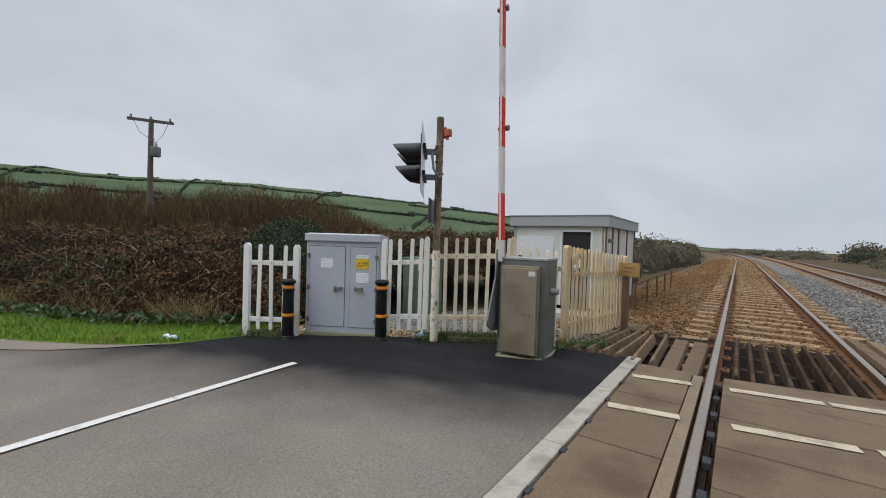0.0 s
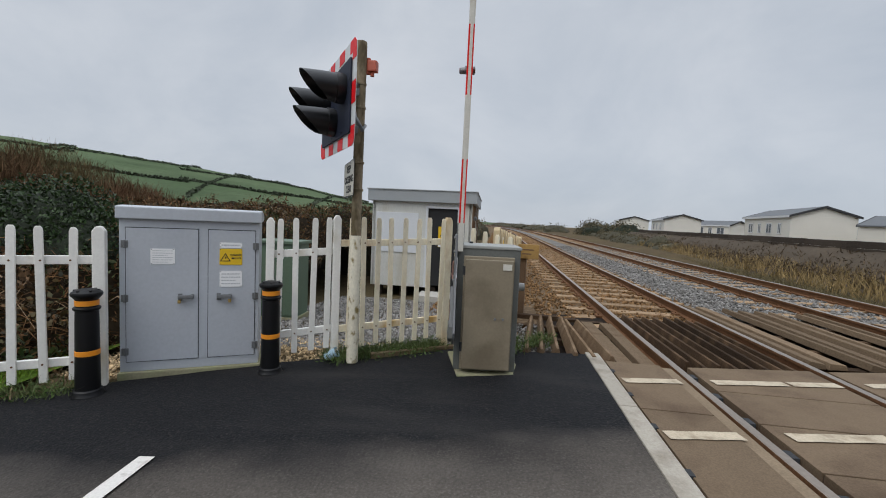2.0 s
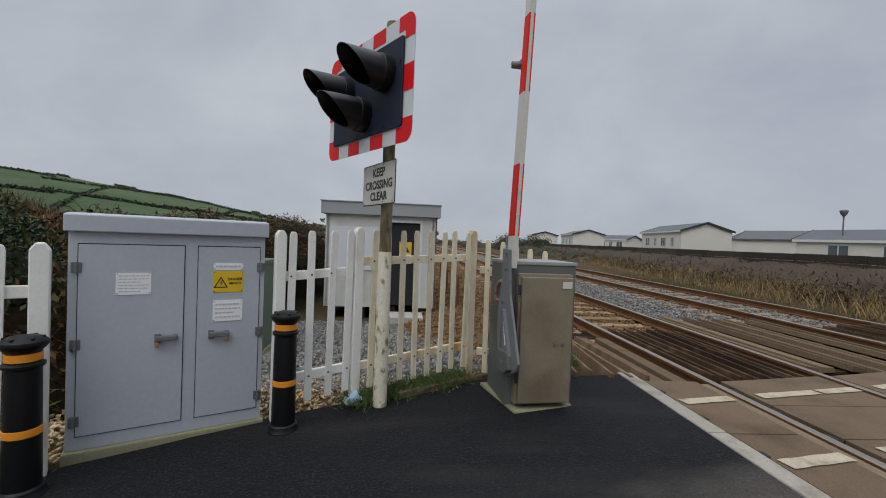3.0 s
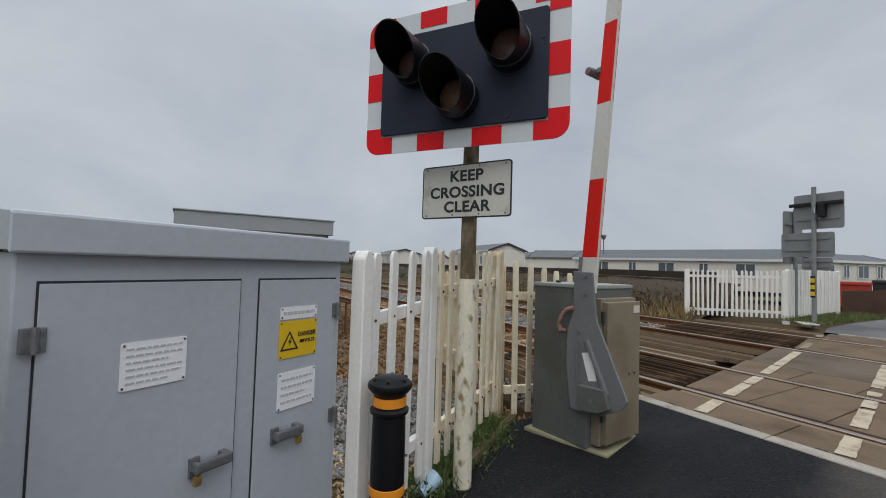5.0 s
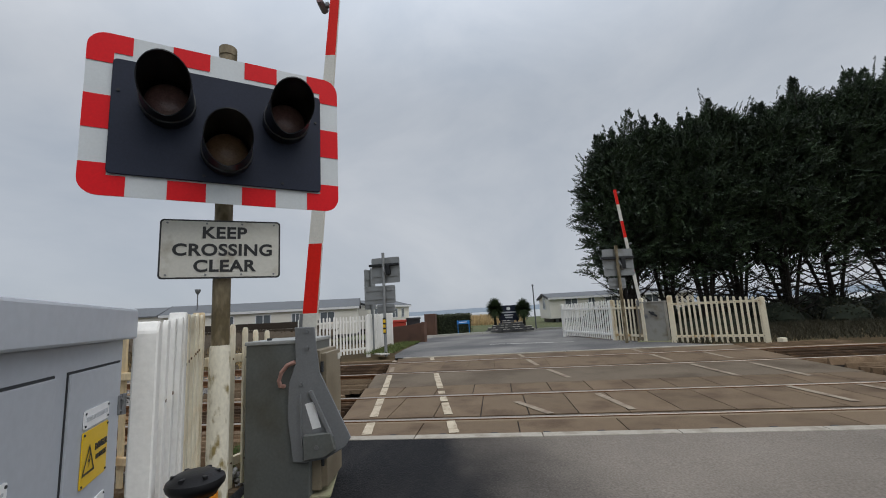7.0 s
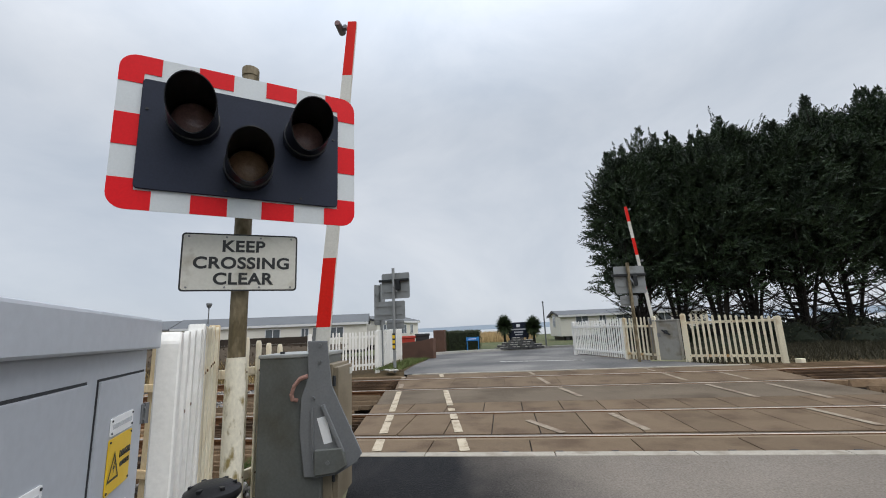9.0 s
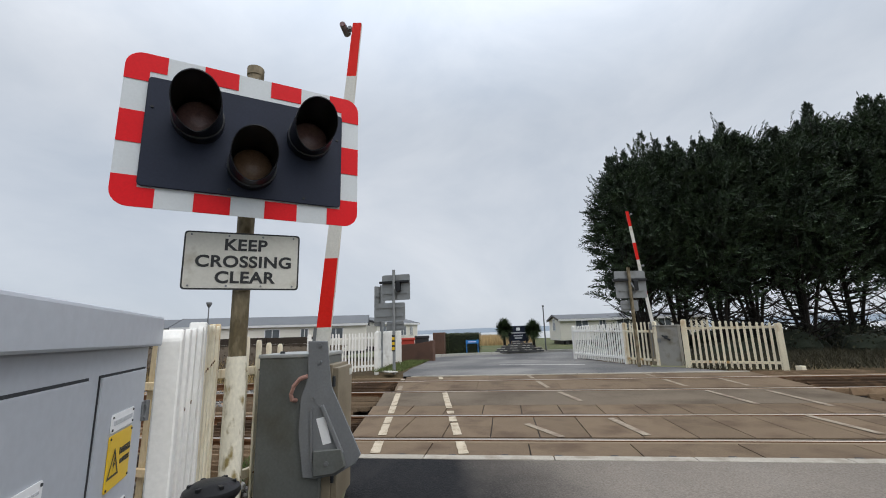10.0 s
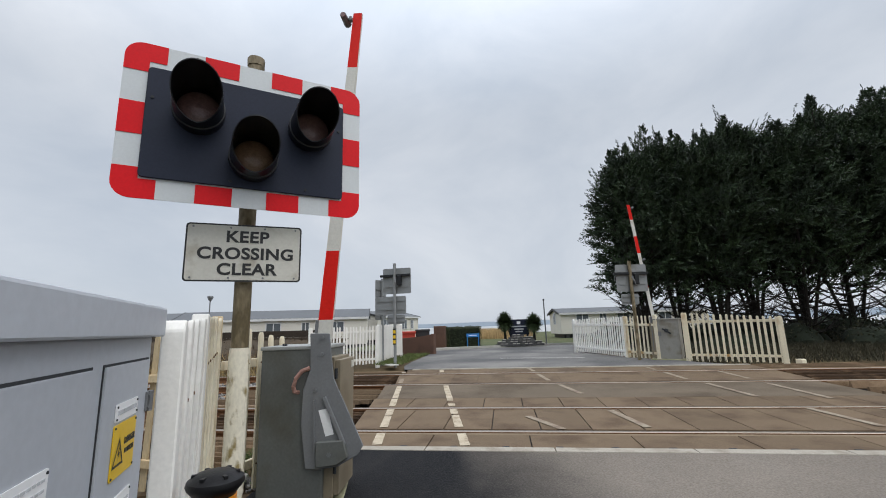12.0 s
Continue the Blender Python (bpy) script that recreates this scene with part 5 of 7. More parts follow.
# ---------- hut, green cabinet, wooden sign, handrail ----------
def hut():
    t = thing("relay_hut", pose(-4.98, 12.45, 0, 0, 0, 1.5), "cream panelled relay hut with a grey flat roof", "hut")
    w, d, zb, zt = 2.45, 4.05, -0.28, 1.8
    for name, b in (("wall", (0.02, w - 0.02, 0.0, 0.08)), ("wall", (0.02, w - 0.02, d - 0.08, d)), ("wall", (0.0, 0.08, 0.0, d)), ("wall", (w - 0.08, w, 0.0, d))):
        bm = bmesh.new()
        if b[1] - b[0] > 1 and b[2] == 0.0:       # front: door opening
            for a0, a1, z0, z1 in ((0.02, 1.36, zb, zt), (2.12, w - 0.02, zb, zt), (1.36, 2.12, 1.66, zt)):
                box(bm, a0, a1, 0.0, 0.08, z0, z1, 0.004)
        else:
            box(bm, *b, zb, zt, 0.004)
        part(name, bm, M_HUT, t)
    bm = bmesh.new()
    box(bm, -0.1, w + 0.1, -0.1, d + 0.1, 1.79, 2.07, 0.01)
    part("roof", bm, M_HUT_ROOF, t, "grey flat roof with deep fascia")
    bm = bmesh.new()
    box(bm, -0.12, w + 0.12, -0.12, d + 0.12, 2.06, 2.085, 0.006)
    part("roof_edge", bm, M_HUT_ROOF, t)
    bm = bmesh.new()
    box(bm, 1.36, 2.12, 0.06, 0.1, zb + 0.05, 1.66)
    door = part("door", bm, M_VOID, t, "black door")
    bm = bmesh.new()
    for a0, a1, z0, z1 in ((1.33, 1.38, zb, 1.7), (2.1, 2.15, zb, 1.7), (1.33, 2.15, 1.65, 1.7)):
        box(bm, a0, a1, -0.012, 0.06, z0, z1, 0.003)
    part("door_frame", bm, M_HUT_PATCH, t)
    bm = bmesh.new()
    box(bm, 1.64, 1.92, 0.05, 0.058, 0.72, 1.22)
    pl = part("notice", bm, M_YELLOW, door, "yellow danger notice")
    bm = bmesh.new()
    prism(bm, [(1.68, 0.98), (1.88, 0.98), (1.78, 1.16)], 0.002, Matrix.Translation((0, 0.046, 0)))
    part("symbol", bm, M_BLACK, pl)
    bm = bmesh.new()
    box(bm, 1.645, 1.915, 0.044, 0.049, 0.725, 0.93)
    part("white_panel", bm, M_LABEL, pl)
    for i in range(9):
        bm = bmesh.new()
        box(bm, 1.38 + i * 0.085, 1.38 + i * 0.085 + 0.055, -0.006, 0.002, 1.71, 1.755)
        part("letter_bar", bm, M_PRINT, t)
    bm = bmesh.new()
    box(bm, 0.1, 1.15, -0.02, 0.002, 0.55, 1.52, 0.004)
    part("board_patch", bm, M_HUT_PATCH, t, "pale boarded patch")
    for y in (0.0, 0.75, 1.5, 2.7, 3.95):
        bm = bmesh.new()
        box(bm, w - 0.005, w + 0.03, y, y + 0.07, zb, 1.8, 0.004)
        part("corner_strip", bm, M_RUST_STRIP, t, "rusty cover strip")
    for x in (0.15, 0.8, 1.5, 2.2):
        for y in (0.25, 3.7):
            bm = bmesh.new()
            box(bm, x - 0.1, x + 0.1, y - 0.1, y + 0.1, -0.75, zb, 0.01)
            part("pier", bm, M_WALL, t)
    bm = bmesh.new()
    lathe(bm, [(0.05, 0.0), (0.05, 0.08), (0.03, 0.1)], 12)
    bmesh.ops.transform(bm, matrix=Matrix.Translation((w, 0.35, 1.45)) @ Matrix.Rotation(radians(90), 4, "Y"), verts=bm.verts)
    part("wall_lamp", bm, M_STEEL, t, "small wall lamp", True)
    bm = bmesh.new()
    box(bm, 1.3, 2.2, -0.75, -0.05, -0.5, -0.36, 0.01)
    part("step", bm, M_KERB, t, "pale concrete step")


hut()


def green_cabinet():
    t = thing("trackside_cabinet", pose(-4.98, 8.5, -0.3, 0, 0, 4), "green painted steel trackside cabinet behind the fence", "cabinet")
    bm = bmesh.new()
    box(bm, -0.62, 0.05, 0.0, 0.5, 0.05, 1.22, 0.008)
    part("body", bm, M_GREEN_CAB, t)
    bm = bmesh.new()
    box(bm, -0.66, 0.09, -0.04, 0.54, 1.2, 1.25, 0.01)
    part("roof", bm, M_GREEN_CAB, t)
    bm = bmesh.new()
    box(bm, -0.64, 0.07, -0.02, 0.52, -0.12, 0.06, 0.01)
    part("plinth", bm, M_PLINTH, t)
    for a, b in ((-0.6, -0.295), (-0.275, 0.03)):
        bm = bmesh.new()
        box(bm, a, b, -0.012, 0.0, 0.09, 1.17, 0.003)
        door = part("door", bm, M_GREEN_CAB, t)
        bm = bmesh.new()
        box(bm, b - 0.05 if a < -0.5 else a + 0.02, b - 0.02 if a < -0.5 else a + 0.05, -0.035, -0.012, 0.6, 0.7, 0.004)
        part("handle", bm, M_STEEL, door)
    bm = bmesh.new()
    box(bm, -0.22, -0.14, -0.016, -0.012, 0.98, 1.13)
    part("label_plate", bm, M_LABEL, t, "white label")


green_cabinet()

t = thing("wooden_sign", pose(-1.4, 9.66, -0.25, 0, 0, -8), "ochre wooden sign board on a brown post", "sign")
bm = bmesh.new()
box(bm, -0.08, 0.02, -0.05, 0.05, 0.0, 1.2, 0.008)
part("post", bm, M_RUST_STRIP, t)
bm = bmesh.new()
box(bm, -0.12, 0.22, -0.1, -0.05, 1.05, 1.29, 0.008)
b = part("board", bm, M_WOOD_SIGN, t)
for k in range(2):
    bm = bmesh.new()
    box(bm, -0.05, 0.14 - 0.04 * k, -0.103, -0.1, 1.19 - 0.07 * k, 1.21 - 0.07 * k)
    part("print_bar", bm, M_RUST_STRIP, b)

t = thing("handrail", Matrix(), "rusty low handrail along the ballast", "handrail")
part("top_rail", tube(bmesh.new(), [(-1.85, 13.0, 0.4), (-1.95, 16.5, 0.38), (-1.95, 20, 0.36)], 0.025, 8), M_RAIL, t, "", True)
for y in (13.1, 14.8, 16.5, 18.2, 19.9):
    part("post", tube(bmesh.new(), [(-1.9, y, -0.5), (-1.9, y, 0.4)], 0.025, 8), M_RAIL, t, "", True)

# litter and drain pipe by the fence
t = thing("plastic_bottle", pose(-6.2, 4.25, road_z(-6.2) + 0.02, 0, 0, 20), "crushed clear plastic bottle on the verge", "litter")
bm = tube(bmesh.new(), [(-0.11, 0, 0.03), (-0.06, 0.01, 0.035), (0.0, 0, 0.025), (0.07, 0.01, 0.035), (0.1, 0, 0.03), (0.13, 0, 0.03)], [0.03, 0.042, 0.03, 0.04, 0.016, 0.014], 10)
part("body", bm, M_LITTER, t, "", True)
part("cap", tube(bmesh.new(), [(0.13, 0, 0.03), (0.155, 0, 0.03)], 0.017, 10), M_BLUE, t)
t = thing("plastic_cup", pose(-3.52, 6.4, -0.05, 20, 60, 30), "pale blue crushed cup by the fence", "litter")
part("body", lathe(bmesh.new(), [(0.035, 0.0), (0.05, 0.12), (0.053, 0.13), (0.048, 0.125), (0.032, 0.01)], 14), mat("pale_blue_plastic", (0.4, 0.56, 0.68), 0.1, 12, 60, 0.4), t, "", True)
bm = bmesh.new()
box(bm, 0, 1.05, -0.03, 0.03, -0.04, 0.03, 0.006)
solid("timber_edging", bm, M_TIMBER_LIGHT, "grey timber edging board under the fence", "edging", m=pose(-3.1, 6.56, -0.05, 0, 0, 33))


# ---------- far side of the railway ----------
def back_sign(x, y, yaw, label, plates, post_h, board=None, lean=0.0, post_mat=M_ALU, post_label="grey galvanised post"):
    t = thing("road_sign", pose(x, y, 0.14, lean, 0, yaw), label, "road sign", "signs seen from behind")
    part("post", tube(bmesh.new(), [(0, 0, -0.1), (0, 0, post_h)], 0.05, 12), post_mat, t, post_label, True)
    for cy, z0, z1, w in plates:
        bm = bmesh.new()
        prism(bm, rounded(w, z1 - z0, 0.05, 3, cy, (z0 + z1) / 2), 0.012, Matrix.Translation((0, 0.07, 0)))
        pl = part("plate", bm, M_ALU, t, "grey aluminium back of a sign")
        for z in (z0 + (z1 - z0) * 0.28, z0 + (z1 - z0) * 0.75):
            bm = bmesh.new()
            box(bm, cy - w * 0.42, cy + w * 0.42, 0.045, 0.07, z - 0.02, z + 0.02)
            part("channel", bm, M_ALU, pl)
    if board:
        z = board
        bm = bmesh.new()
        box(bm, -0.52, 0.55, -0.02, 0.06, z - 0.05, z + 0.03, 0.01)
        part("lamp_arm", bm, M_HOOD, t, "black lamp arm")
        bm = bmesh.new()
        tube(bm, [(0.02, -0.03, z - 0.1), (0.06, -0.1, z - 0.25), (0.12, -0.05, z - 0.4), (0.1, 0.02, z - 0.1)], 0.02, 6)
        part("cable", bm, M_STEEL, t)
        bm = bmesh.new()
        box(bm, 0.1, 0.24, -0.06, 0.05, z - 0.35, z - 0.02, 0.015)
        part("lamp_back", bm, M_HOOD, t)
    return t


back_sign(8.15, 8.45, -97, "back of a road crossing signal with sign plates on a post", [(0.05, 2.28, 3.14, 1.0), (-0.18, 1.6, 2.2, 1.1), (0.02, 1.28, 1.58, 0.62)], 3.3, 2.9)
back_sign(9.0, 9.12, -20, "narrow road sign turned edge-on beside the far fence", [(0.0, 1.45, 2.85, 0.62)], 2.9)
back_sign(8.15, 0.92, -80, "back of a road crossing signal by the far machine", [(0.06, 2.05, 2.9, 0.98), (-0.05, 1.65, 1.98, 0.55)], 3.0, 2.62, 0.0, M_POST, "brown mossy wooden post")
t = thing("reflector_strip", pose(8.15, 8.45, 0.2, 0, 0, -97), "yellow and black reflector strip on the far post", "reflector")
bm = bmesh.new()
box(bm, -0.05, 0.05, -0.062, -0.048, 0.56, 1.08, 0.006)
strip_back = part("backing_strip", bm, M_BLACK, t)
for k in range(3):
    bm = bmesh.new()
    box(bm, -0.045, 0.045, -0.072, -0.062, 0.6 + k * 0.16, 0.7 + k * 0.16, 0.004)
    part("reflector", bm, M_YELLOW, strip_back, "yellow reflector")
bm = bmesh.new()
box(bm, -0.32, 0.32, -0.16, 0.16, -0.01, 0.025, 0.012)
solid("kerb_slab", bm, M_KERB, "pale concrete slab at the foot of the far sign", "slab", m=pose(8.0, 8.55, 0.13, 0, 0, 35))


def far_barrier():
    t = thing("barrier_machine", pose(8.35, 0.0, 0.13, 0, 0, -28), "grey barrier machine with a raised boom beyond the tracks", "barrier")
    bm = bmesh.new()
    box(bm, -0.45, 0.45, -0.5, 0.45, -0.1, 0.03, 0.015)
    part("base_slab", bm, M_PLINTH, t)
    bm = bmesh.new()
    box(bm, -0.3, 0.3, -0.38, 0.28, 0.03, 1.18, 0.01)
    part("body", bm, M_FAR_MACHINE, t)
    bm = bmesh.new()
    box(bm, -0.33, 0.33, -0.4, 0.31, 1.17, 1.21, 0.01)
    part("lid", bm, M_FAR_MACHINE, t)
    bm = bmesh.new()
    box(bm, -0.25, 0.25, 0.28, 0.42, 0.05, 1.1, 0.01)
    part("door", bm, M_MACHINE_DOOR, t, "olive-brown door")
    bm = bmesh.new()
    tube(bm, [(-0.3, -0.05, 0.85), (-0.38, -0.05, 0.85)], 0.055, 12)
    part("crank_boss", bm, M_CAB_GAP, t, "dark crank boss")
    bm = bmesh.new()
    box(bm, -0.41, -0.38, -0.2, 0.06, 0.82, 0.87, 0.01, Matrix.Translation((0, -0.05, 0.85)) @ Matrix.Rotation(radians(35), 4, "X") @ Matrix.Translation((0, 0.05, -0.85)))
    part("crank_arm", bm, M_CAB_GAP, t)
    bm = bmesh.new()
    box(bm, -0.312, -0.3, 0.1, 0.22, 0.7, 0.82, 0.004)
    part("lock_plate", bm, M_STEEL, t)
    return t


far_barrier()
t = thing("barrier_boom", pose(8.35, 0.32, 1.3, 0, 0, 0), "raised red and white barrier boom beyond the tracks", "barrier boom")
z, k = 0.0, 0
for ln in (0.5, 0.5, 0.55, 0.55, 0.55, 0.55, 0.5):
    bm = bmesh.new()
    box(bm, -0.025, 0.025, -0.043, 0.043, z, z + ln)
    for v in bm.verts:
        v.co.y += 0.1 * v.co.z
    part("boom_band", bm, M_BOOM_RED if k % 2 == 0 and k else M_BOOM_WHITE, t)
    z, k = z + ln, k + 1
for z in (3.6, 1.9):
    part("boom_lamp", tube(bmesh.new(), [(-0.06, 0.1 * z - 0.1, z), (0.06, 0.1 * z - 0.1, z)], 0.035, 10), M_STEEL, t)
bm = bmesh.new()
box(bm, -0.06, 0.06, -0.12, 0.12, -0.9, 0.1, 0.01)
part("bracket", bm, M_LEVER, t)
bm = bmesh.new()
box(bm, -0.08, 0.08, -0.08, 0.08, 0.0, 0.2, 0.02)
solid("marker_box", bm, M_PICKET_YEL, "small cream marker box by the far fence", "marker", m=pose(6.85, -2.65, 0.0, 0, 0, 20))

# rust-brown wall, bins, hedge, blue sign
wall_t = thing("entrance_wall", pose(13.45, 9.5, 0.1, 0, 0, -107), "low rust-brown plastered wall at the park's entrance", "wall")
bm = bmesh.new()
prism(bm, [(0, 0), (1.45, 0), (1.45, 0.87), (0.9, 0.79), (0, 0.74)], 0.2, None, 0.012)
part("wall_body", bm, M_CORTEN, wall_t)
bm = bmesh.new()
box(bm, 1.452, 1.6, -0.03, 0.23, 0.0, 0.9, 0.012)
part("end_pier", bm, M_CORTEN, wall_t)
for x, y, w, d, h, material, label in ((15.6, 9.75, 1.1, 0.8, 0.98, M_RED_SKIP, "red waste bin behind the brick wall"), (16.3, 9.1, 0.6, 0.7, 1.06, M_TRIM, "dark waste bin behind the brick wall")):
    t = thing("waste_bin", pose(x, y, 0.14, 0, 0, 12), label, "bin")
    bm = bmesh.new()
    prism(bm, [(-w / 2 + 0.06, 0.1), (w / 2 - 0.06, 0.1), (w / 2, h - 0.12), (-w / 2, h - 0.12)], d, Matrix.Translation((0, -d / 2, 0)), 0.02)
    part("body", bm, material, t)
    bm = bmesh.new()
    box(bm, -w / 2 - 0.03, w / 2 + 0.03, -d / 2 - 0.03, d / 2 + 0.03, h - 0.12, h, 0.03)
    part("lid", bm, material, t)
    for sx in (-1, 1):
        part("wheel", tube(bmesh.new(), [(sx * w * 0.35, -0.03, 0.09), (sx * w * 0.35, 0.03, 0.09)], 0.09, 12), M_BACKING, t)
bm = bmesh.new()
box(bm, -0.3, 0.3, -0.3, 0.3, 0, 1.22, 0.02)
solid("gate_pillar", bm, M_CORTEN, "brown brick gate pillar at the hedge's end", "pillar", m=pose(17.4, 8.35, 0.12))
t = thing("direction_sign", pose(17.0, 6.55, 0.12, 0, 0, -75), "blue direction sign on two blue posts", "sign")
bm = bmesh.new()
box(bm, -0.34, 0.34, -0.02, 0.02, 0.6, 0.78, 0.01)
b = part("panel", bm, M_BLUE, t)
bm = bmesh.new()
box(bm, -0.22, 0.2, -0.024, -0.02, 0.67, 0.71)
part("print_bar", bm, M_LABEL, b)
for x in (-0.3, 0.3):
    part("post", tube(bmesh.new(), [(x, 0, 0), (x, 0, 0.8)], 0.02, 8), M_BLUE, t)
# kerb line and lawn at the far side of the road
kerb = thing("kerb", Matrix(), "pale stone kerb along the far lawn", "kerb", "", "structure")
pts = [(15.9, 9.0), (16.6, 7.2), (17.2, 5.6), (17.9, 4.0), (18.5, 2.5), (18.8, -8)]
for (ax, ay), (bx, by) in zip(pts, pts[1:]):
    nseg = max(1, round(math.hypot(bx - ax, by - ay) / 0.9))
    for i in range(nseg):
        a, b2 = V(ax, ay).lerp(V(bx, by), i / nseg), V(ax, ay).lerp(V(bx, by), (i + 1) / nseg)
        bm = bmesh.new()
        box(bm, 0, (b2 - a).length - 0.01, -0.06, 0.06, 0.0, 0.25, 0.012)
        part("kerb_stone", bm, M_KERB, kerb, m=pose(a.x, a.y, 0.0, 0, 0, math.degrees(math.atan2(b2.y - a.y, b2.x - a.x))))
bm = bmesh.new()
lawn = [(15.95, 9.0), (16.65, 7.2), (17.25, 5.6), (17.95, 4.0), (18.55, 2.5), (18.85, -8), (60, -8), (60, 14), (15.95, 14)]
bm.faces.new([bm.verts.new((x, y, 0.2)) for x, y in lawn])
bmesh.ops.triangulate(bm, faces=bm.faces)
solid("lawn", bm, mat("mown_lawn", (0.07, 0.085, 0.026), 0.3, 1.5, 25, 0.95, bump=0.8, stain=(0.11, 0.095, 0.04), stain_scale=0.9, stain_at=(0.45, 0.7)), "mown green lawn behind the kerb", "lawn", "", "structure")


def leaf_mass(name, spots, count, size, material, label, category, inner=None, up=0.6, ratio=0.5, kind=""):
    """A bush: a dark uneven core and many small leaves on and round it; spots are (x, y, z, rx, ry, rz)."""
    top = thing(name, Matrix(), label, category, "", kind)
    pts = []
    vol = np.array([s[3] * s[4] + s[4] * s[5] for s in spots])
    for s, c in zip(spots, (count * vol / vol.sum()).astype(int)):
        d = rng.normal(size=(c, 3))
        d /= np.linalg.norm(d, axis=1)[:, None]
        r = rng.uniform(0.72, 1.12, (c, 1))
        p = np.array(s[:3]) + d * r * np.array(s[3:])
        pts.append(p[p[:, 2] > s[2] - s[5] * 0.75])
    raw("foliage", *cards(np.concatenate(pts), size, size * ratio, up), material, "", "", "", parent=top)
    if inner:
        bm = bmesh.new()
        for s in spots:
            r = bmesh.ops.create_icosphere(bm, subdivisions=3, radius=1.0)
            for v in r["verts"]:
                k = 0.86 + 0.22 * noise.noise(v.co * 2.3 + Vector(s[:3]))
                v.co = Vector(s[:3]) + Vector((v.co.x * s[3], v.co.y * s[4], v.co.z * s[5])) * k
        part("core", bm, inner, top, smooth=True)
    return top


# near-black colour for bush and hedge cores, shade between leaves painted on
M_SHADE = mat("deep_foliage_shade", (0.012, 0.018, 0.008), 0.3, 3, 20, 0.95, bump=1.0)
def clipped_hedge(x, y, yaw, ln, wd, h):
    t = thing("hedge", pose(x, y, 0.12, 0, 0, yaw), "clipped green box hedge by the gate pillar", "hedge")
    bm = bmesh.new()
    box(bm, 0.05, ln - 0.05, 0.05, wd - 0.05, 0, h - 0.06, 0.08)
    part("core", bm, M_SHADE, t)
    n = 9000
    p = rng.uniform(size=(n, 3)) * (ln, wd, h)
    face = rng.integers(0, 4, n)
    p[face == 0, 1], p[face == 1, 1], p[face == 2, 2], p[face == 3, 0] = 0.03, wd - 0.03, h - 0.05, 0.03
    raw("foliage", *cards(p + rng.normal(0, 0.035, (n, 3)), 0.06, 0.035, 0.3), M_HEDGE_LEAF, "", "", "", parent=t)


M_HEDGE_LEAF = mat("clipped_hedge_leaf", (0.05, 0.062, 0.024), 0.25, 2, 40, 0.6, bump=0, island=0.5)
clipped_hedge(17.75, 8.0, -66, 2.0, 0.9, 1.12)


def blades(points, height, width, lean=0.25):
    n = len(points)
    p = np.asarray(points, float)
    a = rng.uniform(0, math.tau, n)
    s = np.stack([np.cos(a), np.sin(a), np.zeros(n)], 1) * width / 2
    h = height * rng.uniform(0.5, 1.3, n)
    tip = p + np.stack([rng.normal(0, lean, n) * h, rng.normal(0, lean, n) * h, h], 1)
    v = np.stack([p - s, p + s, tip], 1)
    return v.reshape(-1, 3), np.arange(3 * n).reshape(-1, 3)


def spread(n, x0, x1, y0, y1, zf, keep=lambda x, y: True):
    return np.array([(x, y, zf(x, y)) for x, y in zip(rng.uniform(x0, x1, n), rng.uniform(y0, y1, n)) if keep(x, y)])


raw("reed_bed", *blades(np.concatenate([spread(9000, 42, 58, 1.5, 10.5, lambda x, y: 0.0), spread(9000, 30, 42, 2.5, 8.4, lambda x, y: 0.0)]), 0.85, 0.06, 0.08), M_REED, "golden reed bed before the estuary", "reeds")


# entrance sign with stepped stone wall and two palms
def palm(x, y, h, r):
    t = thing("cordyline_palm", pose(x, y, 0.2), "small dark green palm beside the entrance sign", "palm", "palms by the entrance sign")
    part("trunk", tube(bmesh.new(), [(0, 0, 0), (0.02, 0, h * 0.5), (0, 0.02, h)], [0.09, 0.07, 0.07], 10), M_BARK, t, "", True)
    n = 900
    d = rng.normal(size=(n, 3))
    d[:, 2] = d[:, 2] * 1.0 + 0.3
    d /= np.linalg.norm(d, axis=1)[:, None]
    s = np.cross(d, (0, 0, 1.0))
    s /= np.linalg.norm(s, axis=1)[:, None] + 1e-6
    d[:, :2] *= 0.78
    ln = (r * rng.uniform(0.75, 1.12, n))[:, None]
    c = np.array((0, 0, h + 0.05))
    v = np.stack([c + s * 0.01, c - s * 0.01, c + d * ln * 0.6 - s * 0.022, c + d * ln - (0, 0, 0.05) * ln, c + d * ln * 0.6 + s * 0.022], 1)
    raw("fronds", v.reshape(-1, 3), np.arange(5 * n).reshape(-1, 5), M_PALM, "", "", "", parent=t)


palm(17.9, 4.86, 1.17, 0.66)
palm(17.95, 3.31, 1.08, 0.64)
t = thing("entrance_sign", pose(18.3, 4.1, 0.2, 0, 0, -85), "dark entrance sign board behind a stepped stone wall", "sign")
bm = bmesh.new()
box(bm, -0.55, 0.55, -0.03, 0.03, 0.55, 1.38, 0.015)
b = part("board", bm, M_BACKING, t)
bm = bmesh.new()
prism(bm, rounded(0.2, 0.16, 0.02, 2, 0, 1.2), 0.004, Matrix.Translation((0, -0.035, 0)))
part("emblem", bm, M_LABEL, b)
for z, w in ((1.0, 0.4), (0.85, 0.25), (0.72, 0.2)):
    bm = bmesh.new()
    box(bm, -w, w, -0.034, -0.03, z - 0.035, z + 0.035)
    part("print_bar", bm, M_PRINT, b)
for x in (-0.45, 0.45):
    bm = bmesh.new()
    box(bm, x - 0.05, x + 0.05, -0.01, 0.05, 0, 0.6)
    part("post", bm, M_BACKING, t)
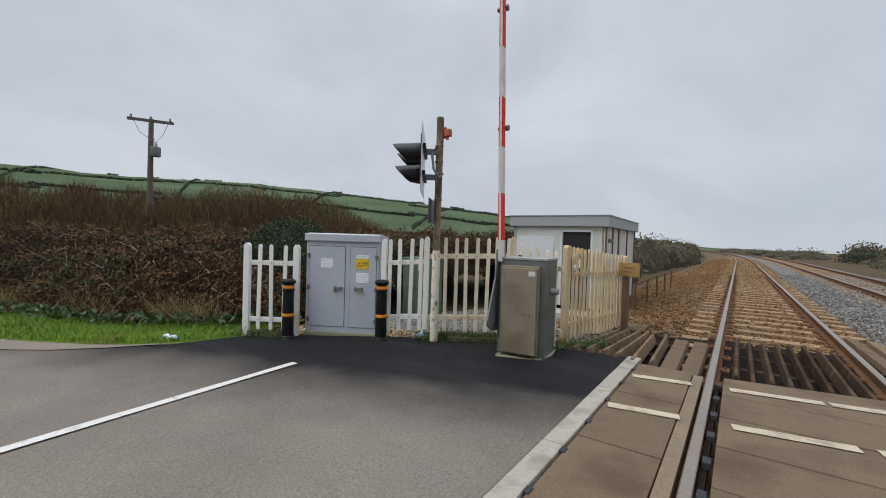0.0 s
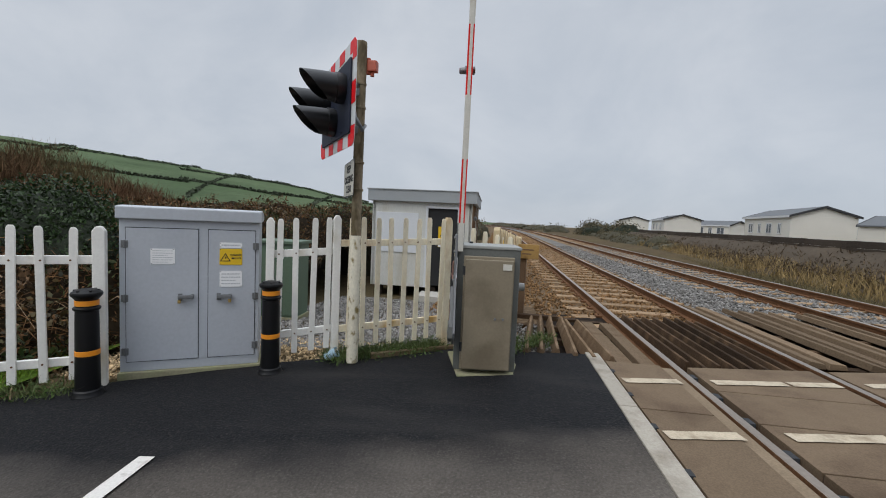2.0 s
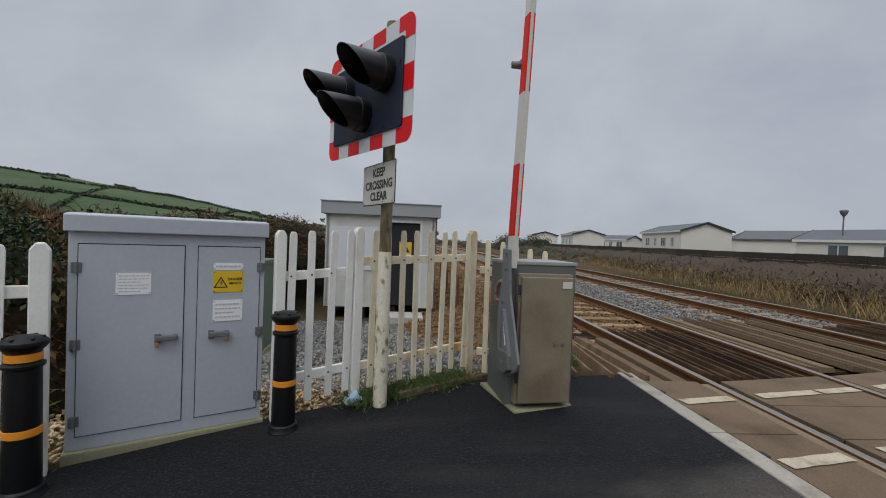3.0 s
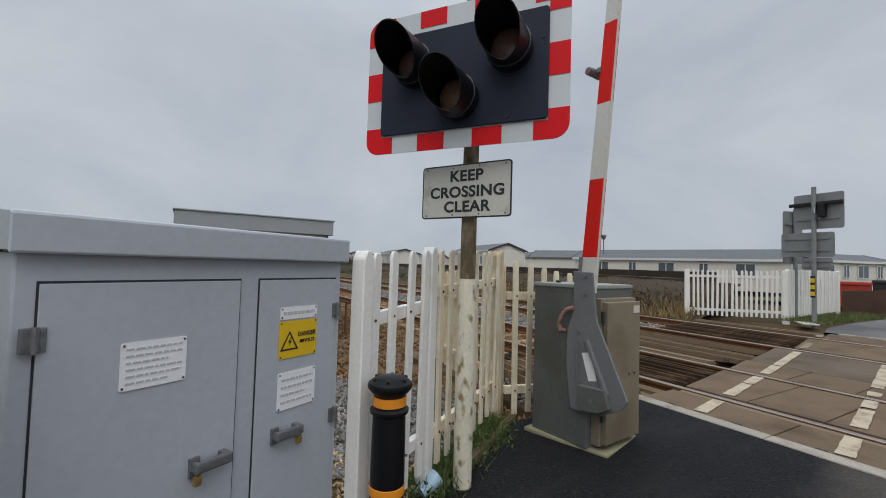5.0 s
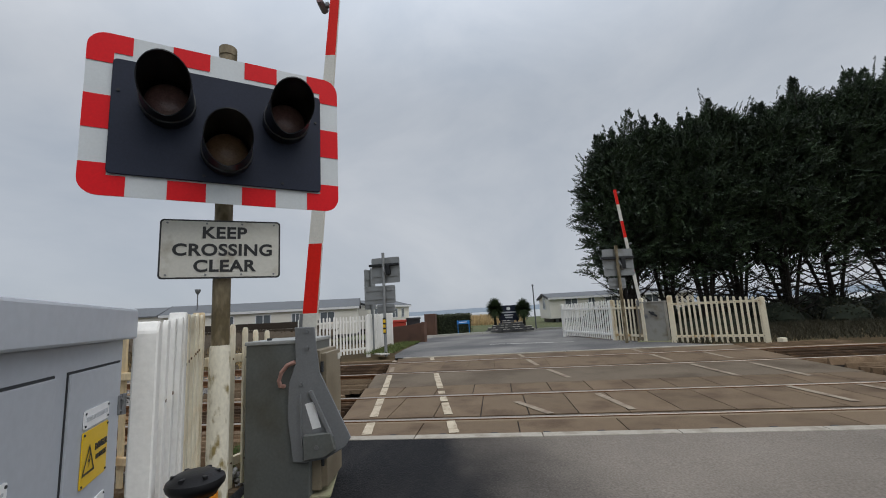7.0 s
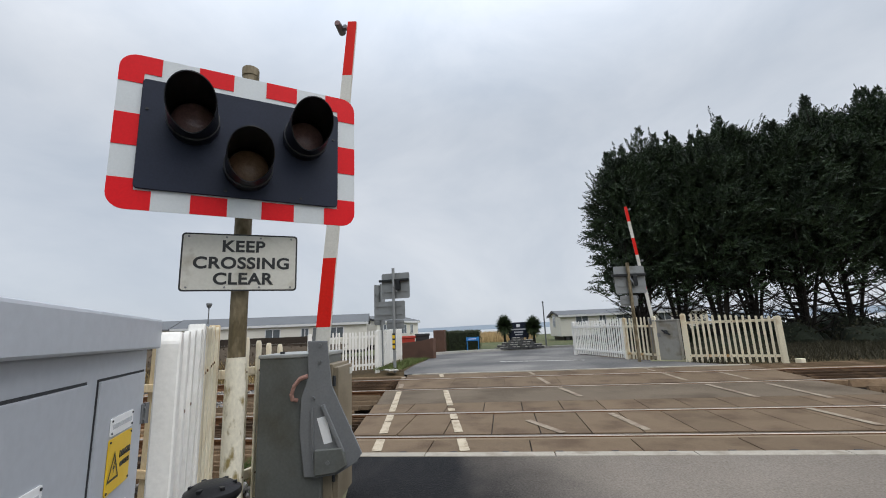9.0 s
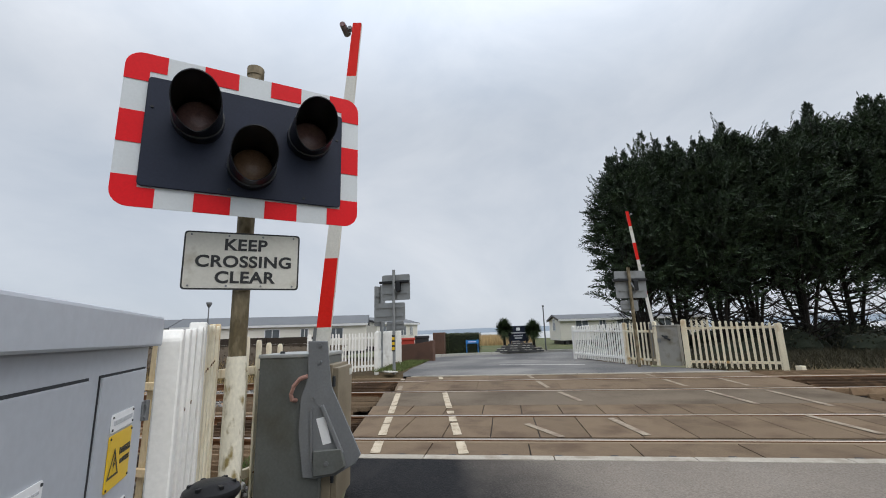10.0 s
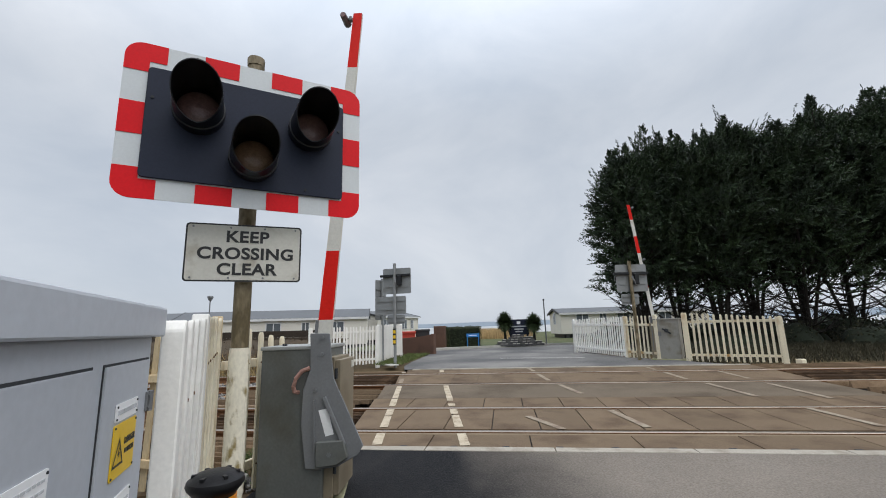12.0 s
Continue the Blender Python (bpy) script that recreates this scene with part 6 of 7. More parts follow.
t = thing("stone_wall", pose(17.55, 4.1, 0.2, 0, 0, -83), "stepped grey stone block wall before the entrance sign", "wall")
sb = bmesh.new()
box(sb, -0.1, 0.1, -0.09, 0.09, 0, 0.105, 0.015)
stone_mesh = finish("stone", sb, M_STONE)
sb = bmesh.new()
box(sb, -0.085, 0.085, -0.085, 0.085, 0, 0.032, 0.006)
slab_mesh = finish("cap_slab", sb, M_KERB)
for r, half in enumerate((1.3, 1.25, 0.95, 0.65, 0.4)):
    for i in range(int(half * 2 / 0.215)):
        if (i + r) % 3:
            part("cap_slab", slab_mesh, None, t, m=pose(-half + 0.12 + i * 0.215 + (0.05 if r % 2 else 0), -0.02, r * 0.115 + 0.096, 0, 0, rng.uniform(-5, 5)))
        part("stone", stone_mesh, None, t, m=pose(-half + 0.1 + i * 0.215 + (0.05 if r % 2 else 0), 0, r * 0.115, 0, 0, rng.uniform(-4, 4)))
part("pole", tube(bmesh.new(), [(0, 0, 0), (0, 0, 2.36), (0, 0, 2.37), (0, 0, 2.46)], [0.04, 0.03, 0.055, 0.05], 8), M_STEEL, thing("flag_pole", pose(18.4, 2.66, 0.2), "thin grey flag pole by the lawn", "pole"), "", True)


# ---------- caravans ----------
def caravan(x, y, yaw, length, width, label, zb=0.0, eave=2.3, ridge=2.75, wins=4, end_win=0, roof=M_CARAVAN_ROOF, ledge=True):
    """A mobile home; local x along its length, the front long side at y = 0."""
    t = thing("static_caravan", pose(x, y, zb, 0, 0, yaw), label, "caravan", "static caravans")
    bm = bmesh.new()
    box(bm, 0, length, 0, width, 0.45, eave, 0.02)
    part("body", bm, M_CARAVAN, t)
    bm = bmesh.new()
    for z in np.arange(0.6, eave, 0.15):
        box(bm, -0.012, length + 0.012, -0.012, width + 0.012, z, z + 0.012)
    part("cladding_lap", bm, M_CARAVAN, t)
    bm = bmesh.new()
    flip = Matrix(((0, 1, 0, 0), (1, 0, 0, 0), (0, 0, 1, 0), (0, 0, 0, 1)))
    prism(bm, [(0.0, eave), (width, eave), (width / 2, ridge - 0.05)], length, flip)
    part("gable", bm, M_CARAVAN, t)
    bm = bmesh.new()
    prism(bm, [(-0.15, eave - 0.03), (width / 2, ridge), (width + 0.15, eave - 0.03), (width + 0.15, eave + 0.06), (width / 2, ridge + 0.09), (-0.15, eave + 0.06)], length + 0.3, Matrix.Translation((-0.15, 0, 0)) @ flip)
    part("roof", bm, roof, t, "grey low-pitched roof")
    for xe in (-0.19, length + 0.15):
        bm = bmesh.new()
        prism(bm, [(-0.17, eave - 0.08), (width / 2, ridge - 0.05), (width + 0.17, eave - 0.08), (width + 0.17, eave + 0.08), (width / 2, ridge + 0.11), (-0.17, eave + 0.08)], 0.04, Matrix.Translation((xe, 0, 0)) @ flip)
        part("barge_board", bm, M_TRIM, t)
    bm = bmesh.new()
    box(bm, -0.14, length + 0.14, -0.165, -0.15, eave - 0.1, eave + 0.05)
    part("fascia", bm, M_FRAME, t, "white eaves fascia")
    # near-black box between the legs paints the shade under the floor
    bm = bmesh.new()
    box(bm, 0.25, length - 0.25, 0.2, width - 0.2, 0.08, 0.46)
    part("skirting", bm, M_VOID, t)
    for i in range(4):
        bm = bmesh.new()
        box(bm, 0.4 + i * (length - 1) / 3, 0.6 + i * (length - 1) / 3, 0.05, 0.25, -0.3, 0.46)
        part("leg", bm, M_STONE, t)

    def window(m, w, h):
        bm = bmesh.new()
        for a in ((-w / 2, w / 2, 0, 0.06), (-w / 2, w / 2, h - 0.06, h), (-w / 2, -w / 2 + 0.06, 0, h), (w / 2 - 0.06, w / 2, 0, h), (-0.025, 0.025, 0, h)):
            box(bm, a[0], a[1], -0.04, 0.0, a[2], a[3])
        win = part("window", bm, M_FRAME, t, m=m)
        bm = bmesh.new()
        box(bm, -w / 2 + 0.03, w / 2 - 0.03, -0.02, -0.012, 0.03, h - 0.03)
        part("pane", bm, M_GLASS, win)

    for i in range(wins):
        k = (i + 0.5) / wins
        window(pose(length * (0.08 + 0.84 * k), -0.012, 1.2), 0.55 if i % 2 else 1.0, 0.85)
    if end_win:
        for i in range(end_win):
            window(pose(-0.012, width * (i + 1) / (end_win + 1), 1.15, 0, 0, -90), 0.8, 0.95)
    return t


caravan(19.3, 26.05, -72.9, 12.3, 3.8, "long cream static caravan with a grey roof behind the wall", -0.15, 2.25, 2.85, 5)
caravan(20.9, 45.6, -100, 9.0, 4.0, "cream static caravan with its gable to the railway", 0.3, 2.55, 3.25, 4)
caravan(19.4, 65.8, -100, 9.0, 4.0, "cream static caravan with a white porch far along the line", 0.2, 2.5, 3.1, 3)
caravan(18.6, 82.0, -100, 9.0, 4.2, "cream static caravan far behind the bushes", 0.2, 2.5, 3.1, 2)
caravan(24.4, 64.6, -60, 5.0, 3.8, "cream static caravan with a low grey roof", 0.0, 2.3, 2.9, 3)
caravan(33.0, 33.0, 110, 9.0, 3.8, "cream static caravan in the second row", 0.0, 2.4, 3.0, 3)
caravan(28.5, 26.5, 118, 9.0, 3.8, "cream static caravan behind the wall in the second row", 0.0, 2.2, 2.85, 3, 1)
caravan(27.0, 14.75, -15.5, 7.0, 3.4, "pale grey static caravan behind the far signs", 0.0, 2.25, 2.7, 4, 1)
caravan(27.6, 0.65, -84, 11.0, 3.7, "cream static caravan beyond the entrance sign", 0.05, 1.98, 2.34, 6, 1)

# dark retaining wall of stacked sleepers beside the far track
wall_r = thing("sleeper_wall", Matrix(), "dark weathered sleeper wall between railway and caravans", "wall", "", "structure")
wb = bmesh.new()
box(wb, 0, 2.55, -0.06, 0.06, 0, 0.238, 0.012)
wall_mesh = finish("plank", wb, M_WALL)
p, q = V(9.3, 11.2), V(14.5, 56.0)
steps = int((q - p).length / 2.57)
ang = math.degrees(math.atan2(q.y - p.y, q.x - p.x))
for i in range(steps):
    c = p + (q - p).normalized() * (i * 2.57)
    for r in range(5):
        part("plank", wall_mesh, None, wall_r, m=pose(c.x, c.y, 0.1 + r * 0.243 + 0.01 * math.sin(i * 1.7), 0, 0, ang + 0.4 * math.sin(i * 2.1 + r)))

# lamp post in the park
t = thing("park_lamp", pose(20.5, 24.5, 0), "slim lamp post in the caravan park", "lamp post")
part("pole", tube(bmesh.new(), [(0, 0, 0), (0, 0, 3.45)], [0.05, 0.035], 8), M_STEEL, t, "", True)
part("lantern", lathe(bmesh.new(), [(0.05, 3.45), (0.15, 3.6), (0.2, 3.75), (0.18, 3.8), (0.03, 3.84)], 10), M_STEEL, t, "", True)

# ---------- planting ----------
edge = lambda x: float(np.interp(x, *north))
# turf strip between road and brambles
bm = bmesh.new()
prev = None
for x in np.linspace(-24, -5.72, 70):
    y0 = edge(x) - 0.03 + 0.06 * vnoise(x, 1, 3.0, 2)
    cur = [bm.verts.new((x, y0 + k * 0.35, road_z(x) + (0.0, 0.035, 0.05, 0.06, 0.08, 0.1, 0.12)[k] + 0.02 * vnoise(x, k, 1.5, 4))) for k in range(7)]
    cur[0].co.z -= 0.1
    if prev:
        for a in range(6):
            bm.faces.new((prev[a], cur[a], cur[a + 1], prev[a + 1]))
    prev = cur
solid("grass_verge", bm, M_GRASS, "bright green grass verge along the road", "grass", "", "structure", smooth=True)
pts = []
for x in rng.uniform(-20, -5.75, 15000):
    k = rng.uniform() ** 1.3
    pts.append((x, edge(x) + 0.02 + 1.5 * k, road_z(x) + 0.02 + 0.06 * k))
raw("grass", *blades(np.array(pts), 0.09, 0.012, 0.5), M_BLADE, "short green grass blades on the verge", "grass")
# weeds along the fence foot
wp = []
for (ax, ay), (bx, by), c in (((-5.75, 5.0), (-5.15, 5.4), 500), ((-3.5, 6.42), (-2.5, 7.05), 3200), ((-2.9, 6.75), (-2.4, 7.1), 500), ((-1.75, 6.95), (-1.2, 7.6), 700)):
    for u in rng.uniform(size=c):
        wp.append((ax + (bx - ax) * u + rng.normal(0, 0.07), ay + (by - ay) * u + rng.normal(0, 0.07), road_z(ax) + 0.0 + abs(rng.normal(0, 0.04))))
raw("fence_grass", *blades(np.array(wp) + rng.normal(0, 0.03, (len(wp), 3)) * (1, 1, 0.2), 0.08, 0.006, 0.7), mat("dull_tuft_blade", (0.085, 0.115, 0.03), 0.2, 3, 30, 0.8, bump=0, island=0.5), "thin grass tufts at the fence foot", "grass")
raw("fence_weeds", *cards(np.array(wp)[::2], 0.045, 0.016, 0.7), mat("weed_leaf", (0.07, 0.12, 0.025), 0.2, 3, 30, 0.7, bump=0, island=0.5), "low green weeds at the fence foot", "weeds")


def bramble_top(x, y):
    d = y - (edge(x) + 1.35)
    h = float(np.interp(d, [-0.3, 0.2, 1.2, 3, 6, 14], [-0.2, 0.45, 0.95, 1.25, 1.5, 1.7]))
    if x > -6.4:
        h *= float(np.interp(x, [-6.4, -5.6], [1, 0.5]))
    return road_z(x) + h + 0.3 * vnoise(x, y, 0.35, 8) + 0.34 * vnoise(x, y, 0.8, 1) + 0.34 * vnoise(x, y, 1.7, 5)


bx, by = np.linspace(-34, -5.7, 86), np.linspace(0, 1, 40)
bv = []
for v in by:
    for x in bx:
        y = edge(x) + 1.1 + 16 * v ** 1.4
        bv.append((x, y, bramble_top(x, y) - 0.1))
bfc = [(j * 86 + i, j * 86 + i + 1, (j + 1) * 86 + i + 1, (j + 1) * 86 + i) for j in range(39) for i in range(85)]
bank = thing("bramble_bank", Matrix(), "tangled brown and dull green winter bramble bank", "brambles", "", "stuff")
# dark sheet just under the leaves, coloured as the bank's inner shade
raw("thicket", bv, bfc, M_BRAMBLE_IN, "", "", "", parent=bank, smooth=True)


def bramble_points(n, near=1.5, drop=0.3):
    out = []
    for x, u in zip(-5.75 - 24 * rng.uniform(size=n) ** 1.15, rng.uniform(size=n)):
        y = edge(x) + 1.15 + 13 * u ** 1.8
        out.append((x, y, bramble_top(x, y) - 0.12 + rng.uniform(-drop, 0.2)))
    return np.array(out)


raw("leaves", *cards(bramble_points(70000, drop=0.04), 0.075, 0.045, 0.4), M_BRAMBLE, "", "", "", parent=bank)
raw("dry_leaves", *cards(bramble_points(46000, drop=0.06), 0.07, 0.028, 0.1), M_TWIG, "", "", "", parent=bank)


def canes(points, length, width, droop=0.5, upward=0.9):
    """Arching stems as ribbons of three pieces."""
    n = len(points)
    p = np.asarray(points)
    a = rng.uniform(0, math.tau, n)
    h = np.stack([np.cos(a), np.sin(a), np.zeros(n)], 1)
    ln = (length * rng.uniform(0.5, 1.4, n))[:, None]
    s = np.stack([-np.sin(a), np.cos(a), rng.normal(0, 0.6, n)], 1) * width / 2
    rows = []
    for k in (0, 0.35, 0.7, 1.0):
        c = p + h * ln * k * rng.uniform(0.4, 0.9, (n, 1)) + np.array((0, 0, 1.0)) * ln * (upward * k - droop * k * k)
        rows += [c - s * (1 - 0.6 * k), c + s * (1 - 0.6 * k)]
    v = np.stack(rows, 1)
    f = np.array([(0, 1, 3, 2), (2, 3, 5, 4), (4, 5, 7, 6)])
    return v.reshape(-1, 3), (np.arange(n)[:, None, None] * 8 + f[None]).reshape(-1, 4)


raw("stems", *canes(bramble_points(26000, drop=0.25), 0.5, 0.008, 0.75, 0.8), M_TWIG, "", "", "", parent=bank)
raw("pale_stems", *canes(bramble_points(2200, drop=0.25), 0.8, 0.011, 0.8, 0.7), mat("bleached_stem", (0.25, 0.17, 0.1), 0.2, 2, 30, 0.9, bump=0, island=0.4), "", "", "", parent=bank)
tp = []
for cx in (-6.9, -7.4, -8.6, -10.5, -12.5, -15):
    for i in range(220):
        x = cx + rng.normal(0, 0.3)
        tp.append((x, edge(x) + 1.25 + abs(rng.normal(0, 0.2)), road_z(x) + 0.1))
raw("dry_tussocks", *blades(np.array(tp), 0.42, 0.012, 0.45), M_DEAD, "pale dead grass tussocks before the brambles", "grass")
vp = []
for x in rng.uniform(-16, -5.8, 2600):
    vp.append((x, edge(x) + 1.2 + rng.uniform(-0.2, 0.35), road_z(x) + 0.1 + rng.uniform(0, 0.14)))
raw("ivy", *cards(np.array(vp), 0.09, 0.05, 0.4), mat("green_ivy_leaf", (0.05, 0.095, 0.028), 0.2, 3, 30, 0.5, bump=0, island=0.5), "dark ivy along the bramble foot", "ivy")

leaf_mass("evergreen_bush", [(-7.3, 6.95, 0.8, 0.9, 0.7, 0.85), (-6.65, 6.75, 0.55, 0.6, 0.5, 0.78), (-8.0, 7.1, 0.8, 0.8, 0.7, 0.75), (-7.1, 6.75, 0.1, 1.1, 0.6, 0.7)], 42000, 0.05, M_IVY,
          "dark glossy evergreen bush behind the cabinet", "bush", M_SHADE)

# rust-brown winter willows behind the brambles
wil = thing("willow_thicket", Matrix(), "rust-brown leafless willow thicket", "thicket", "", "stuff")
spots = []
for i in range(30):
    a = radians(-100 + 58 * i / 29 + rng.uniform(-1, 1))
    r = rng.uniform(20, 33)
    hgt = float(np.interp(math.degrees(a), [-100, -82, -72, -66, -61, -52, -45, -42], [3.6, 3.8, 3.7, 4.0, 4.6, 4.0, 2.3, 1.2])) * r / 27
    spots.append((math.sin(a) * r, 2 + math.cos(a) * r, -0.6, rng.uniform(2.4, 3.8), rng.uniform(2.0, 3.0), hgt + 0.5))
bm = bmesh.new()
tw = []
for s in spots:
    r = bmesh.ops.create_icosphere(bm, subdivisions=3, radius=1.0)
    for v in r["verts"]:
        k = 0.66 + 0.12 * noise.noise(v.co * 2.0 + Vector(s[:3]))
        v.co = Vector(s[:3]) + Vector((v.co.x * s[3], v.co.y * s[4], v.co.z * s[5])) * k
    d = rng.normal(size=(9000, 3))
    d[:, 2] = np.abs(d[:, 2])
    d /= np.linalg.norm(d, axis=1)[:, None]
    tw.append(np.array(s[:3]) + d * np.array(s[3:]) * rng.uniform(0.58, 0.93, (9000, 1)))
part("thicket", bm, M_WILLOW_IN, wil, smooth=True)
raw("twigs", *blades(np.concatenate(tw), 0.5, 0.022, 0.4), M_WILLOW, "", "", "", parent=wil)

# scrub left and right of the line
def scrub(label, places, count, material, size, inner, up=0.6):
    leaf_mass("scrub", places, count, size, material, label, "scrub", inner, up, 0.5, "stuff")


M_SCRUB = mat("olive_brown_scrub_leaf", (0.095, 0.076, 0.038), 0.25, 0.3, 10, 0.85, bump=0, island=0.5)
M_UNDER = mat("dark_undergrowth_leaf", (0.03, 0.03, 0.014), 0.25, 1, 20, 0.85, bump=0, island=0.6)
# darker copy of the scrub leaf colour, painted inner shade of the cores
M_SCRUB_IN = mat("olive_brown_scrub_shade", (0.05, 0.045, 0.025), 0.3, 0.5, 6, 0.95, bump=1.0)
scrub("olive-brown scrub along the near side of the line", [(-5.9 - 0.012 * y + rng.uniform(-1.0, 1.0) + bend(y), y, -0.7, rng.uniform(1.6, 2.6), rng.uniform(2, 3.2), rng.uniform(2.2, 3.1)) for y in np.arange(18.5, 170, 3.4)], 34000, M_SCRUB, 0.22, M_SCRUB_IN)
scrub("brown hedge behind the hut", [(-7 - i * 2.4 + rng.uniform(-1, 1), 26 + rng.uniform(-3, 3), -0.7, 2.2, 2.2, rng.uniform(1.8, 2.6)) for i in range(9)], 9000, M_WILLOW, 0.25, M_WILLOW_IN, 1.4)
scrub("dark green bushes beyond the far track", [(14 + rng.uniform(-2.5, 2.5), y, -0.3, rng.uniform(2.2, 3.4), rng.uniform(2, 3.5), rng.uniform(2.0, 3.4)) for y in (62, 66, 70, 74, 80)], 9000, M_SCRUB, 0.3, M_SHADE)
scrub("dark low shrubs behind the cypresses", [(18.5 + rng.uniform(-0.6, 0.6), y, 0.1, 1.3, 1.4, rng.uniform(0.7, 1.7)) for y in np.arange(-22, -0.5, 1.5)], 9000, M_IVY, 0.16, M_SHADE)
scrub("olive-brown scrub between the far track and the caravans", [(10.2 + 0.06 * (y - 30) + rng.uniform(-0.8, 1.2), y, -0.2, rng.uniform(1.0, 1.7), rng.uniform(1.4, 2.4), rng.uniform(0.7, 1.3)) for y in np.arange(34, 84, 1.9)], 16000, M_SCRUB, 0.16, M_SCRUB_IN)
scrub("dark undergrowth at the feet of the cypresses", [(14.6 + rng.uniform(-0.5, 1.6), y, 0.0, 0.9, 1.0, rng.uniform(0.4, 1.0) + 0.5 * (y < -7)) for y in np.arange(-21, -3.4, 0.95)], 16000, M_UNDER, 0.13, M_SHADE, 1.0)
scrub("low brown scrub far along the line", [(8 + rng.uniform(0, 14) + bend(y), y, -0.4, 3.0, 4, rng.uniform(1.2, 2.2)) for y in np.arange(84, 240, 7)], 9000, M_SCRUB, 0.35, M_SCRUB_IN)


def slope_z(x, y):
    return float(np.interp(x, [6.9, 7.6, 9.0, 13], [-0.25, -0.1, 0.1, 0.2]))


wx = lambda y: 9.3 + (y - 11.2) * 0.116
bp, dp = [], []
for y in 10.6 + 46 * rng.uniform(size=42000) ** 1.3:
    u = rng.uniform()
    bp.append((wx(y) - 0.2 - 2.0 * u ** 1.2, y, slope_z(8, y) + rng.uniform(0, 1.05) * (1 - u * 0.75)))
raw("embankment_brambles", *cards(np.array(bp), 0.15, 0.04, 0.6), mat("grey_brown_bramble", (0.075, 0.05, 0.028), 0.25, 0.5, 20, 0.9, bump=0, island=0.5), "brown brambles below the sleeper wall", "brambles")
bm = bmesh.new()
prev = None
for y in np.arange(10.4, 58, 0.7):
    cur = [bm.verts.new((wx(y) - o, y, z + 0.12 * vnoise(y, o, 0.9, 3))) for o, z in ((0.05, 1.0), (0.5, 0.9), (1.1, 0.55), (1.8, 0.2), (2.6, -0.05), (3.2, -0.3))]
    if prev:
        for a in range(5):
            bm.faces.new((prev[a], prev[a + 1], cur[a + 1], cur[a]))
    prev = cur
solid("embankment", bm, mat("brown_embankment", (0.06, 0.042, 0.024), 0.35, 1.5, 14, 0.95, bump=1.0), "brown overgrown embankment below the wall", "embankment", "", "structure", smooth=True)
for y in 10.6 + 46 * rng.uniform(size=9000) ** 1.4:
    u = rng.uniform()
    if vnoise(0, y, 0.35, 2) + rng.uniform(-0.4, 0.4) > -0.1:
        dp.append((wx(y) - 1.3 - 1.5 * u, y, 0.2 - 0.3 * u))
raw("embankment_grass", *blades(np.array(dp), 0.42, 0.03, 0.4), M_DEAD, "pale dead grass along the far track", "grass")
gp = [(wx(y) - 2.2 - 1.2 * rng.uniform(), y, -0.15) for y in 10.6 + 60 * rng.uniform(size=22000) ** 1.4]
raw("track_side_grass", *blades(np.array(gp), 0.18, 0.02, 0.4), mat("dull_tan_blade", (0.13, 0.105, 0.048), 0.2, 1, 20, 0.9, bump=0, island=0.4), "dull tan grass beside the far track", "grass")
gp = [(x, y, 0.14) for x, y in zip(rng.uniform(7.9, 13, 3000), rng.uniform(8.15, 9.1, 3000))]
raw("far_verge_grass", *blades(np.array(gp), 0.1, 0.014, 0.5), mat("verge_blade", (0.1, 0.13, 0.035), 0.2, 1, 20, 0.9, bump=0, island=0.4), "green grass at the foot of the far fence", "grass")
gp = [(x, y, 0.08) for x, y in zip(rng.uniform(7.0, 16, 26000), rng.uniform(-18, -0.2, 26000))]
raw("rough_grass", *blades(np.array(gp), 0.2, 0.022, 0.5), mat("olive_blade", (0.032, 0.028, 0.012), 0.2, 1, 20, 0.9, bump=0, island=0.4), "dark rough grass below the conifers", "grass")


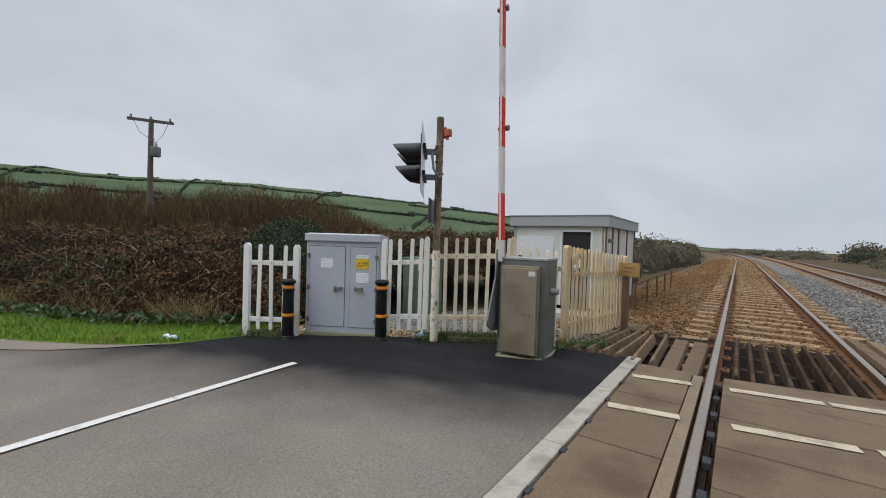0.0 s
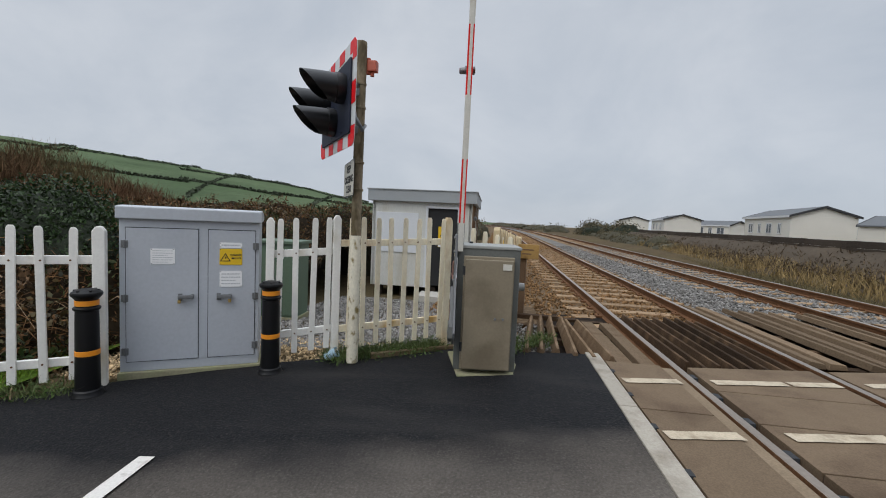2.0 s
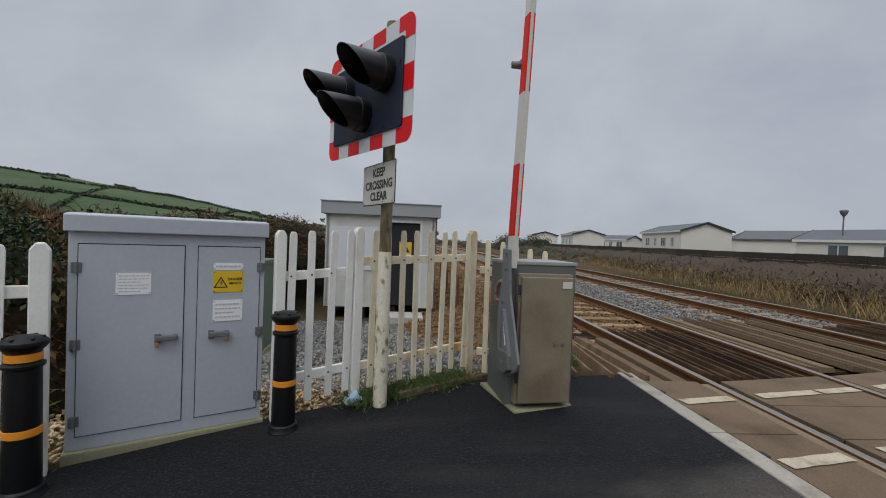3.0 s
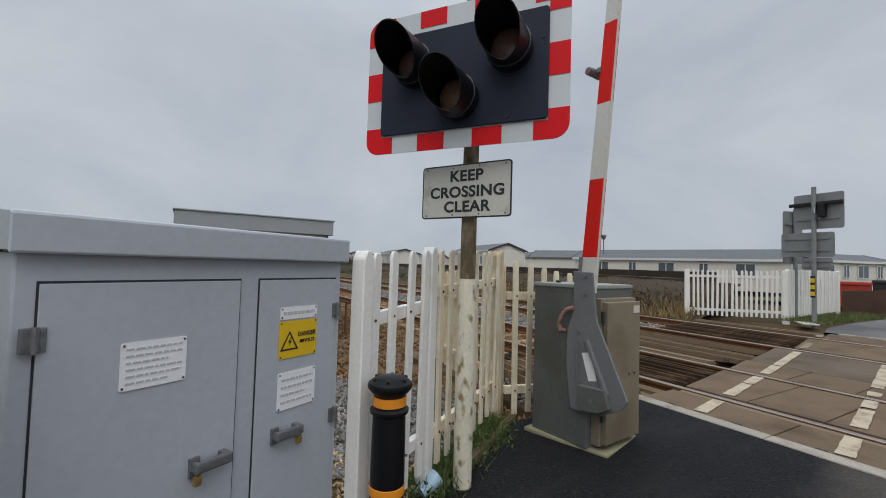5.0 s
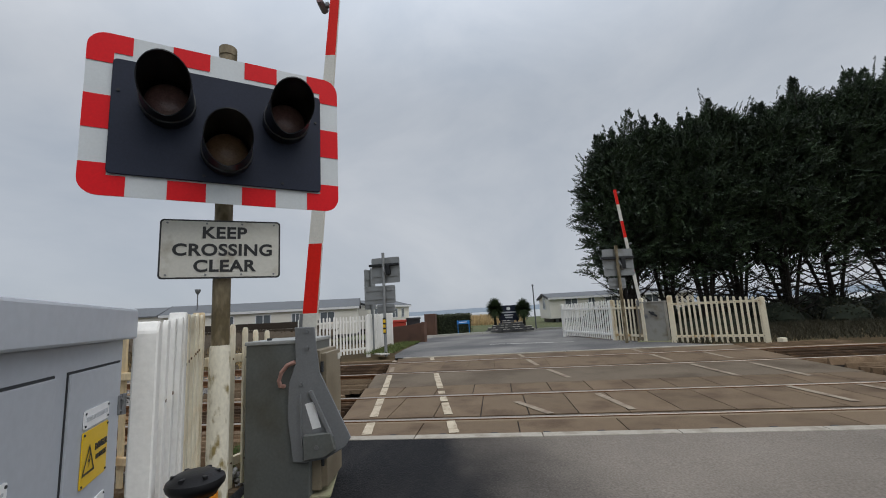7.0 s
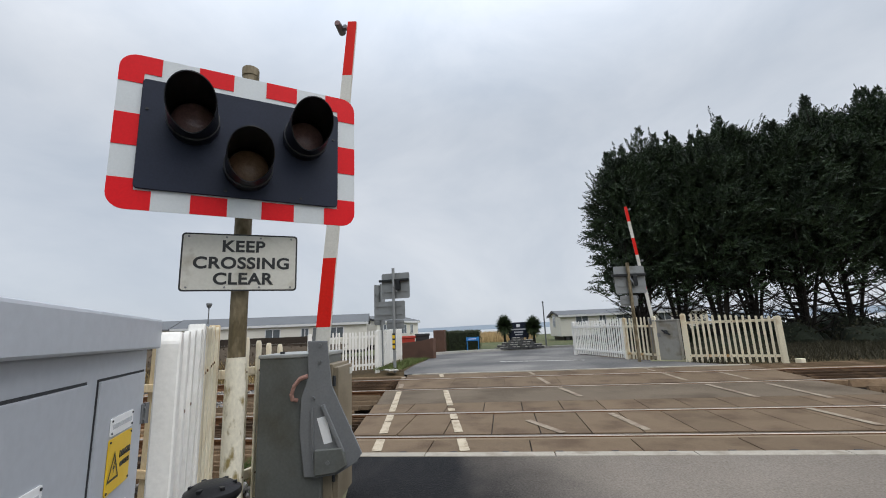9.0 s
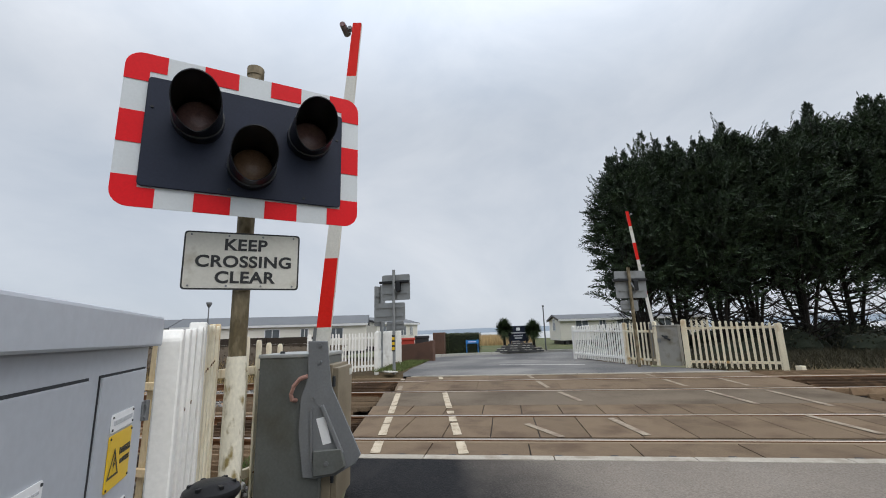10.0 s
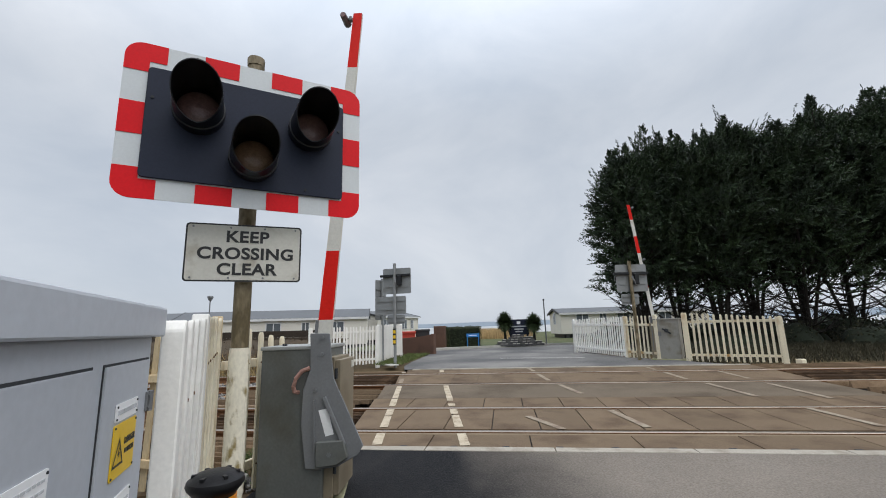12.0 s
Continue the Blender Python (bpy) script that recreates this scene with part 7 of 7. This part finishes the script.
# ---------- conifers ----------
def conifer(x, y, h, r, seed):
    t = thing("cypress_tree", pose(x, y, 0.0), "tall dark cypress with feathery crown and bare lower limbs", "tree", "row of cypresses beyond the railway")
    g = np.random.default_rng(seed)
    bm, lb = bmesh.new(), bmesh.new()
    tips = [(0.0, 0.0, h)]
    for k in range(4):
        a = k * math.tau / 4 + seed * 1.3
        tips.append((0.55 * r * math.cos(a), 0.55 * r * math.sin(a), h * g.uniform(0.84, 1.03)))
    for k, (tx, ty, tz) in enumerate(tips):
        f = 0.06 if k else 0.0
        tube(bm, [(tx * f, ty * f, -0.1), (tx * 0.35, ty * 0.35, h * 0.16), (tx * 0.85, ty * 0.85, h * 0.4), (tx, ty, tz * 0.96)], [0.17 if k == 0 else 0.09, 0.11 if k == 0 else 0.07, 0.055, 0.012], 7)
    axes, starts, lens, wide = [], [], [], []

    def sprays(start, d, ln, w):
        starts.append(start)
        axes.append(d / np.linalg.norm(d, axis=1)[:, None])
        lens.append(ln)
        wide.append(w)

    # outer shell of feathery sprays, thinning towards the foot
    n = 1500
    k = g.uniform(0.0, 1.0, n) ** 0.9
    z = h * (0.17 + 0.74 * k)
    lobes = 1 + 0.1 * np.sin(z * 3.1 + seed * 1.7)
    a = g.uniform(0, math.tau, n)
    rad = r * np.interp(k, [0, 0.12, 0.3, 0.65, 0.85, 0.96, 1.0], [0.8, 1.0, 1.02, 0.92, 0.72, 0.42, 0.12]) * (1 + 0.2 * np.sin(4 * a + 1.5 * np.sin(z * 1.4 + seed) + seed)) * lobes * g.uniform(0.72, 1.0, n)
    keep = (k > 0.38) | (g.uniform(size=n) < 0.1 + 1.7 * k)
    p = np.stack([rad * np.cos(a), rad * np.sin(a), z + 0.16 * rad], 1)
    d = np.stack([np.cos(a), np.sin(a), g.uniform(0.1, 0.9, n) + 1.5 * np.maximum(0, k - 0.75)], 1) + g.normal(0, 0.3, (n, 3))
    sprays(p[keep], d[keep], g.uniform(0.45, 0.95, keep.sum()), g.uniform(0.14, 0.26, keep.sum()))
    # inner sprays that close the crown
    n = 620
    k = 0.1 + 0.85 * g.uniform(size=n) ** 0.75
    a = g.uniform(0, math.tau, n)
    rad = r * np.interp(k, [0, 0.6, 0.95], [0.75, 0.7, 0.2]) * g.uniform(0.1, 1.0, n)
    p = np.stack([rad * np.cos(a), rad * np.sin(a), h * (0.19 + 0.77 * k)], 1)
    sprays(p, g.normal(0, 1, (n, 3)) + (0, 0, 0.5), g.uniform(0.7, 1.1, n), g.uniform(0.25, 0.4, n))
    # pointed leaders with short rising sprays
    for tx, ty, tz in tips:
        n = 130
        u = g.uniform(0, 1, n)
        a = g.uniform(0, math.tau, n)
        w = 0.5 * (1 - u) ** 1.2
        p = np.stack([tx + w * np.cos(a), ty + w * np.sin(a), tz - 1.5 + 1.75 * u], 1)
        sprays(p, np.stack([np.cos(a), np.sin(a), 0.7 + 1.6 * u], 1), g.uniform(0.22, 0.48, n) * (1.1 - 0.5 * u), g.uniform(0.06, 0.12, n))
    # stray plumes that break the outline
    n = 46
    k = g.uniform(0.25, 0.97, n)
    a = g.uniform(0, math.tau, n)
    rad = r * np.interp(k, [0, 0.6, 0.85, 1.0], [1.0, 0.95, 0.7, 0.3])
    for q in range(7):
        p = np.stack([(rad + 0.09 * q) * np.cos(a), (rad + 0.09 * q) * np.sin(a), h * (0.17 + 0.76 * k) + 0.2 * rad + 0.13 * q * (0.6 + k)], 1)
        sprays(p, np.stack([np.cos(a), np.sin(a), 0.8 + k], 1) + g.normal(0, 0.25, (n, 3)), np.full(n, 0.42 - 0.035 * q), np.full(n, 0.14 - 0.012 * q))
    # limbs, and bare dead branches low in the crown
    for i in range(84):
        z0 = h * (0.05 + 0.5 * (i / 84) ** 1.2)
        a = g.uniform(0, math.tau)
        ln = r * g.uniform(0.55, 1.0)
        c = np.array((0.1 * math.cos(a), 0.1 * math.sin(a), z0))
        rise = g.uniform(0.2, 0.95) * ln
        q = [c + np.array((math.cos(a + w) * ln * u, math.sin(a + w) * ln * u, rise * u ** 1.6 - 0.12 * ln * u * (1 - u))) for u, w in ((0.0, 0), (0.35, 0.0), (0.7, 0.12), (1.0, 0.2))]
        tube(lb, q, [0.045, 0.03, 0.018, 0.006], 4, False)
        for j in range(4):
            b = q[1] + (q[3] - q[1]) * g.uniform(0.1, 0.8)
            e = b + np.array((math.cos(a + g.uniform(-1.2, 1.2)), math.sin(a + g.uniform(-1.2, 1.2)), g.uniform(0.0, 0.9))) * g.uniform(0.3, 0.7)
            tube(lb, [b, (b + e) / 2 + (0, 0, 0.03), e], [0.013, 0.009, 0.004], 3, False)
    part("trunk", bm, M_BARK, t, "", True)
    tagged(part("branch_work", lb, M_BARK, t), kind="stuff")
    # every spray is a flat feather of narrow leaflets along its axis
    st, ax, ln, wd = np.concatenate(starts), np.concatenate(axes), np.concatenate(lens), np.concatenate(wide)
    m = 26
    side = np.cross(ax, g.normal(size=ax.shape))
    side /= np.linalg.norm(side, axis=1)[:, None]
    u = np.tile(np.linspace(0.02, 1.0, m), (len(st), 1)) + g.uniform(-0.02, 0.02, (len(st), m))
    sg = np.where(np.arange(m) % 2, 1.0, -1.0)[None, :, None]
    base = st[:, None] + ax[:, None] * (ln[:, None] * u)[..., None] - np.array((0, 0, 1.0)) * (0.16 * ln[:, None] * u * u)[..., None]
    d = ax[:, None] * 0.85 + side[:, None] * sg * (1.15 - 0.8 * u)[..., None] + g.normal(0, 0.22, (len(st), m, 3))
    d /= np.linalg.norm(d, axis=2)[..., None]
    le = (wd[:, None] * (1.25 - 0.75 * u) * g.uniform(0.7, 1.3, u.shape))[..., None]
    s = np.cross(d, g.normal(size=d.shape))
    s /= np.linalg.norm(s, axis=2)[..., None]
    wi = le * 0.1 + 0.006
    v = np.stack([base, base + d * le * 0.45 + s * wi, base + d * le, base + d * le * 0.45 - s * wi], 2)
    raw("crown", v.reshape(-1, 3), np.arange(v.size // 3).reshape(-1, 4), M_CONIFER, "", "", "", parent=t)


for i, (x, y, h, r) in enumerate(((15.3, -1.55, 9.7, 1.55), (15.9, -3.4, 10.4, 1.75), (15.3, -4.9, 9.9, 1.7), (15.7, -6.5, 10.9, 1.8), (15.4, -8.4, 10.2, 2.0), (15.9, -10.6, 11.3, 2.2), (15.4, -12.9, 11.5, 2.3), (15.7, -15.4, 12.0, 2.5), (15.4, -18.2, 11.6, 2.5))):
    conifer(x, y, h, r, i + 3)


# ---------- overhead pole ----------
t = thing("power_pole", pose(-23.6, 10.2, -0.6), "weathered wooden power pole with a transformer", "power pole")
part("pole", tube(bmesh.new(), [(0, 0, 0), (0.05, 0, 7.4)], [0.16, 0.11], 10), M_POLE, t, "", True)
bm = bmesh.new()
box(bm, -0.95, 0.95, -0.06, 0.06, 7.25, 7.38, 0.01, Matrix.Rotation(radians(62), 4, "Z"))
part("crossarm", bm, M_POLE, t)
for k in (-0.8, 0.0, 0.8):
    x, y = k * math.cos(radians(62)), k * math.sin(radians(62))
    part("insulator", lathe(bmesh.new(), [(0.03, 7.36), (0.06, 7.42), (0.035, 7.46), (0.06, 7.5), (0.02, 7.55)], 8, (x, y)), M_STEEL, t, "", True)
bm = lathe(bmesh.new(), [(0.2, 5.55), (0.22, 5.6), (0.22, 6.0), (0.1, 6.05), (0.05, 6.2)], 14, (0.35, 0.1))
part("transformer", bm, M_STEEL, t, "grey transformer can", True)
bm = bmesh.new()
box(bm, -0.05, 0.4, -0.04, 0.04, 5.8, 5.88)
part("bracket", bm, M_POLE, t)
for k in (-0.8, 0.0, 0.8):
    x, y = k * math.cos(radians(62)), k * math.sin(radians(62))
    part("drop_lead", tube(bmesh.new(), [(x, y, 7.5), (x * 0.6 + 0.12, y * 0.6, 6.7), (0.35, 0.1, 6.2)], 0.012, 5), M_STEEL, t)

# ---------- hills, sea, far shore ----------
AZ = [-180, -150, -120, -100, -82, -73, -60, -48, -37, -26, -18, -10, -3, 5, 14]
EL = [1.5, 2.5, 4.5, 5.3, 5.55, 5.6, 6.0, 5.45, 4.5, 3.3, 1.8, 0.6, 0.1, -0.2, -0.4]


def crest(a):
    return math.tan(radians(float(np.interp(a, AZ, EL)))) * 850 * (1 + 0.02 * vnoise(a, 0, 0.35, 2))


def hill_z(a, r):
    k = min(1.0, max(0.0, (r - 130) / 720))
    return -1.2 + (crest(a) + 1.2) * (0.25 * k + 0.75 * k * k * (3 - 2 * k)) + 2.5 * k * vnoise(a * 4, r, 0.02, 7)


hv, rs, az = [], list(np.linspace(120, 850, 30)) + [920, 1100], list(np.linspace(-180, 14, 195))
for r in rs:
    for a in az:
        z = hill_z(a, min(r, 850)) - max(0, r - 850) * 0.06
        hv.append((math.sin(radians(a)) * r, math.cos(radians(a)) * r, z))
na = len(az)
raw("hillside", hv, [(j * na + i, j * na + i + 1, (j + 1) * na + i + 1, (j + 1) * na + i) for j in range(len(rs) - 1) for i in range(na - 1)], M_HILL, "hazy green pasture hillside", "hill", "structure", smooth=True)
hp = []


def hedgerow(a0, r0, a1, r1, n, tall):
    for u in rng.uniform(size=n):
        a, r = a0 + (a1 - a0) * u, r0 + (r1 - r0) * u
        hp.append((math.sin(radians(a)) * r, math.cos(radians(a)) * r, hill_z(a, r) + rng.uniform(0, tall)))


for a in range(-100, -15, 15):
    hedgerow(a + rng.uniform(-2, 2), 260, a + rng.uniform(3, 12), 840, 1100, 1.6)
for r in (400, 590):
    for a in range(-100, -10, 10):
        hedgerow(a, r + rng.uniform(-40, 40), a + 11, r + rng.uniform(-40, 40), 900, 1.6)
for a in np.arange(-100, -6, 0.9):
    big = 5.0 * max(0.0, vnoise(a, 0, 0.6, 9) + 0.05) * 1.6
    hedgerow(a, 848, a + 0.9, 848, int(60 + 60 * big), big + 1.0)
raw("hedgerows", *cards(np.array(hp), 1.8, 1.5, 0.3), M_HEDGEROW, "dark hedgerows and trees across the hillside", "hedgerow")
raw("sea", [(78, -3500, -1.6), (4200, -4000, -1.6), (4200, 4000, -1.6), (78, 3500, -1.6)], [(0, 1, 2, 3)], M_SEA, "pale grey estuary water", "water", "structure")
fv, ff = [], []
for i, a in enumerate(np.linspace(20, 150, 131)):
    r = 2900
    h = r * math.tan(radians(0.85)) * (0.75 + 0.25 * vnoise(a, 0, 0.09, 4) + 0.05 * vnoise(a, 0, 0.6, 2)) * float(np.interp(a, [20, 40, 140, 150], [0.5, 1, 1, 0.6]))
    x, y = math.sin(radians(a)), math.cos(radians(a))
    fv += [(x * r, y * r, -2), (x * (r + 250), y * (r + 250), h), (x * (r + 900), y * (r + 900), h * 0.9)]
    if i:
        b = 3 * i
        ff += [(b - 3, b, b + 1, b - 2), (b - 2, b + 1, b + 2, b - 1)]
raw("far_shore", fv, ff, M_FAR, "hazy blue far shore across the estuary", "shore", "structure", smooth=True)
